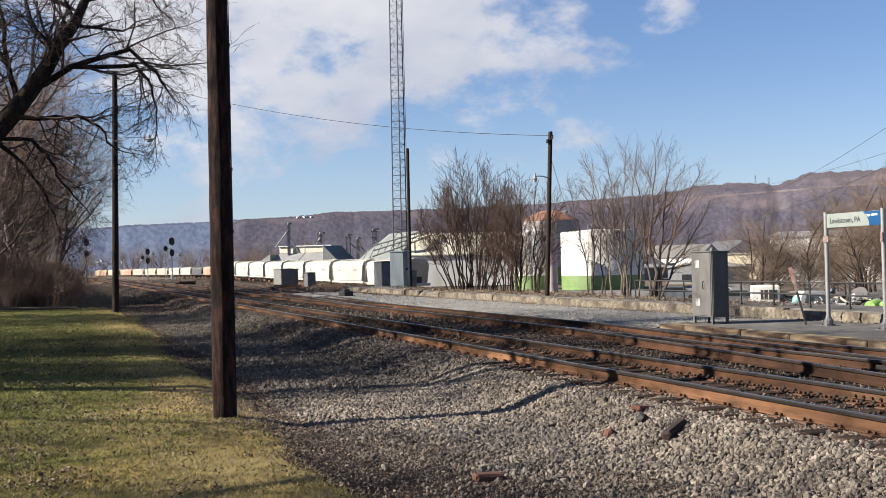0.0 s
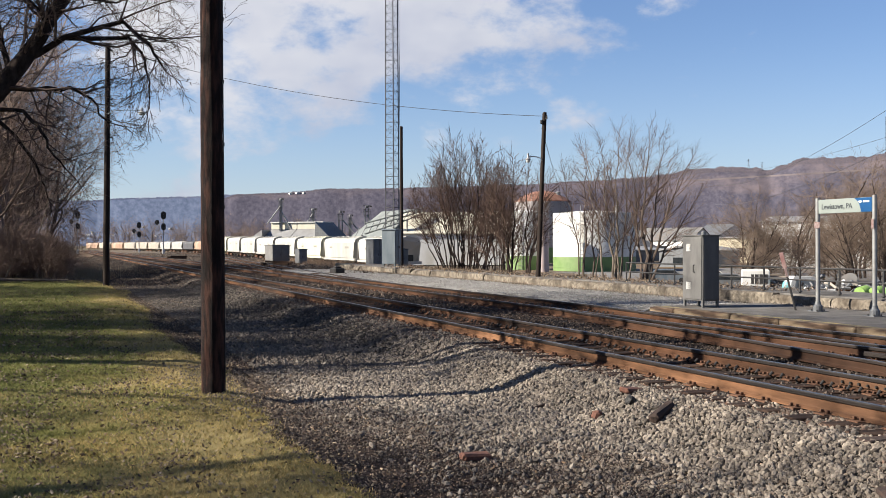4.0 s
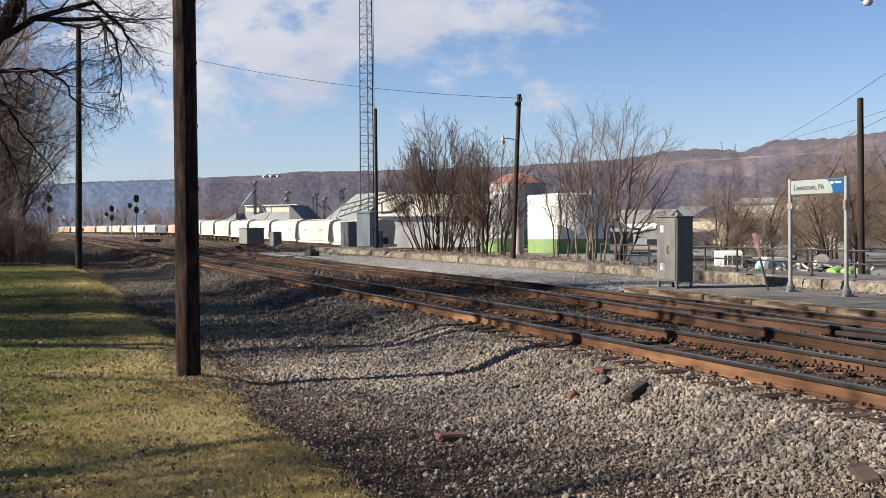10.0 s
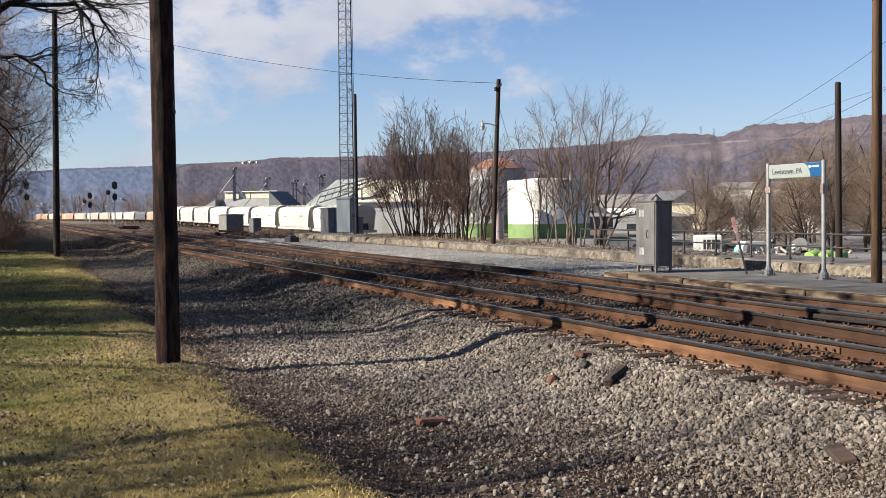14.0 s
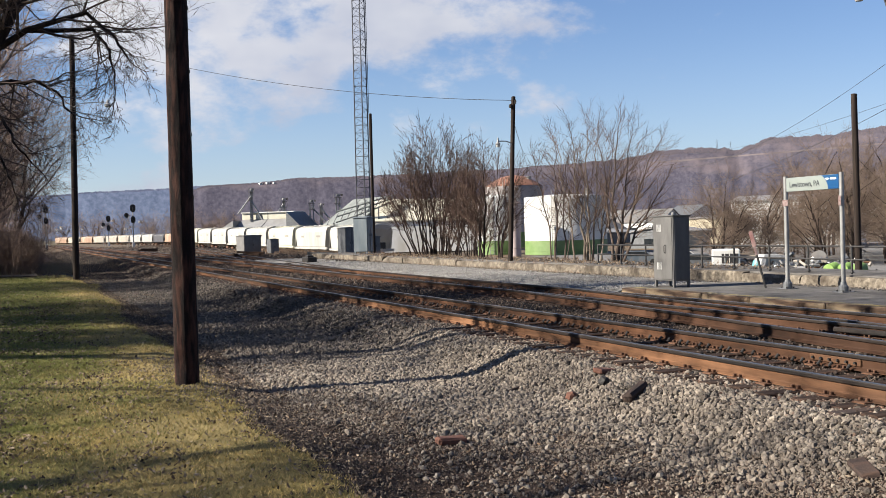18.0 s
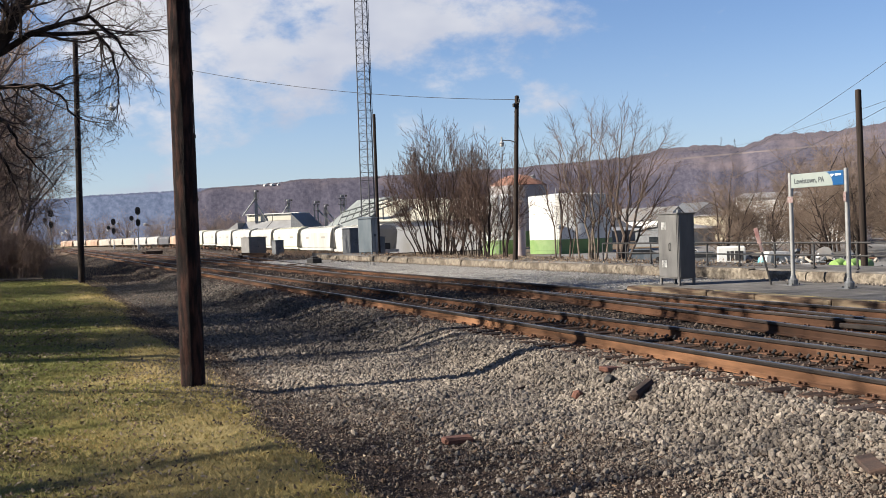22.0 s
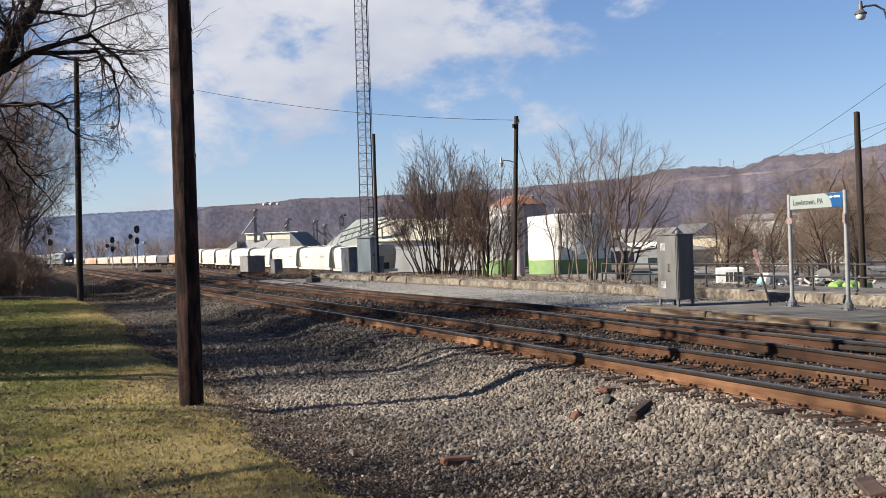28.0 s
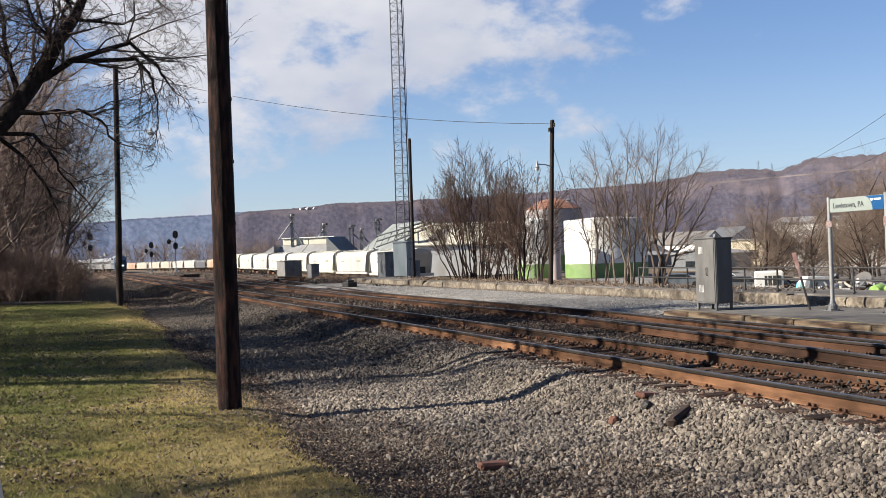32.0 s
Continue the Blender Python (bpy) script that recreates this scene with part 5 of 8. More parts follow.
def loco():
    t = thing("diesel_locomotive", (0, 0, 0), "silver passenger locomotive with blue nose and lit headlights", "locomotive")
    L = 20.7
    # monocoque body with a sloped nose at the front (towards -y)
    out = [(-1.5, 1.0), (-1.55, 2.6), (-1.45, 3.7), (-1.0, 4.25), (1.0, 4.25), (1.45, 3.7), (1.55, 2.6), (1.5, 1.0)]
    secs = [(-L / 2 + 0.0, 0.86, 0.62), (-L / 2 + 0.35, 0.96, 0.70), (-L / 2 + 1.7, 1.0, 0.98), (-L / 2 + 2.6, 1.0, 1.0)]
    def rings(secs):
        vs, fs = [], []
        n = len(out)
        for yy, sw_, sh in secs:
            vs += [(u * sw_, yy, 1.0 + (z - 1.0) * sh) for u, z in out]
        for k in range(len(secs) - 1):
            for i in range(n):
                j = (i + 1) % n
                fs.append((k * n + i, k * n + j, (k + 1) * n + j, (k + 1) * n + i))
        fs += [tuple(range(n))[::-1], tuple(range((len(secs) - 1) * n, len(secs) * n))]
        return vs, fs
    g = Geo(); g.add(*rings(secs)); g.ob("nose", M["loco_blue"], t)
    g = Geo(); g.add(*rings([(-L / 2 + 2.62, 1.0, 1.0), (L / 2 - 0.3, 1.0, 1.0)])); g.ob("body", M["loco_silver"], t)
    g = Geo(); g.box((0, -L / 2 + 0.10, 0.75), (2.7, 0.5, 0.7), bevel=0.08); g.ob("pilot", M["loco_dark"], t)
    for sx in (-0.62, 0.62):
        g = Geo(); g.box((sx, -L / 2 + 1.02, 3.32), (1.05, 0.06, 0.75), turn=Euler((radians(-32), 0, 0)).to_matrix()); g.ob("windscreen", M["window_dark"], t)
    for sx in (-1, 1):
        g = Geo(); g.box((sx * 1.535, -L / 2 + 3.2, 3.1), (0.06, 1.0, 0.7)); g.ob("side_window", M["window_dark"], t)
        g = Geo(); g.box((sx * 1.56, 1.0, 2.2), (0.02, L - 7, 0.55)); g.ob("stripe", M["loco_blue"], t)
        for k in range(5):
            g = Geo(); g.box((sx * 1.53, 0.5 + k * 1.6, 3.5), (0.06, 1.2, 0.55)); g.ob("grille", M["loco_dark"], t)
        g = Geo(); g.lathe([(0.16, 0.0), (0.16, 0.06)], (0, 0, 0), 10); o = g.ob("headlight", M["headlight"], t)
        o.matrix_basis = pose(sx * 0.45, -L / 2 - 0.03, 1.75, 90)
    g = Geo(); g.lathe([(0.2, 0.0), (0.2, 0.06)], (0, 0, 0), 10); o = g.ob("headlight", M["headlight"], t)
    o.matrix_basis = pose(0, -L / 2 + 1.62, 3.95, 90)
    g = Geo(); g.box((0, 4.0, 4.32), (1.6, 5.0, 0.22), bevel=0.05); g.ob("roof_fan", M["loco_dark"], t)
    g = Geo(); g.box((0, 0, 0.75), (2.2, 6.0, 0.7), bevel=0.1); g.ob("fuel_tank", M["loco_dark"], t)
    bogies(t, L)
    return t


def coach():
    t = thing("passenger_coach", (0, 0, 0), "fluted stainless steel passenger coach", "passenger car", "train coaches")
    L = 25.9
    out = [(-1.5, 0.95), (-1.58, 2.4), (-1.5, 3.3), (-1.1, 3.85), (0, 4.05), (1.1, 3.85), (1.5, 3.3), (1.58, 2.4), (1.5, 0.95)]
    g = Geo(); g.prism(out, -L / 2 + 0.25, L / 2 - 0.25); g.ob("body", M["coach_steel"], t)
    for sx in (-1, 1):
        for k in range(11):
            g = Geo(); g.box((sx * 1.56, -L / 2 + 3.0 + k * 2.0, 2.65), (0.05, 1.35, 0.62)); g.ob("window", M["window_dark"], t)
        for k in range(4):
            g = Geo(); g.box((sx * 1.555, 0, 1.15 + k * 0.22), (0.05, L - 1.2, 0.07)); g.ob("flute", M["coach_steel"], t)
        for sy in (-1, 1):
            g = Geo(); g.box((sx * 1.55, sy * (L / 2 - 1.2), 2.0), (0.06, 0.85, 2.0)); g.ob("door", M["loco_dark"], t)
    for sy in (-1, 1):
        g = Geo(); g.box((0, sy * (L / 2 - 0.1), 2.2), (1.0, 0.4, 2.4)); g.ob("diaphragm", M["loco_dark"], t)
    bogies(t, L)
    return t


train = [loco()]
train.append(coach())
for i in range(4):
    train.append(copy_thing(train[1], pose(0, 0, 0)))
TRAIN_FRONT = [(0.0, 660.0), (20.0, 428.0), (25.5, 362.0), (28.0, 333.0), (30.0, 310.0), (32.0, 286.0)]


def front_at(t):
    for (t0, s0), (t1, s1) in zip(TRAIN_FRONT, TRAIN_FRONT[1:]):
        if t <= t1:
            return s0 + (s1 - s0) * (t - t0) / (t1 - t0)
    return TRAIN_FRONT[-1][1]


def motions():
    gap = [10.4] + [10.4 + 10.6 + 13.2 + 26.4 * k for k in range(5)]
    for ob, back in zip(train, gap):
        rows = []
        for i in range(33):
            s = front_at(float(i)) + back
            a, b = Vector(main_line(X2, s - 7)), Vector(main_line(X2, s + 7))
            p = (a + b) / 2
            rows.append((float(i), pose(p.x, p.y, p.z, 0, 0, math.degrees(math.atan2(-(b.x - a.x), b.y - a.y)))))
        walk(ob, rows)


# ---- tanks and buildings beyond the ledge ----
M["tank_worn"] = surf("tank_worn", (0.40, 0.365, 0.36), (0.54, 0.50, 0.49), 0.7, 0.7, 0.0, 0.05, c3=(0.30, 0.25, 0.23), scale3=0.35, amount3=0.7, stretch=(1, 1, 0.3))


def storage_tank(at, r, h, green, roof_mat, rise, label, over=0.0, wall="white_paint"):
    t = thing("storage_tank", at, label, "storage tank")
    nb = 6
    for i in range(nb):
        z0, z1 = h * i / nb, h * (i + 1) / nb
        g = Geo(); g.lathe([(r + 0.012 * (i % 2), z0), (r + 0.012 * (i % 2), z1 - 0.03), (r - 0.02, z1 - 0.01)], (0, 0, 0), 40)
        g.ob("shell_course", M["green_paint"] if z1 <= green + 0.25 else M[wall], t, smooth=True)
    g = Geo(); g.lathe([(r + over, h), (r + over, h + 0.12), (r * 0.75, h + rise * 0.45), (r * 0.4, h + rise * 0.85), (0.3, h + rise)], (0, 0, 0), 40)
    g.ob("roof", roof_mat, t, smooth=True)
    g = Geo()
    for k in range(16):
        z = h * k / 16
        g.tube([(-0.3 - r * 0.7, -r * 0.715 - 0.25, z), (0.3 - r * 0.7, -r * 0.715 - 0.25, z)], 0.03, 4)
    for sx in (-0.3, 0.3):
        g.tube([(sx - r * 0.7, -r * 0.715 - 0.25, 0), (sx - r * 0.7, -r * 0.715 - 0.25, h + 1.1)], 0.04, 4)
    g.ob("ladder", M["galv"], t)
    g = Geo(); g.lathe([(0.35, 0), (0.35, 0.7), (0.5, 0.75), (0.5, 0.85), (0.1, 1.0)], (r * 0.35, -r * 0.5, h + rise * 0.4), 10); g.ob("vent", M["galv"], t)
    return t


storage_tank((71.5, 138.5, -3.2), 5.75, 8.9, 2.85, M["white_paint"], 0.5, "large white storage tank with a green painted base")
storage_tank((83.6, 182.0, -3.2), 5.2, 12.3, 4.0, M["orange_roof"], 2.1, "weathered tank with a rusty orange conical roof", wall="tank_worn")
storage_tank((64.4, 145.8, -3.2), 3.0, 9.2, 3.0, M["white_paint"], 0.5, "narrow white storage tank with a green base")

M["silo_pink"] = surf("silo_pink", (0.50, 0.40, 0.38), (0.62, 0.52, 0.50), 1.0, 0.7, 0.0, 0.05, c3=(0.42, 0.32, 0.28), scale3=0.6)
silo = thing("silo", (61.8, 134.5, -2.6), "slim faded pink metal silo beside the white tank", "silo")
for i in range(5):
    g = Geo(); g.lathe([(0.80 + 0.01 * (i % 2), 1.5 * i), (0.80 + 0.01 * (i % 2), 1.5 * i + 1.46), (0.77, 1.5 * i + 1.49)], (0, 0, 0), 20); g.ob("shell_course", M["silo_pink"], silo, smooth=True)
g = Geo(); g.lathe([(0.84, 7.5), (0.84, 7.58), (0.15, 8.0)], (0, 0, 0), 20); g.ob("roof", M["silo_pink"], silo, smooth=True)


def shed(at, w, d, h, rise, wall, roof, label, rz=0, windows=0, eave=0.3, cat="building"):
    b = thing("building", at, label, cat, rz=rz)
    g = Geo(); g.box((0, 0, h / 2), (w, d, h)); g.ob("wall", wall, b)
    for s in (-1, 1):
        g = Geo(); g.prism([(0, h + rise), (s * (w / 2 + eave), h - rise * eave / (w / 2)), (s * (w / 2 + eave), h - rise * eave / (w / 2) + 0.15), (0, h + rise + 0.15)], -d / 2 - eave, d / 2 + eave); g.ob("roof_slope", roof, b)
    for s in (-1, 1):
        g = Geo(); g.prism([(-w / 2, h), (w / 2, h), (0, h + rise)], s * d / 2 - 0.05, s * d / 2 + 0.05); g.ob("gable", wall, b)
    n = windows
    for k in range(n):
        u = -d / 2 + d * (k + 0.5) / n
        g = Geo(); g.box((-w / 2 - 0.03, u, h * 0.55), (0.1, d / n * 0.45, h * 0.3)); g.ob("window", M["window_dark"], b)
    for k in range(max(1, n // 2)):
        u = -w / 2 + w * (k + 0.5) / max(1, n // 2)
        g = Geo(); g.box((u, -d / 2 - 0.03, h * 0.55), (w / max(1, n // 2) * 0.4, 0.1, h * 0.3)); g.ob("window", M["window_dark"], b)
    return b


M["roof_cream"] = surf("roof_cream", (0.60, 0.57, 0.45), (0.70, 0.67, 0.55), 0.5, 0.7, 0.0, 0.05)
def mill():
    b = thing("grain_mill", (56.8, 268.0, -1.0), "long grain mill building with cream monitor roofs", "building", rz=-38)
    for k in (-1, 1):
        c = k * 3.55
        g = Geo(); g.box((c, 3.0, 3.1), (7.0, 6.0, 6.2)); bay = g.ob("bay_wall", M["roof_grey"], b)
        # lean-to roof facing the yard
        g = Geo(); g.prism([(0.0, 6.25), (0.0, 6.45), (-5.4, 3.85), (-5.4, 3.65)], c - 3.45, c + 3.45, "x"); g.ob("roof_slope", M["roof_grey"], b)
        g = Geo(); g.box((c, -5.2, 1.8), (6.8, 0.3, 3.7)); g.ob("front_wall", M["wall_cream"], b)
        g = Geo(); g.box((c, 2.6, 7.2), (6.9, 5.6, 1.55)); g.ob("monitor_wall", M["roof_cream"], b)
        g = Geo(); g.box((c, 2.6, 8.1), (7.15, 6.3, 0.22)); g.ob("monitor_roof", M["white_paint"], b)
    # right hip in dark slate, its shaded side put into the colour
    g = Geo(); g.prism([(7.1, 0.0), (11.6, 0.0), (11.6, 3.7), (7.1, 8.0)], -5.0, 6.0); g.ob("side_roof", M["cab_slate"], b)
    g = Geo(); g.prism([(-7.1, 0.0), (-10.5, 0.0), (-10.5, 4.2), (-7.1, 6.2)], -5.0, 5.0); g.ob("side_roof", M["roof_grey"], b)
    return b


mill()


def elevator_leg(at, h, label, spouts=(), head=1.0, twin=False):
    e = thing("grain_elevator_leg", at, label, "grain elevator", rz=-14)
    for sx in ((-0.42, 0.42) if twin else (-0.2, 0.2)):
        g = Geo(); g.box((sx, 0, h / 2), (0.36, 0.4, h)); g.ob("leg_casing", M["galv"], e)
    g = Geo(); g.box((0, 0, h + 0.35), (0.75 * head, 0.6, 0.7), bevel=0.2); g.ob("head_house", M["cab_slate"] if twin else M["galv"], e)
    g = Geo(); g.tube([(0.5 * head, -0.2, h + 0.4), (0.95 * head, -0.2, h + 0.4)], 0.22, 8); g.ob("drive_motor", M["steel_dark"], e)
    for z in (h - 0.25, h - 1.7):
        g = Geo(); g.box((0, 0, z), (1.6 * head, 1.3, 0.10)); cw = g.ob("catwalk", M["tower_steel"], e)
        for sy in (-0.63, 0.63):
            g = Geo(); g.tube([(-0.78 * head, sy, z), (-0.78 * head, sy, z + 0.9), (0.78 * head, sy, z + 0.9), (0.78 * head, sy, z)], 0.04, 4); g.ob("guard_rail", M["tower_steel"], cw)
    g = Geo()
    for i in range(int(h / 0.5)):
        g.box((0, -0.3, 0.4 + i * 0.5), (0.3, 0.04, 0.06))
    g.ob("ladder", M["steel_dark"], e)
    for dx, dz, z0 in spouts:
        g = Geo(); g.tube([(0, -0.1, z0), (dx, -0.6, z0 + dz)], 0.19, 8); g.ob("spout", M["galv"], e)
    return e


elevator_leg((53.1, 269.8, -1.0), 13.4, "tall pale grain elevator leg with a sloping spout", ((-3.3, -4.4, 12.2), (4.2, -7.5, 11.0)), 0.8)
elevator_leg((60.8, 268.2, -1.0), 10.9, "grain elevator leg with a dark head", ((-1.7, -2.4, 10.2),), 1.1)
elevator_leg((67.4, 266.6, -1.0), 10.3, "grain elevator leg with catwalks", ((3.4, -3.7, 9.2),), 1.1, True)
elevator_leg((70.2, 268.0, -1.0), 9.4, "second slender elevator leg behind the first", ((3.0, -4.0, 8.8),), 0.8)
elevator_leg((73.7, 264.9, -1.0), 11.6, "grain elevator leg with a wide head platform", ((2.6, -6.0, 10.0),), 1.3, True)
M["roof_green"] = surf("roof_green", (0.18, 0.20, 0.19), (0.27, 0.295, 0.28), 0.5, 0.7, 0.0, 0.05)
shed((59.9, 193.0, -1.6), 13.0, 18, 4.4, 4.9, M["roof_green"], M["roof_green"], "grain store with a steep grey-green roof", 4)
shed((63.5, 172.0, -1.8), 11, 18, 5.2, 3.4, M["white_paint"], M["roof_cream"], "long white warehouse with a pale roof behind the thicket", 68)
for dz in (0.0, 0.9, 1.7):
    g = Geo(); g.tube([(47.6, 172.5, 3.3 + dz), (53.2, 170.4, 5.2 + dz * 0.8), (57.5, 172.0, 6.6 + dz * 0.6)], 0.14, 6)
    tagged(g.ob("conveyor", M["roof_green"]), "long sloping grey-green conveyor tube", "conveyor", "conveyors")
tr2 = thing("conveyor_truss", (0, 0, 0), "grey steel truss carrying the conveyors", "truss")
for i in range(9):
    t = i / 8
    x, y, z = 46.0 + 8.5 * t, 173.0 - 3.0 * t, 2.7 + 3.0 * t
    g = Geo(); g.tube([(x, y, z - 0.1), (x + 0.9, y - 0.3, z + 1.7)], 0.06, 4); g.ob("brace", M["tower_steel"], tr2)
for t in (0.15, 0.55, 0.95):
    x, y, z = 46.0 + 8.5 * t, 173.0 - 3.0 * t, 2.7 + 3.0 * t
    g = Geo(); g.tube([(x, y, -1.7), (x, y, z)], 0.12, 6); g.ob("trestle_leg", M["tower_steel"], tr2)
# town and lot buildings
shed((120, 172, -3.0), 9, 14, 5.2, 0.3, M["wall_cream"], M["roof_grey"], "cream flat-roofed commercial building", -60, 4)
shed((104, 195, -3.0), 16, 20, 3.2, 0.8, M["hut_grey"], M["roof_grey"], "low grey warehouse with a pale roof", -58, 4)
shed((108, 134, -3.0), 12, 17, 7.6, 0.8, M["white_paint"], M["roof_grey"], "tall white warehouse behind bare trees", 40, 5)
shed((150, 118, -3.0), 12, 24, 5.6, 0.8, M["white_paint"], M["roof_grey"], "white industrial building behind bare trees", -46, 5)
shed((96, 150, -3.0), 8, 12, 3.4, 0.6, M["cab_slate"], M["roof_grey"], "slate-grey workshop with a pale roof", -58, 3)
rng = random.Random(21)
for i in range(26):
    a = radians(rng.uniform(24, 44))
    D = rng.uniform(230, 480)
    shed((D * math.sin(a), D * math.cos(a), -3.0 + (D - 200) * 0.012), rng.uniform(7, 14), rng.uniform(8, 18), rng.uniform(3, 6), rng.uniform(1, 3), M[rng.choice(("white_paint", "wall_cream", "roof_grey", "white_paint", "wall_brick"))], M[rng.choice(("roof_grey", "hut_grey", "hut_grey", "cab_slate"))], "house of the town at the foot of the hill", rng.uniform(0, 180), 3, cat="house")

# parking lot things
def at_lot(x, y):
    return (x, y, gz(x, y) - 0.02)
lot = thing("camper_shell", at_lot(52.2, 73.7), "white camper shell with a dark rear window on blocks", "camper shell", rz=-34)
g = Geo(); g.box((0, 0, 1.15), (2.15, 2.6, 1.35), bevel=0.08); g.ob("box", M["white_paint"], lot)
g = Geo(); g.box((0.28, -1.31, 1.12), (1.25, 0.05, 0.75)); g.ob("rear_window", M["black_paint"], lot)
for u in (-0.1, 0.25, 0.65):
    g = Geo(); g.box((u, -1.345, 1.12), (0.05, 0.03, 0.78)); g.ob("window_bar", M["white_paint"], lot)
for sx in (-0.8, 0.8):
    for sy in (-1.0, 1.0):
        g = Geo(); g.box((sx, sy, 0.24), (0.35, 0.35, 0.5)); g.ob("block", M["concrete"], lot)
def barrel(at, mat, label, tip=0):
    b = thing("drum", at, label, "drum")
    b.matrix_basis = pose(at[0], at[1], at[2] + (0.43 if tip > 60 else 0.0), 0, tip, 20)
    g = Geo(); g.lathe([(0.42, 0), (0.44, 0.03), (0.42, 0.3), (0.44, 0.33), (0.42, 0.6), (0.44, 0.9), (0.40, 0.92)], (0, 0, 0), 16); g.ob("shell", mat, b, smooth=True)
    g = Geo(); g.lathe([(0.39, 0.90), (0.39, 0.925)], (0, 0, 0), 16); g.ob("lid", mat, b)
M["teal"] = surf("teal", (0.10, 0.35, 0.40), (0.16, 0.45, 0.50), 3, 0.5, 0, 0.02)
M["lime"] = surf("lime", (0.24, 0.40, 0.10), (0.32, 0.50, 0.14), 3, 0.5, 0, 0.02)
def lot_at(pxdir, D):
    a = radians(pxdir)
    return (D * math.sin(a), D * math.cos(a), -2.36)
def flatbed():
    t = thing("flatbed_trailer", at_lot(54.0, 75.0), "low flatbed trailer stacked with tan boards", "trailer", rz=56)
    g = Geo(); g.box((0, 0, 0.62), (2.1, 4.8, 0.14), bevel=0.02); g.ob("bed", M["cab_slate"], t)
    r = random.Random(5)
    for i in range(14):
        g = Geo(); g.box((0, 0, 0), (r.uniform(.15, .4), r.uniform(1.6, 3.6), 0.09))
        o = g.ob("board", M[r.choice(("hopper_tan", "hopper_tan", "white_paint", "bark_pale"))], t)
        o.matrix_basis = pose(r.uniform(-.8, .8), r.uniform(-.5, .5), 0.76 + 0.05 * i * r.random(), r.uniform(-4, 4), r.uniform(-6, 6), r.uniform(-9, 9))
    for sx in (-1, 1):
        for yy in (-0.5, 0.5):
            g = Geo(); g.tube([(sx - .1, yy, .34), (sx + .1, yy, .34)], 0.33, 12); g.ob("wheel", M["steel_dark"], t)
flatbed()
barrel(at_lot(52.6, 70.4), M["teal"], "teal plastic drum in the lot", 24)
barrel(at_lot(52.2, 61.8), M["lime"], "lime-green plastic drum lying in the lot", 82)
barrel(at_lot(52.9, 61.2), M["lime"], "lime-green plastic drum lying on its side", 84)
barrel(at_lot(53.6, 60.7), M["green_paint"], "dull green drum lying beside the others", 86)
def cap():
    t = thing("truck_cap", at_lot(53.9, 70.3), "pale fibreglass truck cap leaning among the scrap", "truck cap", rz=-20)
    g = Geo(); g.prism([(-1.1, 0.1), (1.1, 0.1), (1.05, 0.9), (0.8, 1.35), (-0.75, 1.4), (-1.0, 0.95)], -0.9, 0.9); g.ob("shell", M["louver_pale"], t)
    g = Geo(); g.prism([(-0.75, 0.55), (0.75, 0.55), (0.62, 1.15), (-0.62, 1.15)], -0.93, -0.90); g.ob("window", M["cab_silver"], t)
cap()
def arch():
    t = thing("boat_hull_half", at_lot(55.6, 67.6), "grey upturned half hull standing among the scrap", "boat hull", rz=-50)
    g = Geo()
    n = 12
    pts = [(0.8 * math.cos(math.pi * i / n), 1.75 * math.sin(math.pi * i / n) ** 0.8) for i in range(n + 1)]
    g.prism(pts, -0.2, 0.25)
    o = g.ob("hull", M["hut_grey"], t)
    o.matrix_basis = pose(0, 0, 0.05, -18, 24, 0)
arch()
def junk(at, n, seed, label, wide=1.6):
    t = thing("scrap_heap", at, label, "scrap heap")
    r = random.Random(seed)
    for i in range(n):
        g = Geo()
        s = (r.uniform(.15, .8), r.uniform(.08, .4), r.uniform(.03, .22))
        g.box((0, 0, 0), s, bevel=0.03)
        o = g.ob("scrap_piece", M[r.choice(("white_paint", "galv", "hopper_tan", "steel_dark", "cab_slate", "cab_slate", "steel_rust", "steel_dark"))], t)
        o.matrix_basis = pose(r.uniform(-wide, wide), r.uniform(-wide, wide), 0.15 + abs(r.gauss(0, 0.45)), r.uniform(-50, 50), r.uniform(-50, 50), r.uniform(0, 180))
junk(at_lot(54.2, 68.9), 44, 1, "heap of pale scrap and panels in the lot")
junk(at_lot(53.8, 65.0), 56, 2, "heap of white and tan scrap in the lot", 1.3)
junk(at_lot(54.0, 66.9), 40, 3, "mixed scrap panels stacked in the lot")
junk(at_lot(55.0, 72.6), 36, 4, "low row of boards and scrap in the lot")
junk(at_lot(56.5, 64.6), 30, 6, "dark scrap metal beside the drums")
def parked_car(at, mat, label, rz):
    t = thing("parked_car", at, label, "car", rz=rz)
    g = Geo(); g.prism([(-2.2, .35), (2.2, .35), (2.25, .75), (1.3, .9), (.7, 1.4), (-1.1, 1.42), (-1.8, .95), (-2.25, .85)], -0.85, 0.85); g.ob("body", mat, t)
    g = Geo(); g.prism([(-1.5, .95), (1.1, .92), (.65, 1.33), (-1.0, 1.35)], -0.87, 0.87); g.ob("window", M["window_dark"], t)
    for sx in (-1.35, 1.35):
        for sy in (-.8, .8):
            g = Geo(); g.tube([(sx, sy - .1, .32), (sx, sy + .1, .32)], 0.32, 12); g.ob("wheel", M["steel_dark"], t)
parked_car(lot_at(34.0, 95), M["cab_slate"], "dark grey car parked in the lot", -30)
parked_car(lot_at(33.2, 104), M["white_paint"], "white car parked in the lot", -30)
parked_car(lot_at(31.0, 110), M["cab_silver"], "silver car parked in the lot", -30)


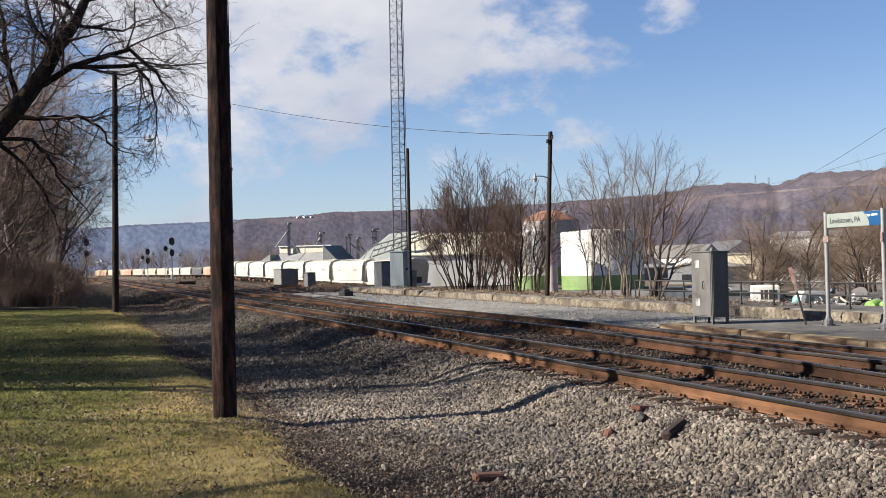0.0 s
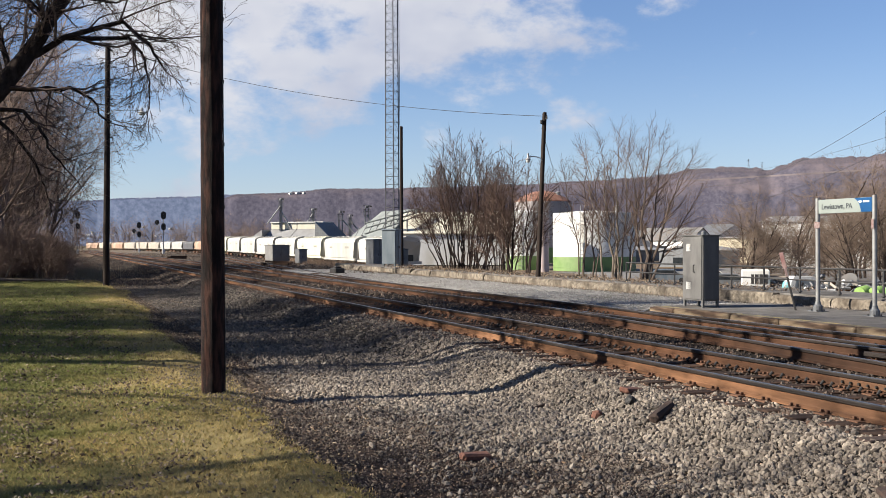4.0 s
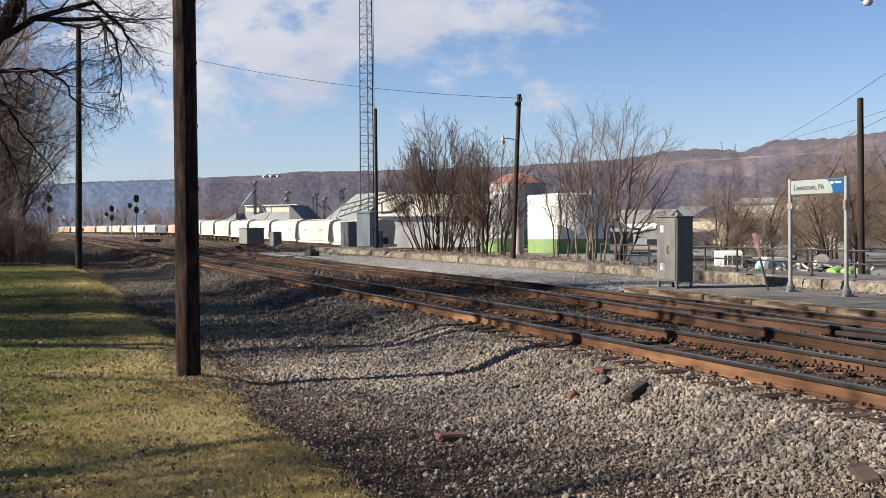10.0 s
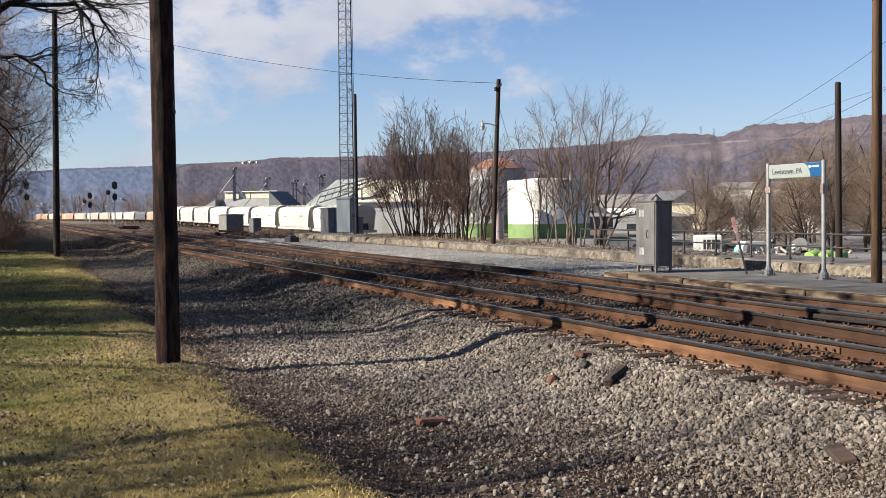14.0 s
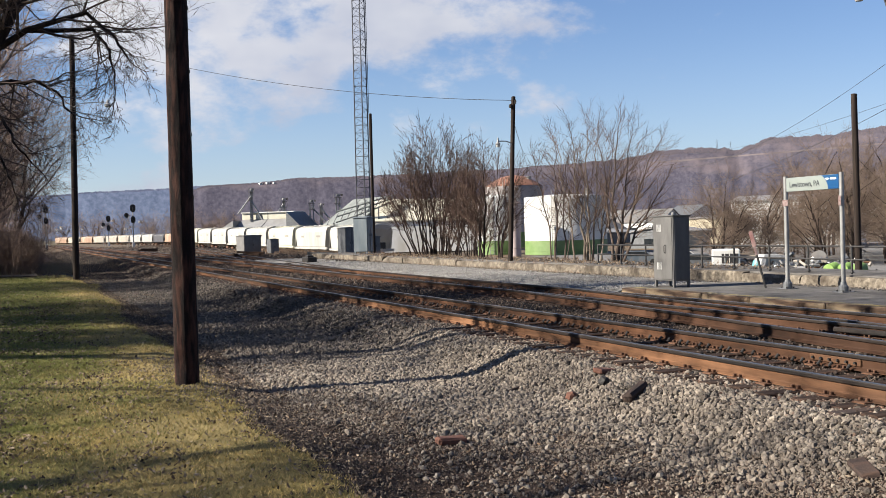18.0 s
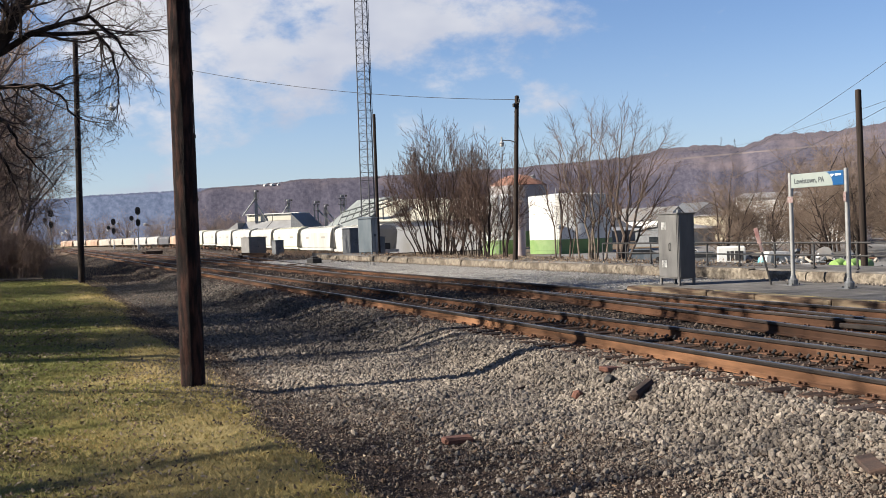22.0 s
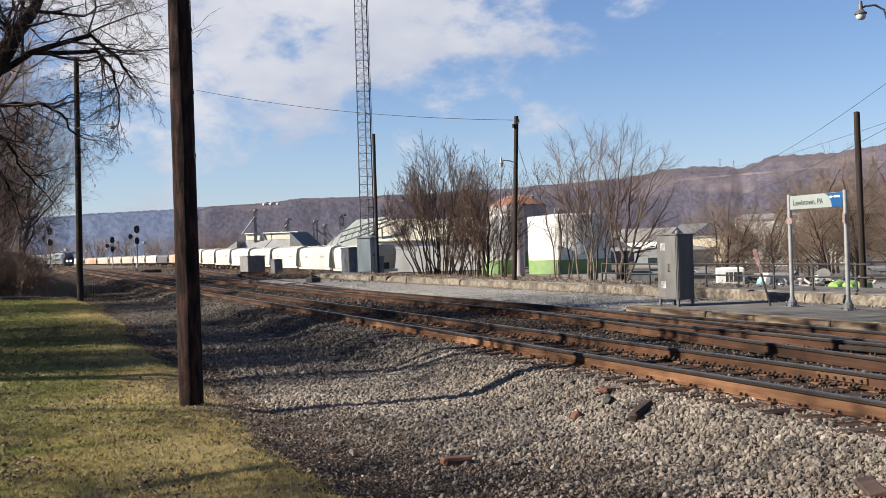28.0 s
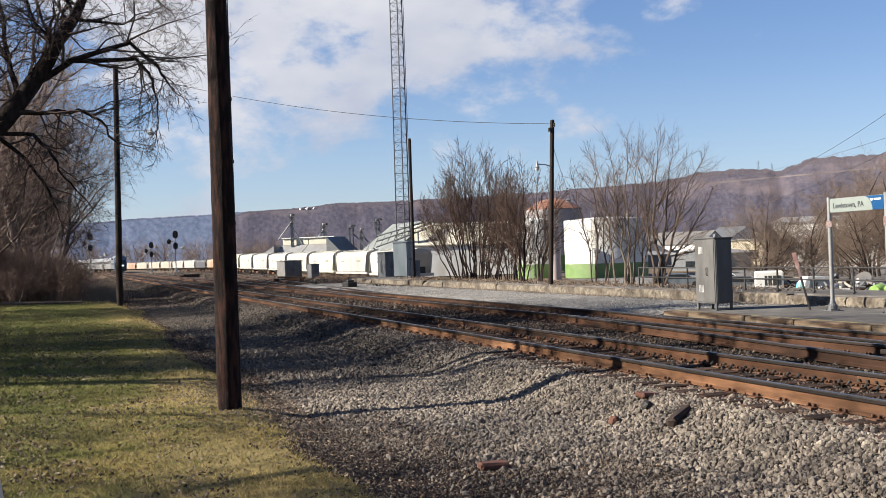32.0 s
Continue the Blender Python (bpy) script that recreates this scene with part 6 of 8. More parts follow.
# ---- trees: tapered limbs that fork into many fine twigs ----
def limb_points(rng, p, d, length, n, wobble, lift):
    pts = [p.copy()]
    d = d.normalized()
    step = length / n
    for i in range(n):
        d = (d + Vector((rng.gauss(0, wobble), rng.gauss(0, wobble), rng.gauss(0, wobble) + lift))).normalized()
        pts.append(pts[-1] + d * step)
    return pts, d


def grow(rng, out, p, d, length, r, level, opt):
    """out: list of (points, radii, level)."""
    last = level >= opt["levels"]
    n = 3 if last else (5 if level < 2 else 4)
    pts, dend = limb_points(rng, p, d, length, n, opt["wobble"], opt["lift"][min(level, len(opt["lift"]) - 1)])
    rend = r * (0.25 if last else 0.45)
    rad = [r + (rend - r) * i / n for i in range(n + 1)]
    out.append((pts, rad, level))
    if last:
        return
    k = opt["kids"][min(level, len(opt["kids"]) - 1)]
    for i in range(k):
        t = opt["start"] + (1 - opt["start"]) * (i + rng.uniform(0.1, 0.9)) / k
        f = t * n
        j = min(int(f), n - 1)
        q = pts[j].lerp(pts[j + 1], f - j)
        axis = (pts[j + 1] - pts[j]).normalized()
        side = axis.orthogonal().normalized()
        side = Matrix.Rotation(rng.uniform(0, 2 * math.pi), 3, axis) @ side
        ang = radians(rng.uniform(*opt["angle"]))
        nd = axis * math.cos(ang) + side * math.sin(ang) + Vector(opt.get("bias", (0, 0, 0)))
        rr = (r + (rend - r) * t) * opt["thin"] * rng.uniform(0.75, 1.1)
        ln = length * opt["short"] * rng.uniform(0.65, 1.15) * (1.15 - 0.45 * t)
        grow(rng, out, q, nd, ln, max(rr, opt["rmin"]), level + 1, opt)
    nd = dend + Vector((rng.gauss(0, .2), rng.gauss(0, .2), rng.gauss(0, .2)))
    grow(rng, out, pts[-1], nd, length * opt["short"] * 0.9, max(rend, opt["rmin"]), level + 1, opt)


def tree(name, label, category, starts, opt, seed, thick_mat, twig_mat, at=(0, 0, 0), split=1, group="", n_thick=7, single=False):
    rng = random.Random(seed)
    t = thing(name, at, label, category, group)
    out = []
    for p, d, ln, r in starts:
        grow(rng, out, Vector(p), Vector(d), ln, r, 0, opt)
    a, b = Geo(), Geo()
    for pts, rad, lev in out:
        if single:
            b.tube(pts, rad, 4 if lev == 0 else 3, cap=False)
        elif lev == 0 and len(starts) > 1:
            c = Geo()
            c.tube(pts, rad, n_thick, cap=False)
            c.ob("stem", thick_mat, t, smooth=True, fix=False)
        elif lev <= split:
            a.tube(pts, rad, n_thick if lev == 0 else 5, cap=False)
        else:
            b.tube(pts, rad, 3, cap=False)
    if single:
        bpy.data.objects.remove(t)
        return tagged(b.ob(name, twig_mat, fix=False), label, category, group)
    if a.v:
        a.ob("trunk", thick_mat, t, smooth=True, fix=False)
    b.ob("crown", twig_mat, t, fix=False)
    return t


# the large tree whose limbs reach over the lawn
def oak():
    t = thing("oak_tree", (0, 0, 0), "large bare oak with thick dark limbs over the lawn", "tree")
    rng = random.Random(11)
    opt = dict(levels=4, kids=(0, 4, 3, 3, 2), start=0.12, angle=(25, 70), thin=0.62, short=0.62, wobble=0.17, lift=(0, 0.02, 0.0, -0.03, -0.06), rmin=0.0055)
    twigs = Geo()

    def bough(k, pts, r0, r1, kids):
        g = Geo()
        fine = []
        for i in range(len(pts) - 1):
            for j in range(3):
                fine.append(Vector(pts[i]).lerp(Vector(pts[i + 1]), j / 3))
        fine.append(Vector(pts[-1]))
        fine = [p if 0 < i < len(fine) - 1 and i % 3 == 0 or i in (0, len(fine) - 1) else p + Vector((rng.gauss(0, .03), rng.gauss(0, .05), rng.gauss(0, .03))) for i, p in enumerate(fine)]
        n = len(fine) - 1
        rad = [r0 + (r1 - r0) * (i / n) ** 0.8 for i in range(n + 1)]
        g.tube(fine, rad, 9 if r0 > 0.15 else 6, cap=False)
        g.ob("trunk" if k == 0 else "limb", M["bark"], t, smooth=True, fix=False)
        out = []
        for i in range(kids):
            f = (0.15 + 0.85 * (i + rng.random()) / kids) * n
            j = min(int(f), n - 1)
            q = fine[j].lerp(fine[j + 1], f - j)
            ax = (fine[j + 1] - fine[j]).normalized()
            sd = Matrix.Rotation(rng.uniform(0, 6.28), 3, ax) @ ax.orthogonal().normalized()
            an = radians(rng.uniform(30, 75))
            grow(rng, out, q, ax * math.cos(an) + sd * math.sin(an), rng.uniform(1.0, 1.9) * (1.15 if r0 > 0.1 else 0.8) * (1.1 - 0.45 * f / n), min(rad[j] * 0.5, 0.045), 1, opt)
        grow(rng, out, fine[-1], fine[-1] - fine[-2], 0.8, rad[-1], 1, opt)
        for p, r, lev in out:
            twigs.tube(p, r, 4 if lev < 2 else 3, cap=False)

    bough(0, [(-6.3, 30.6, -0.7), (-5.7, 30.6, 1.3), (-4.3, 30.5, 3.2), (-2.35, 30.5, 4.45)], 0.5, 0.34, 0)
    bough(1, [(-2.35, 30.5, 4.45), (-0.7, 30.5, 6.45), (0.39, 30.5, 8.2), (1.2, 30.5, 10.1)], 0.33, 0.07, 18)
    bough(2, [(-0.7, 30.5, 6.45), (0.3, 30.2, 7.04), (1.76, 30.05, 7.52), (2.45, 30.05, 6.95), (2.75, 30.05, 6.4)], 0.11, 0.022, 13)
    bough(3, [(0.3, 30.5, 7.09), (1.96, 30.9, 7.26), (2.3, 31.1, 6.9), (2.45, 31.1, 6.32), (2.51, 31.1, 5.56)], 0.075, 0.016, 11)
    bough(4, [(-1.18, 30.5, 5.67), (-0.34, 30.8, 5.75), (0.44, 31.1, 5.88), (1, 31.4, 5.64), (1.39, 31.4, 5.06)], 0.085, 0.02, 11)
    bough(5, [(-1.66, 30.5, 5.2), (-0.71, 30.2, 5.11), (-0.35, 29.9, 4.72), (-0.12, 29.6, 4.14), (0.31, 29.6, 3.6)], 0.07, 0.018, 10)
    bough(6, [(-1.66, 30.5, 5.2), (-0.89, 30.65, 4.48), (-0.37, 30.8, 3.68), (-0.12, 30.95, 2.9)], 0.07, 0.018, 10)
    bough(7, [(0.39, 30.5, 8.2), (1.11, 30.75, 8.19), (1.65, 31, 8.2), (2.25, 31.25, 8.6)], 0.06, 0.016, 10)
    bough(8, [(-1.04, 30.5, 5.97), (-1.29, 30.6, 7.3), (-1.42, 30.7, 8.49), (-1.68, 30.8, 9.68)], 0.1, 0.025, 16)
    bough(9, [(-0.05, 30.5, 7.24), (-0.59, 30.3, 8.01), (-0.84, 30.1, 8.97)], 0.07, 0.02, 14)
    bough(10, [(0.67, 30.5, 8.86), (1.68, 30.25, 9.16), (2.2, 30, 9.1), (2.6, 29.75, 8.5)], 0.06, 0.015, 10)
    bough(12, [(-3.3, 30.5, 3.8), (-3.6, 29.6, 5.2), (-4.3, 28.6, 7.5), (-4.8, 28, 10)], 0.2, 0.05, 12)
    bough(13, [(-2.4, 30.5, 4.4), (-2.6, 31.3, 6), (-2.4, 32.2, 8.4), (-2, 32.8, 10.8)], 0.2, 0.05, 14)
    bough(14, [(-1.9, 30.5, 4.9), (-2.1, 30.1, 6.4), (-1.8, 29.7, 8.2), (-2.2, 29.3, 10.0)], 0.11, 0.03, 13)
    bough(15, [(-2.7, 30.5, 4.25), (-3.2, 31.2, 5.5), (-3.1, 32.0, 7.0), (-2.7, 32.6, 8.8)], 0.11, 0.03, 13)
    bough(16, [(0.39, 30.5, 8.2), (0.1, 30.8, 9.2), (0.5, 31.1, 10.2)], 0.06, 0.02, 9)
    twigs.ob("crown", M["twig_dark"], t, "many fine dark twigs", fix=False)


oak()

# woods beside the tracks; the nearer trees stand unseen, placed for their shadows
M["bark_grey"] = surf("bark_grey", (0.125, 0.098, 0.084), (0.265, 0.21, 0.182), 7.0, 0.95, bump=0.8, fine=40, stretch=(1, 1, 0.4), dist=0.03, spec=0.1)
M["twig_wood"] = surf("twig_wood", (0.26, 0.188, 0.152), (0.43, 0.320, 0.262), 0.8, 0.9, bump=0.0, spec=0.1)
M["twig_rust"] = surf("twig_rust", (0.24, 0.165, 0.130), (0.39, 0.285, 0.230), 0.8, 0.9, bump=0.0, spec=0.1)
WOOD = dict(levels=5, kids=(7, 5, 4, 3, 2), start=0.22, angle=(25, 62), thin=0.6, short=0.62, wobble=0.13, lift=(0.05, 0.06, 0.03, 0.01, -0.02), rmin=0.008)
wood_protos = []
for k in range(3):
    wood_protos.append(tree("bare_tree", "bare grey-brown deciduous tree at the edge of the woods", "tree", [((0, 0, -0.3), (0.10 * (k - 1), -0.08, 1), 8.5 + k, 0.22)], WOOD, 40 + k, M["bark_grey"], M["twig_wood"], group="woods", split=1))
spots = [(-3.0, 82), (-0.5, 98), (-2.6, 112), (-3.0, 128), (-7.5, 60), (-11, 76), (-4.0, 145), (-11.5, 52), (-13, 62), (-3.4, 165), (-13.0, 8.8), (-10.5, 24.0), (-5.0, 90), (-5.0, 79), (-7.5, 83), (-6.5, 74), (-5.8, 33.8), (-7.5, 26.0), (-8.2, 22.6), (-10, 38.5), (-13, 44), (-15.5, 36), (-9.5, 33.8), (-5.0, 72.5), (-4.4, 95), (-3.2, 116), (-9, 70), (-15, 80), (-7, 104), (-2.6, 142), (-12, 96), (-3.0, 185), (-3.0, 205), (-7.0, 130)]
rng = random.Random(77)
spots += [(rng.uniform(-25, -9.5), 31 + i * 1.6 + rng.uniform(-1, 1)) for i in range(9)] + [(rng.uniform(-16, -9), 49 + i * 3.4) for i in range(6)]
# small trees, mostly unseen left of the view, added to shade the lawn
low = [(-6.5 - 0.8 * (i % 3), 23.8 + 1.9 * i) for i in range(5)] + [(-7.3 - 0.9 * (i % 2), 25.0 + 1.9 * i) for i in range(4)] + [(-8.0, 17.4), (-9.6, 19.0), (-8.5, 66.0), (-5.2, 67.5)]
spots += low + [(-17.0, 10.4)]
spots += [(-2.2 - 0.6 * i, 86 + (i * 7) % 17) for i in range(11)]
rng = random.Random(3)
# tall trees out of view, added for their shade on the tracks
tall = [(-13.0, 31.0), (-12.0, 36.0)]
for i, (x, y) in enumerate(spots + tall):
    s = rng.uniform(0.8, 1.15) * (0.80 if y == 8.8 else 1.1 if y == 24.0 else 1.3 if (x, y) in tall else (0.5 if y < 20 else 0.62 if y < 33 else 0.72) if (x, y) in low else 0.75 if y < 44 and x > -8.5 else 1.25 if i >= 50 + len(low) else 1)
    m = pose(x, y, gz(x, y), 0, rng.uniform(-3, 5), rng.uniform(0, 360)) @ Matrix.Scale(s, 4)
    o = copy_thing(wood_protos[i % 3], m)
    o.scale = (s, s, s)
for i, p in enumerate(wood_protos):
    p.matrix_basis = pose(-2.2 - 2 * i, 76 + 9 * i, -0.4, 0, 2, 30 * i)

# thicket of brush along the woods' edge
SHRUB = dict(levels=3, kids=(5, 4, 3), start=0.2, angle=(18, 48), thin=0.6, short=0.58, wobble=0.15, lift=(0.05, 0.03, 0.0, -0.03), rmin=0.006)
def shrub(name, label, seed, stems, height, spread_, r, opt, thick, twig, at=(0, 0, 0), category="shrub", split=0, group="", foot=0.45, lean=0.45, single=False):
    rng = random.Random(seed)
    st = []
    for i in range(stems):
        a = rng.uniform(0, 2 * math.pi)
        q = rng.uniform(0.1, 1) * spread_
        st.append(((q * foot * math.cos(a), q * foot * math.sin(a), -0.15), (lean * q / max(spread_, .1) * math.cos(a), lean * q / max(spread_, .1) * math.sin(a), 1), height * rng.uniform(0.45, 0.62), r * rng.uniform(0.6, 1.1)))
    return tree(name, label, category, st, opt, seed, thick, twig, at, split, group, n_thick=6, single=single)


brush_protos = [shrub("brush", "tangled brown leafless brush at the edge of the woods", 60 + k, 18, 3.2, 1.6, 0.016, dict(SHRUB, kids=(7, 5, 4), angle=(24, 60)), M["twig_rust"], M["twig_rust"], group="brush", single=True) for k in range(2)]
rng = random.Random(8)
for i in range(90):
    y = 71 + i * 1.2 + rng.uniform(-1, 1)
    x = 0.4 + rng.uniform(-5.0, 1.0 if y < 92 else -0.4) + min((y - 70) * 0.012, 0.8)
    if i < 34:
        x = rng.uniform(-9.5, 1.0)
        y = 70 + rng.uniform(0, 9)
    s = rng.uniform(0.55, 1.15) * (0.8 if x > 0 else 1.15)
    o = copy_thing(brush_protos[i % 2], pose(x, y, gz(x, y), 0, 0, rng.uniform(0, 360)))
    o.scale = (s, s, s)
for i in range(34):
    x, y = -0.8 - 8.6 * i / 33 + rng.uniform(-0.5, 0.5), 74 + rng.uniform(0, 9)
    s = (1.0 + 0.17 * max(-1.5 - x, 0)) * rng.uniform(0.75, 1.1)
    o = copy_thing(brush_protos[i % 2], pose(x, y, gz(x, y), 0, 0, rng.uniform(0, 360)))
    o.scale = (s, s, s)
for i, p in enumerate(brush_protos):
    p.matrix_basis = pose(-1.0 - i * 2, 72.5, -0.4)
M["straw"] = surf("straw", (0.30, 0.22, 0.13), (0.46, 0.35, 0.22), 2, 0.9, 0, 0)
g = Geo()
for i in range(1500):
    x, y = rng.gauss(2.3, 0.8), rng.uniform(74, 90)
    if i % 3 == 0:
        x, y = rng.uniform(-8, 2.5), rng.uniform(69, 75)
    z = gz(x, y)
    h = rng.uniform(0.3, 0.9)
    dx, dy = rng.gauss(0, .25), rng.gauss(0, .25)
    g.add([(x - .012, y, z), (x + .012, y, z), (x + dx, y + dy, z + h)], [(0, 1, 2)])
tagged(g.ob("tall_dry_grass", M["straw"], fix=False), "pale dry grass at the foot of the brush", "grass", kind="stuff")
# dry weeds between the hut and the yard tracks, and along the ledge
M["weed_dry"] = island_surf("weed_dry", [(0.20, 0.12, 0.075), (0.34, 0.23, 0.15), (0.27, 0.165, 0.105), (0.42, 0.31, 0.20)], 0.9, 0.0)
g = Geo()
for i in range(9000):
    if i % 3:
        y = rng.uniform(80, 128)
        x = 23.2 + (y - 80) * 0.03 + rng.gauss(0, 1.3)
    else:
        y = rng.uniform(28, 72)
        x = 18.5 + rng.gauss(0.0, 0.10) if i % 2 else rng.uniform(19.6, 22.6)
    z = gz(x, y) if i % 3 else (-0.08 if x < 18.6 else 0.24)
    h = rng.uniform(0.15, 0.6) * (0.75 if i % 3 else 0.3)
    a, dx, dy = rng.uniform(0, 3.14), rng.gauss(0, .12), rng.gauss(0, .12)
    c, s = math.cos(a) * 0.014, math.sin(a) * 0.014
    g.add([(x - c, y - s, z), (x + c, y + s, z), (x + dx, y + dy, z + h)], [(0, 1, 2)])
tagged(g.ob("dry_weeds", M["weed_dry"], fix=False), "brown dry weeds beside the yard track and the ledge", "weeds", kind="stuff")
# fallen logs along the end of the lawn
for k, (p, q, r) in enumerate((((-7, 68.6, -0.35), (0.8, 68.0, -0.38), 0.10), ((-9, 70.0, -0.3), (-4.5, 69.2, -0.2), 0.13))):
    g = Geo(); g.tube([p, Vector(p).lerp(Vector(q), 0.5) + Vector((0, 0.1, 0.05)), q], [r, r * 0.9, r * 0.6], 8)
    tagged(g.ob("fallen_log", M["bark_pale"], smooth=True), "bleached fallen log at the edge of the lawn", "log")
# leaning broken sapling and a snag
g = Geo(); g.tube([(-1.6, 74, -0.3), (-0.9, 74, 2.2), (-0.1, 74, 4.9)], [0.06, 0.05, 0.03], 6)
tagged(g.ob("leaning_sapling", M["bark_pale"], smooth=True), "pale leaning dead sapling in the thicket", "tree")

g = Geo(); g.box((0, 0, 0.5), (0.07, 0.05, 1.1), bevel=0.01)
stake_pale = tagged(g.ob("wooden_stake", M["bark_pale"]), "short pale leaning stake at the foot of the brush", "stake")
stake_pale.matrix_basis = pose(-2.7, 68.4, -0.45, 0, 22, 10)

# ---- shrubs and small trees on the ledge ----
BUSH = dict(levels=3, kids=(0, 4, 3, 2), start=0.18, angle=(20, 48), thin=0.62, short=0.60, wobble=0.075, lift=(0.0, 0.06, 0.05, 0.03), rmin=0.0085)


def stemmed(name, label, at, stems, seed, thick, twig, opt=BUSH, kids=9, reach=0.30, low=0.25, category="shrub"):
    """Stems that bend from a foot to a tip, (u, v) to (u, v, z), u across the view from the lawn; branches fork off all along."""
    rng = random.Random(seed)
    t = thing(name, at, label, category)
    away = Vector((at[0], at[1], 0)).normalized()
    across = Vector((away.y, -away.x, 0))
    twigs = Geo()
    for foot, tip, r in stems:
        a = across * foot[0] + away * foot[1] + Vector((0, 0, -0.15))
        b = across * tip[0] + away * tip[1] + Vector((0, 0, tip[2]))
        c = a.lerp(b, 0.34)
        c.z = tip[2] * rng.uniform(0.42, 0.56)
        n, L = 9, (b - a).length
        pts = []
        for i in range(n + 1):
            k = i / n
            p = a * (1 - k) ** 2 + c * (2 * k * (1 - k)) + b * k * k
            q = 0.012 * L * (0 if i == 0 else 1)
            pts.append(p + Vector((rng.gauss(0, q), rng.gauss(0, q), 0)))
        rad = [r + (0.011 - r) * (i / n) ** 0.75 for i in range(n + 1)]
        g = Geo(); g.tube(pts, rad, 6, cap=False)
        g.ob("stem", thick, t, smooth=True, fix=False)
        out = []
        for i in range(kids):
            k = low + (1 - low) * (i + rng.random()) / kids
            f = min(k * n, n - 0.01)
            j = int(f)
            p = pts[j].lerp(pts[j + 1], f - j)
            ax = (pts[j + 1] - pts[j]).normalized()
            side = Matrix.Rotation(rng.uniform(0, 6.28), 3, ax) @ ax.orthogonal().normalized()
            flat = Vector((p.x, p.y, 0))
            side = (side + (flat.normalized() * 0.5 if flat.length > 0.05 else Vector()) + Vector((0, 0, 0.15))).normalized()
            an = radians(rng.uniform(28, 58))
            grow(rng, out, p, ax * math.cos(an) + side * math.sin(an), L * reach * rng.uniform(0.6, 1.15) * (1.2 - 0.6 * k), rad[j] * 0.55, 1, opt)
        grow(rng, out, pts[-1], pts[-1] - pts[-2], L * reach * 0.5, 0.010, 1, opt)
        for p, rr, lev in out:
            twigs.tube(p, rr, 4 if lev == 1 else 3, cap=False)
    twigs.ob("crown", twig, t, fix=False)
    return t


def dome(seed, count, foot, wide, high, r):
    """Stems whose tips lie on a dome."""
    rng = random.Random(seed)
    out = []
    for i in range(count):
        a = 2.4 * i + rng.uniform(-.3, .3)
        q = ((i + 0.5) / count) ** 0.5
        z = high * (0.42 + 0.58 * math.cos(q * 1.45)) * rng.uniform(0.84, 1.0)
        w = wide * math.sin(q * 1.5) * rng.uniform(0.8, 1.0)
        out.append(((foot * q * math.cos(a), foot * q * math.sin(a)), (w * math.cos(a), w * math.sin(a) * 0.8, z), r * rng.uniform(0.65, 1.1)))
    return out


M["twig_shrub"] = surf("twig_shrub", (0.115, 0.074, 0.058), (0.215, 0.145, 0.114), 0.8, 0.9, bump=0.0, spec=0.1)
stemmed("shrub", "large dense bare multi-stemmed shrub on the raised ledge", (21.95, 58.4, 0.05), dome(71, 40, 1.35, 3.15, 7.05, 0.054), 71, M["bark"], M["twig_shrub"], dict(BUSH, kids=(0, 4, 4, 3), angle=(22, 50)), kids=13, reach=0.27, low=0.38)
stemmed("shrub", "lower bare shrub merging with its large neighbour", (22.3, 54.0, -0.1), dome(75, 18, 0.9, 1.6, 4.9, 0.045), 75, M["bark"], M["twig_shrub"], kids=11, reach=0.28)
stemmed("shrub", "open bare shrub with forked trunks beside the leaning pole", (20.35, 46.9, 0.05), [((-0.35, 0), (-1.05, 0.1, 4.6), 0.075), ((-0.3, 0.1), (-0.25, -0.3, 4.9), 0.07), ((0.3, 0), (0.35, 0.3, 4.5), 0.07), ((0.35, 0), (1.25, 0.1, 4.1), 0.075), ((0.4, -0.1), (1.0, -0.6, 3.0), 0.045), ((-0.3, -0.1), (-0.9, 0.5, 3.2), 0.05)], 72, M["bark"], M["twig_shrub"], kids=22, reach=0.31)
SAP = dict(BUSH, angle=(24, 56), wobble=0.085, short=0.70, start=0.08, rmin=0.0055)
M["twig_pale"] = surf("twig_pale", (0.14, 0.095, 0.075), (0.26, 0.185, 0.145), 0.8, 0.9, bump=0.0, spec=0.1)
M["bark_sapling"] = surf("bark_sapling", (0.095, 0.072, 0.060), (0.19, 0.148, 0.122), 7.0, 0.95, bump=0.6, fine=40, stretch=(1, 1, 0.4), spec=0.1)
stemmed("sapling_clump", "clump of pale bare slender saplings behind the ledge", (20.9, 38.5, 0.0), [((-0.45, 0.2), (-1.2, 0.3, 4.9), 0.05), ((-0.15, 0), (-0.6, -0.2, 5.3), 0.06), ((0.0, 0.1), (0.0, 0.3, 5.4), 0.06), ((0.12, 0), (0.45, -0.2, 5.0), 0.055), ((0.22, 0.1), (-1.0, -0.5, 3.6), 0.045), ((0.3, 0), (1.0, 0.2, 4.5), 0.05), ((0.05, -0.1), (-0.3, -0.4, 4.2), 0.045), ((0.35, -0.1), (1.3, -0.4, 3.6), 0.04)], 73, M["bark_pale"], M["twig_pale"], SAP, 11, 0.26, 0.3, "tree")
stemmed("sapling_clump", "bare forked tree leaning over the railing", (21.2, 37.0, 0.0), [((0.0, 0), (0.15, 0.1, 5.4), 0.085), ((0.08, 0), (0.75, 0.3, 5.0), 0.075), ((0.12, 0.05), (1.5, -0.2, 4.5), 0.075), ((0.15, 0), (2.0, 0.2, 3.3), 0.06), ((-0.1, 0), (-0.5, 0.4, 5.0), 0.06)], 74, M["bark_sapling"], M["twig_pale"], SAP, 13, 0.27, 0.3, "tree")
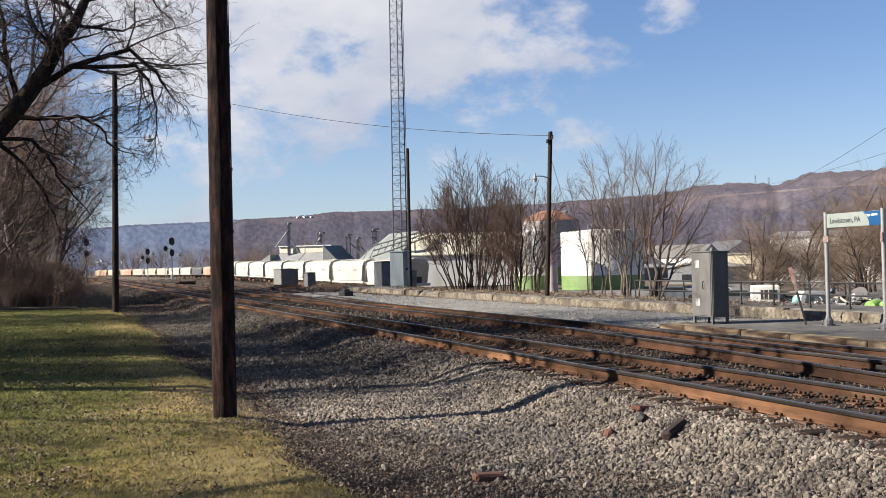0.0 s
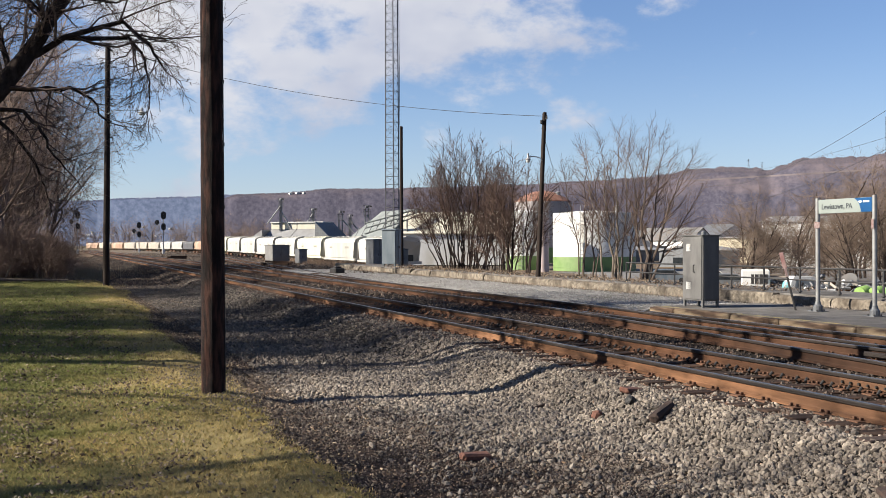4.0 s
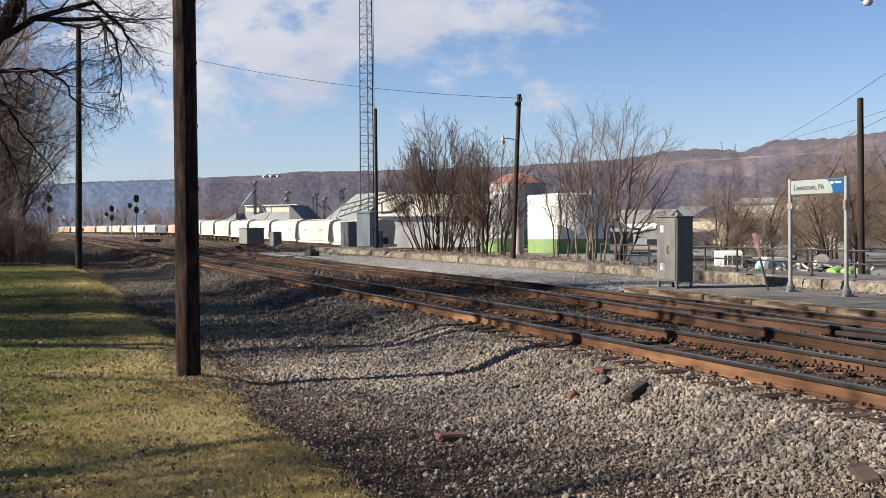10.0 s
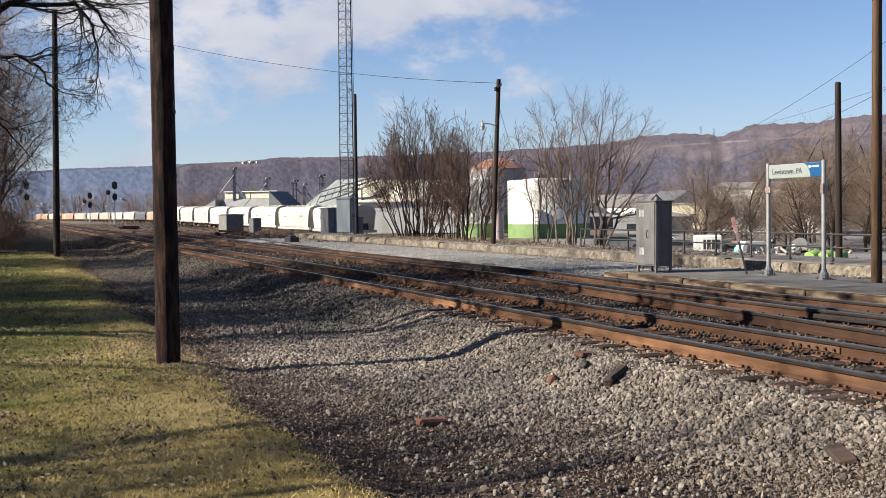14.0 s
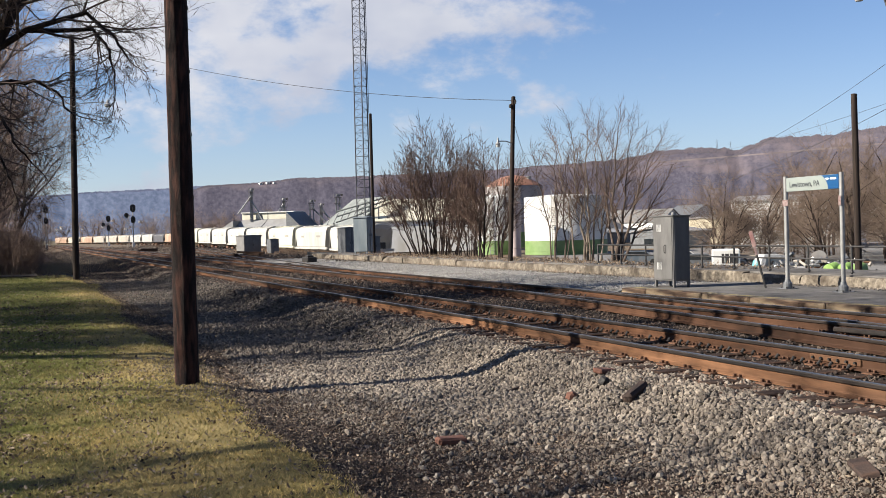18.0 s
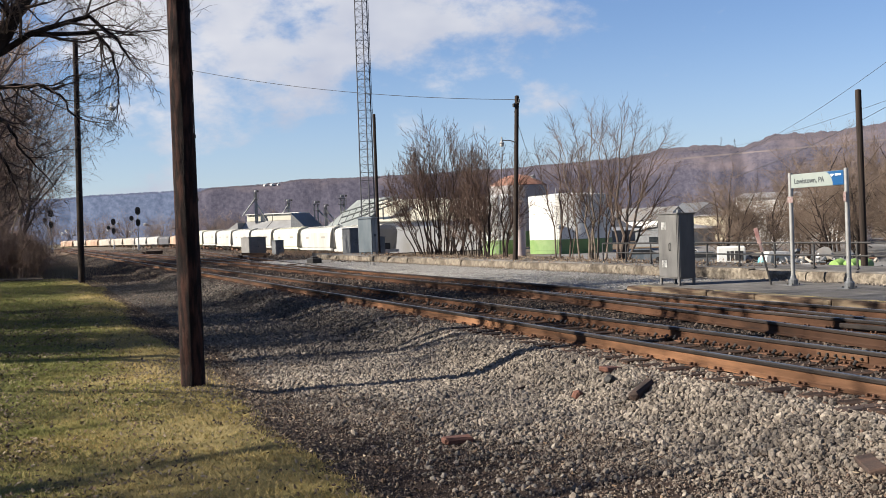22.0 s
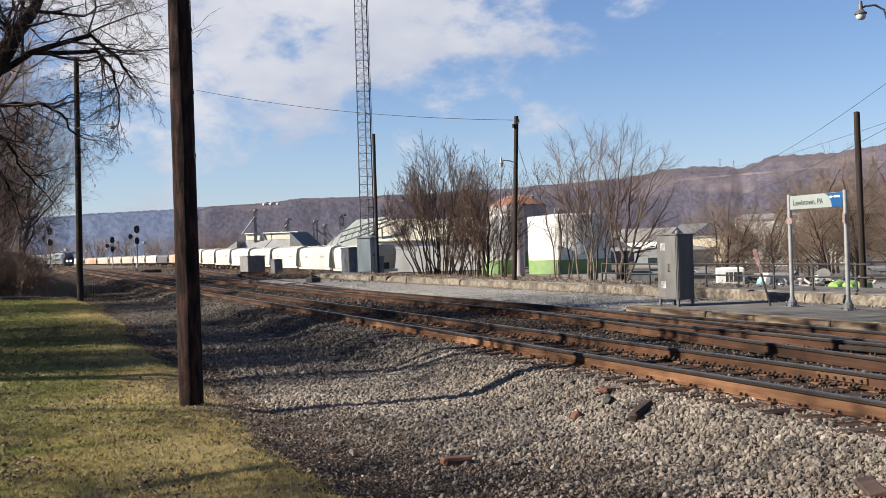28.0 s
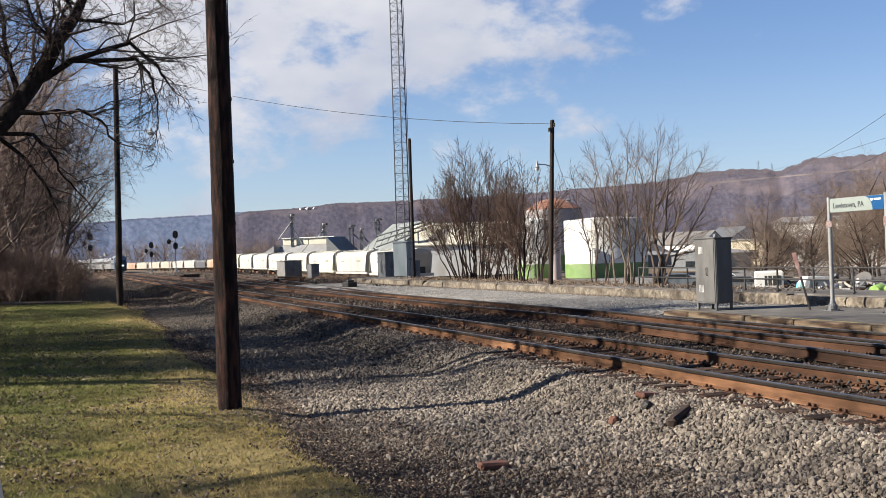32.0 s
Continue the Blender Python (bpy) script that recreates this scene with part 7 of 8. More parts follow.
stemmed("sapling_clump", "slender bare saplings in front of the white tank", (20.9, 41.4, 0.0), [((0.0, 0), (0.05, 0.1, 5.3), 0.06), ((0.28, 0.1), (0.6, 0.2, 4.7), 0.045), ((-0.1, 0.1), (-0.8, -0.2, 4.5), 0.04), ((0.45, 0), (0.95, 0, 3.2), 0.03)], 76, M["bark_sapling"], M["twig_shrub"], SAP, 13, 0.22, 0.28, "tree")

# ---- brown trees beyond the lot ----
LOT = dict(levels=4, kids=(10, 7, 6, 4), start=0.14, angle=(28, 62), thin=0.5, short=0.62, wobble=0.10, lift=(0.05, 0.05, 0.03, 0.02), rmin=0.009)
lot_protos = [tree("bare_tree", "tan-brown bare tree beyond the parking lot", "tree", [((0, 0, -0.3), (0.05, 0, 1), 5.6 + k, 0.15)], LOT, 90 + k, M["bark"], M["twig_tan"], group="lot trees", split=1) for k in range(2)]
rng = random.Random(15)
for i in range(66):
    a = radians(34.2 + i * 0.255 + rng.uniform(-.6, .6))
    D = rng.uniform(96, 140)
    x, y = D * math.sin(a), D * math.cos(a)
    s = rng.uniform(0.95, 1.25) * (0.68 if i < 19 else 1.0) * (0.55 if i % 4 == 3 else 1.0)
    o = copy_thing(lot_protos[i % 2], pose(x, y, gz(x, y), 0, 0, rng.uniform(0, 360)))
    o.scale = (s, s, s)
for i in range(48):
    a = radians(rng.uniform(-0.5, 10))
    D = rng.uniform(540, 700)
    x, y = D * math.sin(a), D * math.cos(a)
    s = rng.uniform(0.7, 1.15)
    o = copy_thing(wood_protos[i % 3], pose(x, y, gz(x, y), 0, 0, rng.uniform(0, 360)))
    o.scale = (s, s, s)
for i in range(26):
    a = radians(rng.uniform(9, 34))
    D = rng.uniform(300, 480)
    x, y = D * math.sin(a), D * math.cos(a)
    s = rng.uniform(0.8, 1.3)
    o = copy_thing(lot_protos[i % 2], pose(x, y, gz(x, y), 0, 0, rng.uniform(0, 360)))
    o.scale = (s, s, s)
for i, p in enumerate(lot_protos):
    p.matrix_basis = pose(98 + 6 * i, 118 - 8 * i, -2.4)

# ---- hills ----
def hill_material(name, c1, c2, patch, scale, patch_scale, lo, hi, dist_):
    """Bare woods seen far off, distance haze mixed into their colours: fine crowns, broad patches, leafy oak stands
    towards the crest.
    """
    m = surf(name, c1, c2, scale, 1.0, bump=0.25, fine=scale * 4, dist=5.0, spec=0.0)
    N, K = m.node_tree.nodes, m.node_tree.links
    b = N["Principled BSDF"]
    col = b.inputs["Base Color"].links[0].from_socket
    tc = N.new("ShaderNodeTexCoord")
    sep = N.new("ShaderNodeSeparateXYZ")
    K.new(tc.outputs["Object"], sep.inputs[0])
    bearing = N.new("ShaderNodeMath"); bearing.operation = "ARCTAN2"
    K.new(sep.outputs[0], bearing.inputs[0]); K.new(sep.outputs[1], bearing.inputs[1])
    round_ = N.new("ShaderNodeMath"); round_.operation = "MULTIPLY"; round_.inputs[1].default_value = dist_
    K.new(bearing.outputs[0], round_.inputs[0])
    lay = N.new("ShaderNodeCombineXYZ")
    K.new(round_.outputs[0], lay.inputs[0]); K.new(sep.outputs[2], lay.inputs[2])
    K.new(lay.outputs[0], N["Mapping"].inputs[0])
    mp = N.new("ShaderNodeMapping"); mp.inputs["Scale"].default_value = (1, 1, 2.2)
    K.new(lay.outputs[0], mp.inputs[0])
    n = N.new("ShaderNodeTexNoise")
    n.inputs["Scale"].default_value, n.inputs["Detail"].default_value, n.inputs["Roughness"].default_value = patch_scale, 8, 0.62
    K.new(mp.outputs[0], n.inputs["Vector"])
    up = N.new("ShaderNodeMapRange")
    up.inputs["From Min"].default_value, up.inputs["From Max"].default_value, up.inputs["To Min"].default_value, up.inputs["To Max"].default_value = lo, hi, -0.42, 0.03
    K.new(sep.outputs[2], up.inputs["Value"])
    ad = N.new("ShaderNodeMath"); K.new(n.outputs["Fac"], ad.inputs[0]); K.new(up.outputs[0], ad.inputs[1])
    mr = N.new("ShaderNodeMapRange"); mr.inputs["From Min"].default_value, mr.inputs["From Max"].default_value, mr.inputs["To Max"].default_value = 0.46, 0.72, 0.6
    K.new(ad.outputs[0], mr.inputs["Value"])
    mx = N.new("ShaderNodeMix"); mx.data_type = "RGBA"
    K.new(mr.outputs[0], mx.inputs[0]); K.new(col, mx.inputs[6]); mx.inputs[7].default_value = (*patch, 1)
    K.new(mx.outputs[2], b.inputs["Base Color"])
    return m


# blue and purple of distance haze put into the hills' own colours
M["hill_woods_hazy"] = hill_material("hill_woods_hazy", (0.074, 0.074, 0.106), (0.152, 0.140, 0.175), (0.162, 0.130, 0.130), 0.13, 0.010, 45, 105, 2300)
M["hill_far_hazy"] = hill_material("hill_far_hazy", (0.105, 0.140, 0.225), (0.205, 0.245, 0.355), (0.195, 0.185, 0.210), 0.055, 0.005, 90, 185, 4000)
M["hill_tuft_hazy"] = island_surf("hill_tuft_hazy", [(0.120, 0.110, 0.145), (0.17, 0.145, 0.18), (0.15, 0.13, 0.165), (0.21, 0.165, 0.175)], 1.0, 0.0)
M["hill_tuft_far_hazy"] = island_surf("hill_tuft_far_hazy", [(0.175, 0.208, 0.330), (0.21, 0.235, 0.36), (0.19, 0.222, 0.345)], 1.0, 0.0)


def ridge(name, label, stops, D, depth, mat, tuft, seed, n_tufts, size):
    """A wooded ridge: stops of (degrees right of the tracks, height over distance) at its crest."""
    def crest(a):
        for (a0, h0), (a1, h1) in zip(stops, stops[1:]):
            if a <= a1:
                t = min(max((a - a0) / (a1 - a0), 0), 1)
                t = t * t * (3 - 2 * t)
                return h0 + (h1 - h0) * t
        return stops[-1][1]
    g = Geo()
    a0, a1 = stops[0][0], stops[-1][0]
    na, nr = 420, 34
    def at(a, r):
        h = crest(a) * D
        t = r
        z = h * (0.10 * t + 0.90 * t ** 1.5) if t <= 1 else h * (1 - 0.5 * (t - 1))
        DD = D - depth * (1 - t)
        z += h * 0.10 * noise.noise((a * 0.35, t * 2.0, seed)) * min(t * 2, 1) * (1 - 0.9 * min(t, 1) ** 3)
        z += h * 0.026 * noise.noise((a * 1.7, t * 4.0, seed + 3)) * min(t * 2, 1) * (1 - 0.8 * min(t, 1) ** 3)
        return (DD * math.sin(radians(a)), DD * math.cos(radians(a)), z + 1.6 - 3.5 * (1 - min(t, 1)))
    vs = [at(a0 + (a1 - a0) * i / na, 1.25 * j / nr) for i in range(na + 1) for j in range(nr + 1)]
    fs = [(i * (nr + 1) + j, (i + 1) * (nr + 1) + j, (i + 1) * (nr + 1) + j + 1, i * (nr + 1) + j + 1) for i in range(na) for j in range(nr)]
    g.add(vs, fs)
    tagged(g.ob(name, mat, smooth=True, fix=False), label, "hill", kind="structure")
    rng = random.Random(seed)
    g = Geo()
    for i in range(n_tufts):
        a = rng.uniform(a0, a1)
        r = 1.0 + rng.uniform(-0.03, 0.05)
        x, y, z = at(a, r)
        s = size * rng.uniform(0.3, 1.0)
        w = s * rng.uniform(0.35, 0.7)
        c, q = math.cos(radians(a)), -math.sin(radians(a))
        pts = [(-w, 0), (-w * 0.8, s * 0.55), (-w * 0.3, s * 0.85), (w * 0.1, s), (w * 0.6, s * 0.75), (w, 0)]
        g.add([(x + c * u - q * v * 0.9, y + q * u + c * v * 0.9, z - s * 0.3 + v + rng.uniform(-.08, .08) * s) for u, v in pts], [(0, 1, 2, 3, 4, 5)])
    tagged(g.ob(name + "_woods", tuft, fix=False), "bare woods on the ridge", "woods", kind="stuff")
    return at


far_slope = ridge("far_ridge", "long wooded ridge across the valley, coloured with blue haze", [(-16, 0.030), (-6, 0.036), (1.3, 0.0378), (3.65, 0.0404), (6.34, 0.0419), (8.5, 0.0440), (12, 0.045), (20, 0.04), (30, 0.03)], 4000, 600, M["hill_far_hazy"], M["hill_tuft_far_hazy"], 2, 6000, 8)
near_slope = ridge("near_ridge", "brown wooded hill with clearings above the town, haze mixed into its colour", [(7.1, 0.002), (8.1, 0.0405), (9.0, 0.0445), (10.51, 0.0456), (11.93, 0.0466), (13.65, 0.0495), (16.25, 0.0498), (19.17, 0.051), (23.57, 0.0528), (26.48, 0.0551), (29.67, 0.0571), (31.1, 0.0601), (32.23, 0.0637), (34.48, 0.0652), (35.31, 0.0638), (36.0, 0.0615), (36.68, 0.0661), (37.63, 0.0715), (40.17, 0.0709), (41.73, 0.0737), (42.88, 0.0762), (50, 0.079), (64, 0.075)], 2300, 330, M["hill_woods_hazy"], M["hill_tuft_hazy"], 5, 14000, 4)
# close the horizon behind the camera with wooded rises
ridge("back_ridge", "wooded rise behind the lawn", [(64, 0.075), (120, 0.06), (180, 0.05), (250, 0.06), (344, 0.032)], 2300, 330, M["hill_woods_hazy"], M["hill_tuft_hazy"], 9, 1500, 14)

# the row of taller bare trees along the crest, in the same haze tint
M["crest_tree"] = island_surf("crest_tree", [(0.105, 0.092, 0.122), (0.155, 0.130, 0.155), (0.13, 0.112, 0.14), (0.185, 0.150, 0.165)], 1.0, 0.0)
rng = random.Random(61)
g = Geo()
for i in range(5200):
    a = rng.uniform(28.5, 47)
    x, y, z = near_slope(a, rng.uniform(0.955, 1.02))
    h = rng.uniform(2.0, 5.0) * (0.35 + 1.2 * max(0.0, 0.45 + noise.noise((a * 2.3, 0, 4))))
    w = h * rng.uniform(0.25, 0.5)
    c, q = math.cos(radians(a)), -math.sin(radians(a))
    pts = [(-w * 0.12, -1), (-w, h * 0.45), (-w * 0.7, h * 0.8), (-w * 0.1, h), (w * 0.5, h * 0.85), (w, h * 0.5), (w * 0.12, -1)]
    g.add([(x + c * u - q * v * 0.8, y + q * u + c * v * 0.8, z + v) for u, v in pts], [tuple(range(7))])
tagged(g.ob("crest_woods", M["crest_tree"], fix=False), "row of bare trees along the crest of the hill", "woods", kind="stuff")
# a pale highway cut and a few houses high on the hill
def on_slope(a, el):
    lo, hi = 0.0, 1.0
    for i in range(30):
        r = (lo + hi) / 2
        p = near_slope(a, r)
        if (p[2] - 1.64) / math.hypot(p[0], p[1]) < el:
            lo = r
        else:
            hi = r
    return near_slope(a, lo)


g = Geo()
for i in range(60):
    a = 31.5 + i * 0.25
    el = 0.0547 + 0.000712 * (a - 31.5) + 0.0003 * noise.noise((a * 0.8, 3, 3))
    x, y, z = on_slope(a, el)
    q = math.hypot(x, y)
    g.v += [(x - x / q * 0.5, y - y / q * 0.5, z + 1.0), (x - x / q * 4, y - y / q * 4, z - 2.4)]
for i in range(59):
    g.f.append((2 * i, 2 * i + 2, 2 * i + 3, 2 * i + 1)); g.m.append(0)
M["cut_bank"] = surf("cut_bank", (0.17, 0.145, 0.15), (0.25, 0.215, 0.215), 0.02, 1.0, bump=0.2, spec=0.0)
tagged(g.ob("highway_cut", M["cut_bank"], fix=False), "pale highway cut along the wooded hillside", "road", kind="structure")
for a, el, s in ((11.62, 0.0462, 0.9), (11.98, 0.0467, 1.1), (12.30, 0.0465, 0.6), (17.35, 0.0505, 0.9), (44.0, 0.060, 0.8)):
    x, y, z = on_slope(a, el - 0.001)
    shed((x, y, z - 1.0), 6.5 * s, 7 * s, 3.0, 1.0, M["white_paint"], M["white_paint"], "white house high on the hill", -a + 30, 0, cat="house")
def pylon(a, h):
    x, y, z = near_slope(a, 1.0)
    p = thing("transmission_tower", (x, y, z - 1.0), "small grey lattice transmission tower on the crest of the hill", "pylon", "pylons", rz=-a)
    for sx in (-1, 1):
        for sy in (-1, 1):
            g = Geo(); g.tube([(sx * 2.2, sy * 2.2, 0), (sx * 0.6, sy * 0.6, h * 0.7), (sx * 0.3, sy * 0.3, h)], [0.22, 0.18, 0.14], 4); g.ob("leg", M["tower_steel"], p)
    g = Geo()
    for i in range(7):
        z0, z1 = h * i / 7, h * (i + 1) / 7
        w0, w1 = [max(0.3, 2.2 - 1.6 * q / (h * 0.7)) for q in (z0, z1)]
        for sy in (-1, 1):
            g.tube([(-w0, sy * w0, z0), (w1, sy * w1, z1)], 0.10, 3); g.tube([(w0, sy * w0, z0), (-w1, sy * w1, z1)], 0.10, 3)
    g.ob("bracing", M["tower_steel"], p)
    for z in (0.72, 0.86):
        g = Geo(); g.tube([(-3.2, 0, h * z), (3.2, 0, h * z)], 0.15, 4); g.ob("crossarm", M["tower_steel"], p)


pylon(35.0, 21.0)
pylon(35.65, 19.0)
# small pale houses at the foot of the far ridge
rng = random.Random(44)
for i in range(22):
    a, r = rng.uniform(1.2, 7.6), rng.uniform(0.24, 0.46)
    p = far_slope(a, r)
    shed((p[0], p[1], p[2] - 0.5), rng.uniform(4, 8), rng.uniform(4, 8), rng.uniform(3, 4.5), rng.uniform(1.5, 2.5), M[rng.choice(("white_paint", "roof_grey", "wall_cream"))], M["roof_grey"], "small pale house at the foot of the far ridge", rng.uniform(0, 180), 2, cat="house")


# ---- loose cover, last ----
GOLD = (1 + 5 ** 0.5) / 2
ROCK = (np.array([(-1, GOLD, 0), (1, GOLD, 0), (-1, -GOLD, 0), (1, -GOLD, 0), (0, -1, GOLD), (0, 1, GOLD), (0, -1, -GOLD), (0, 1, -GOLD), (GOLD, 0, -1), (GOLD, 0, 1), (-GOLD, 0, -1), (-GOLD, 0, 1)], float) * 0.42,
        np.array([(0, 11, 5), (0, 5, 1), (0, 1, 7), (0, 7, 10), (0, 10, 11), (1, 5, 9), (5, 11, 4), (11, 10, 2), (10, 7, 6), (7, 1, 8), (3, 9, 4), (3, 4, 2), (3, 2, 6), (3, 6, 8), (3, 8, 9), (4, 9, 5), (2, 4, 11), (6, 2, 10), (8, 6, 7), (9, 8, 1)]))
CHIP = (np.array([(1, 0, 0), (0, 1, 0), (-1, 0, 0), (0, -1, 0), (0, 0, 0.9), (0, 0, -0.9)], float) * 0.85,
        np.array([(0, 1, 4), (1, 2, 4), (2, 3, 4), (3, 0, 4), (1, 0, 5), (2, 1, 5), (3, 2, 5), (0, 3, 5)]))


def stones(name, label, count, place, mat, smin, smax, seed, height=None, shape=CHIP):
    """count crushed stones scattered by place(rng) -> (x, y) or None; CHIP for the small and far ones."""
    rng = np.random.RandomState(seed)
    pr = random.Random(seed)
    base, faces = shape
    nv = len(base)
    V, Fc = [], []
    for i in range(count):
        q = place(pr)
        if q is None:
            continue
        x, y = q
        s = smin + (smax - smin) * pr.random() ** 1.5
        v = base * (1 + rng.uniform(-.27, .27, (nv, 3)))
        v = v * (s * rng.uniform(0.5, 1.05, 3))
        e = Euler((pr.uniform(-.45, .45), pr.uniform(-.45, .45), pr.uniform(0, 6.28))).to_matrix()
        v = v @ np.array(e).T + np.array((x, y, (height or gz)(x, y) + s * pr.uniform(0.0, 0.5)))
        Fc.append(faces + nv * len(V))
        V.append(v)
    V, Fc = np.concatenate(V), np.concatenate(Fc)
    me = bpy.data.meshes.new(name)
    me.from_pydata(V.tolist(), [], Fc.tolist())
    me.materials.append(mat)
    return tagged(new(name, me), label, "gravel", kind="stuff")


def shoulder(r):
    y = 6.0 + 13.5 * r.random() ** 1.25
    x = r.uniform(3.3, 7.8)
    if x > 0.95 * y + 0.4 or x > 7.3 and r.random() < 0.75 or r.random() < min(0.02 + 0.65 * (4.5 + 0.9 * noise.noise((x * 0.8, y * 0.5, 1.0)) + 0.34 * max(15.5 - y, 0) - x), 0.95):
        return None
    return x, y


def shoulder_far(r):
    y = 19 + 42 * r.random() ** 1.5
    return r.uniform(3.5, 7.75), y


def between(r):
    return r.uniform(7.0, 14.3), 6 + 30 * r.random() ** 1.4


def ditch(r):
    y = 5.5 + 52 * r.random() ** 1.5
    return lawn_edge(y) + 0.02 + (1.7 + 0.33 * max(15 - y, 0)) * r.random() ** 1.2, y


stones("ballast_stones", "loose grey and buff ballast stones on the shoulder", 76000, shoulder, M["stone"], 0.021, 0.054, 1, shape=ROCK)
stones("shoulder_stones", "grey ballast stones further along the shoulder", 30000, shoulder_far, M["stone_mid"], 0.036, 0.075, 2)
stones("far_ballast", "grey-brown ballast far along the shoulder", 16000, lambda r: (r.uniform(3.0, 7.8), 58 + 150 * r.random() ** 1.6), M["stone_dark"], 0.045, 0.10, 12)
stones("far_track_stones", "dark ballast far between the tracks", 16000, lambda r: (r.uniform(6.6, 15.5), 34 + 110 * r.random() ** 1.5), M["stone_dark"], 0.035, 0.10, 13)
stones("track_stones", "dirty brown ballast between the rails", 26000, between, M["stone_dark"], 0.022, 0.052, 3)
stones("ditch_cinders", "dark cinders, clods and small stones in the ditch", 60000, ditch, M["stone_ditch"], 0.008, 0.030, 4)
M["stone_rust"] = island_surf("stone_rust", [(0.13, 0.070, 0.045), (0.26, 0.165, 0.115), (0.17, 0.085, 0.052), (0.34, 0.25, 0.19), (0.09, 0.05, 0.035)], 0.92, 0.5, 60)
stones("rust_stained_stones", "rust-stained stones along the foot of the near rail", 11000, lambda r: (7.84 - abs(r.gauss(0, 0.36)), 6 + 28 * r.random() ** 1.4), M["stone_rust"], 0.014, 0.040, 19, shape=ROCK)


def grit(r):
    y = 6.0 + 14.0 * r.random() ** 1.2
    return r.gauss(3.7 + 0.36 * max(15.5 - y, 0), 0.95), y


stones("fine_gravel", "fine dirty brown gravel between the ditch and the ballast", 52000, grit, M["stone_grit"], 0.010, 0.031, 17)


def on_apron(r):
    return r.uniform(14.5, 18.5), 25.6 + 34 * r.random() ** 1.4


def apron_z(x, y):
    return -0.055 + 0.03 * noise.noise((x * 0.7, y * 0.5, 5))


M["pebble"] = island_surf("pebble", [(0.26, 0.25, 0.24), (0.46, 0.445, 0.42), (0.60, 0.58, 0.55), (0.38, 0.35, 0.31)], 0.92, 0.3, 60)
stones("apron_gravel", "loose pale gravel on the apron beside the ledge", 9000, on_apron, M["pebble"], 0.015, 0.04, 6, apron_z)


def ledge_foot(r):
    return 18.5 - abs(r.gauss(0, 0.16)), r.uniform(6, 70)


stones("ledge_rubble", "crumbled concrete and stones at the foot of the ledge", 3500, ledge_foot, M["stone"], 0.015, 0.05, 7, lambda x, y: -0.04 if y > 25.3 else 0.0)


def blades():
    rng = random.Random(31)
    V, Fc = [], []
    for i in range(215000):
        y = 5.2 + 64 * rng.random() ** 2.3
        e = lawn_edge(y)
        x = e + 0.12 - (e + 0.12 + 1.0 + y * 0.09) * rng.random() ** 1.05 + rng.gauss(0, 0.03)
        if noise.noise((x * 0.8, y * 0.8, 9)) < -0.35 and rng.random() < 0.5:
            continue
        z = gz(x, y)
        h = rng.uniform(0.012, 0.046) * (1 + y * 0.012) * (0.7 + 0.9 * max(0, noise.noise((x * 5, y * 5, 2))))
        a = rng.uniform(0, 6.28)
        w = rng.uniform(0.002, 0.0045) * (1 + y * 0.05)
        dx, dy = math.cos(a) * w, math.sin(a) * w
        lx, ly = rng.gauss(0, .026), rng.gauss(0, .026)
        n = len(V)
        V += [(x - dx, y - dy, z - 0.004), (x + dx, y + dy, z - 0.004), (x + lx, y + ly, z + h)]
        Fc.append((n, n + 1, n + 2))
    me = bpy.data.meshes.new("grass_blades")
    me.from_pydata(V, [], Fc)
    me.materials.append(M["blade"])
    tagged(new("grass_blades", me), "short winter grass, half green and half straw-coloured", "grass", kind="stuff")


blades()


def green_patch():
    """Greener, denser grass where the lawn is least dry."""
    rng = random.Random(33)
    V, Fc = [], []
    while len(Fc) < 60000:
        y = 5.6 + 44 * rng.random() ** 1.7
        x = -1.2 - y * 0.09 + (3.4 + y * 0.09) * rng.random()
        k = 0.55 + 0.9 * noise.noise((x * 0.6, y * 0.28, 12)) + 0.5 * noise.noise((x * 2.0, y * 1.2, 14)) - 0.42 * (x - 0.2) - 0.10 * max(0, 13.5 - y)
        if x > lawn_edge(y) - 0.1 or rng.random() > k:
            continue
        z = gz(x, y)
        h = rng.uniform(0.012, 0.036) * (1 + y * 0.012)
        a, w = rng.uniform(0, 6.28), rng.uniform(0.002, 0.0042) * (1 + y * 0.05)
        dx, dy = math.cos(a) * w, math.sin(a) * w
        n = len(V)
        V += [(x - dx, y - dy, z - 0.004), (x + dx, y + dy, z - 0.004), (x + rng.gauss(0, .025), y + rng.gauss(0, .025), z + h)]
        Fc.append((n, n + 1, n + 2))
    me = bpy.data.meshes.new("green_grass")
    me.from_pydata(V, [], Fc)
    me.materials.append(M["blade_green"])
    tagged(new("green_grass", me), "patches of greener grass in the dry lawn", "grass", kind="stuff")


M["blade_green"] = island_surf("blade_green", [(0.13, 0.165, 0.020), (0.22, 0.255, 0.036), (0.30, 0.30, 0.055), (0.10, 0.13, 0.018)], 0.8, 0.0)
green_patch()


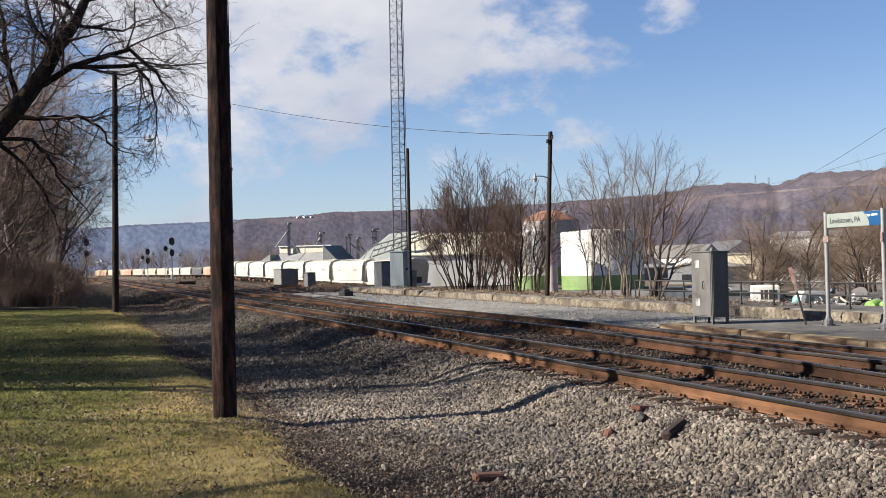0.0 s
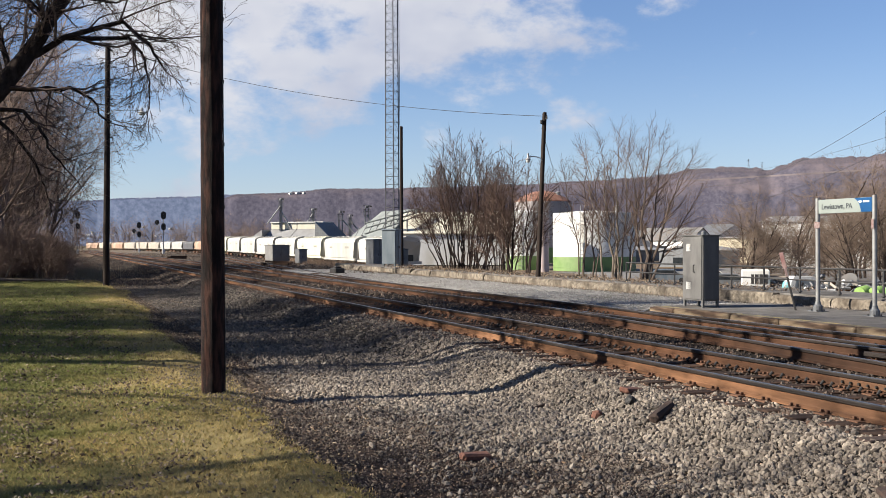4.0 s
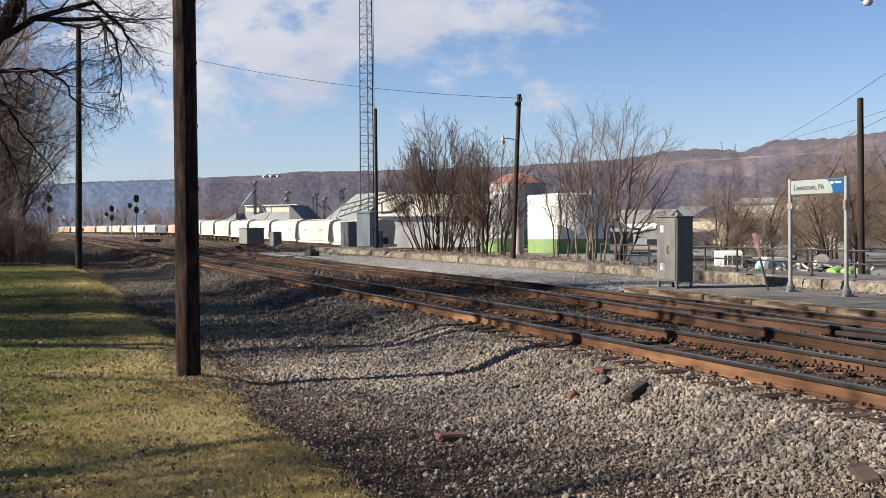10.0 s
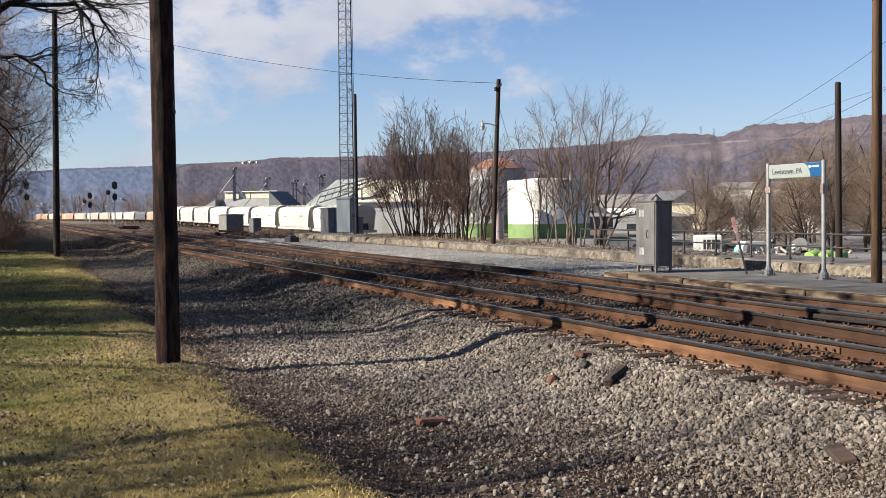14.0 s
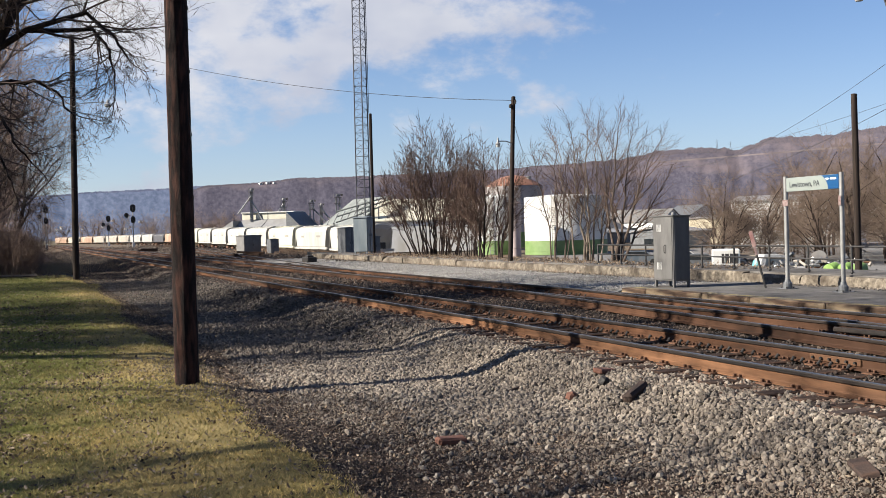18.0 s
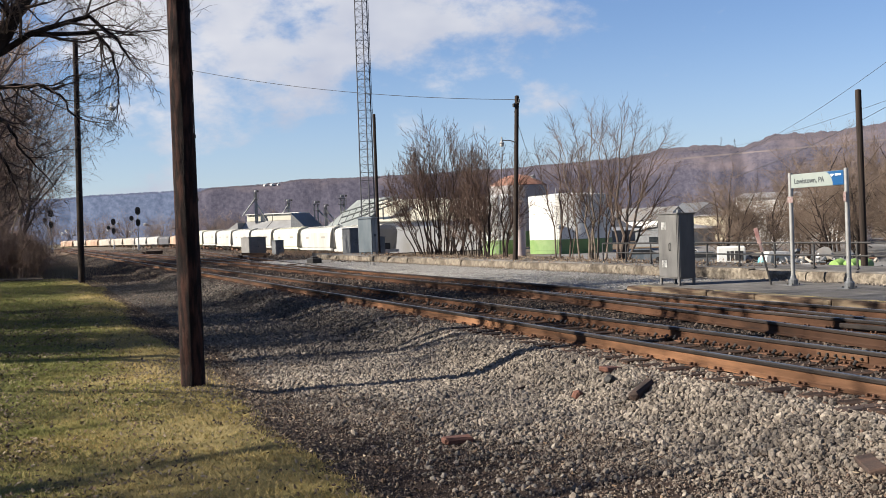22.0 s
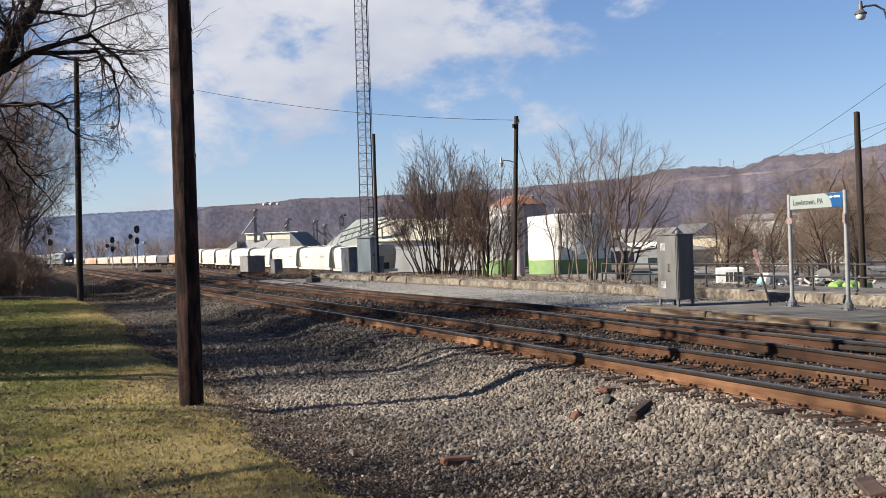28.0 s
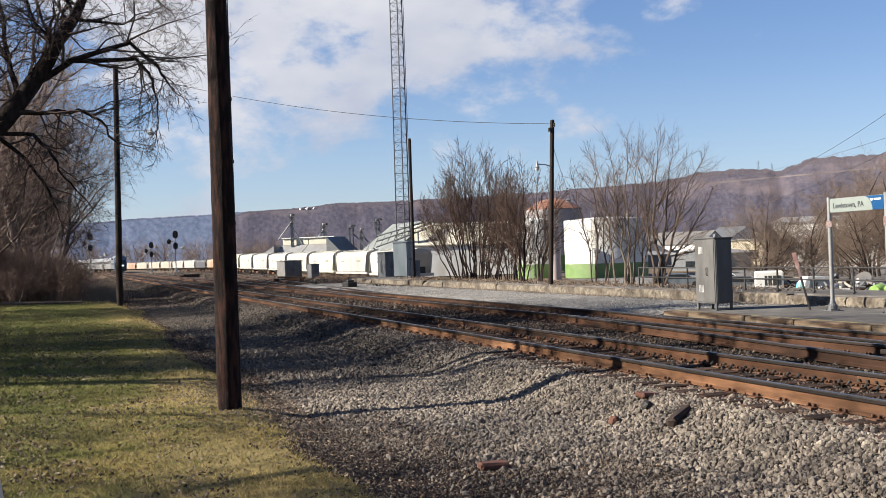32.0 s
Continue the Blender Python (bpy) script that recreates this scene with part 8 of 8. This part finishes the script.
def leaves(name, count, place, seed, label, height=None):
    rng = random.Random(seed)
    V, Fc = [], []
    for i in range(count):
        x, y = place(rng)
        z = (gz(x, y) if height is None else height) + rng.uniform(0.008, 0.035)
        s = rng.uniform(0.008, 0.024) * (1 + 0.02 * y)
        e = Euler((rng.gauss(0, .5), rng.gauss(0, .5), rng.uniform(0, 6.28))).to_matrix()
        pts = [(-s, 0, 0.2 * s), (-s * 0.3, -s * 0.55, 0), (s * 0.6, -s * 0.4, 0.1 * s), (s, 0, 0.3 * s), (s * 0.5, s * 0.5, 0.1 * s), (-s * 0.4, s * 0.5, 0)]
        n = len(V)
        V += [tuple(e @ Vector(p) + Vector((x, y, z))) for p in pts]
        Fc += [(n, n + 1, n + 2, n + 3), (n, n + 3, n + 4, n + 5)]
    me = bpy.data.meshes.new(name)
    me.from_pydata(V, [], Fc)
    me.materials.append(M["leaf_dry"])
    tagged(new(name, me), label, "leaves", kind="stuff")


def on_lawn(r):
    y = 6 + 50 * r.random() ** 1.4
    e = lawn_edge(y)
    return e - 0.1 - (e + 0.5 + y * 0.1) * r.random(), y


def on_edge(r):
    y = 5.5 + 32 * r.random() ** 1.4
    return lawn_edge(y) + r.gauss(0.22, 0.28), y


def under_trees(r):
    while True:
        y = 8 + 30 * r.random() ** 1.2
        x = -1.2 - y * 0.09 + (2.4 + y * 0.11) * r.random() ** 1.6
        if noise.noise((x * 0.9, y * 0.7, 21)) > 0.02 or r.random() < 0.12:
            return x, y


leaves("leaf_drifts", 12000, under_trees, 54, "drifts of curled dry leaves in the shade of the trees")
leaves("fallen_leaves", 6000, on_lawn, 51, "dry brown leaves scattered over the lawn")
leaves("edge_leaves", 2200, on_edge, 52, "dry leaves caught along the edge of the lawn")

leaves("ditch_litter", 5200, ditch, 53, "dark dry leaf litter and bark in the cinder ditch")

def in_yard(r):
    y = 62 + 190 * r.random() ** 1.6
    return r.uniform(14.2, 24 + y * 0.06), y


stones("yard_rubble", "dark cinders, weeds and rubble over the dirt yard", 14000, in_yard, M["stone_dark"], 0.04, 0.16, 15)

leaves("ledge_litter", 5000, lambda r: (r.uniform(19.0, 21.1), 26 + 38 * r.random()), 55, "brown leaf litter on the old ledge under the shrubs", 0.262)


def spoil(at, label, seed):
    t = thing("tie_pile", at, label, "tie pile")
    r = random.Random(seed)
    for i in range(5):
        g = Geo(); g.box((0, 0, 0), (2.5, 0.23, 0.18), bevel=0.012)
        o = g.ob("old_tie", M["tie"], t)
        o.matrix_basis = pose(r.uniform(-.3, .3), (i % 4 - 1.5) * 0.34, 0.1 + 0.2 * (i // 4), r.uniform(-6, 6), r.uniform(-4, 4), r.uniform(-50, 50))


spoil((15.6, 150.0, -0.16), "low pile of old black ties beside the tracks", 3)
spoil((18.4, 96.0, -0.18), "few discarded ties lying in the yard", 4)

# broken timber and brick on the ballast
def debris(name, at, size, mat, label, turn, cat):
    g = Geo()
    g.box((0, 0, 0), size, bevel=min(size) * 0.25)
    rngd = random.Random(int(at[1] * 100))
    g.v = [(x + rngd.uniform(-.12, .12) * size[0] * 0.25, y + rngd.uniform(-.2, .2) * size[1] * 0.25, z + rngd.uniform(-.2, .2) * size[2] * 0.3) for x, y, z in g.v]
    o = tagged(g.ob(name, mat), label, cat)
    o.matrix_basis = pose(at[0], at[1], gz(at[0], at[1]) + at[2], *turn)
    return o


M["brick_red"] = surf("brick_red", (0.15, 0.062, 0.040), (0.25, 0.105, 0.065), 12, 0.9, 0, 0.5)
M["old_wood"] = surf("old_wood", (0.026, 0.014, 0.010), (0.080, 0.042, 0.027), 10, 0.9, 0, 0.8, stretch=(0.3, 2, 2))
debris("broken_tie_end", (6.70, 11.29, 0.06), (0.46, 0.13, 0.12), M["old_wood"], "splintered dark piece of old tie on the ballast", (5, -14, 32), "wood scrap")
debris("brick_shard", (6.35, 12.25, 0.04), (0.13, 0.10, 0.12), M["brick_red"], "red broken brick on the ballast", (20, 10, 30), "brick")
debris("brick_shard", (6.99, 12.53, 0.03), (0.30, 0.16, 0.07), M["brick_red"], "flat reddish slab beside the rail", (3, 5, 15), "brick")
debris("brick_shard", (4.15, 10.75, 0.045), (0.34, 0.14, 0.08), M["brick_red"], "broken reddish brick in the cinders", (4, 3, 8), "brick")
debris("stone_lump", (6.75, 12.13, 0.04), (0.12, 0.12, 0.13), M["steel_dark"], "dark lump beside the splintered tie", (20, 30, 0), "stone")
debris("board_scrap", (6.50, 7.30, 0.04), (0.16, 0.36, 0.05), M["old_wood"], "short brown board lying on the stones", (8, -10, -24), "wood scrap")
debris("stick", (6.09, 13.46, 0.03), (0.34, 0.035, 0.03), M["old_wood"], "weathered stick on the ballast", (0, -8, 20), "wood scrap")
debris("stone_lump", (7.39, 8.43, 0.01), (0.5, 0.18, 0.06), M["old_wood"], "half-buried tie end in the ballast", (0, 0, 4), "wood scrap")


motions()
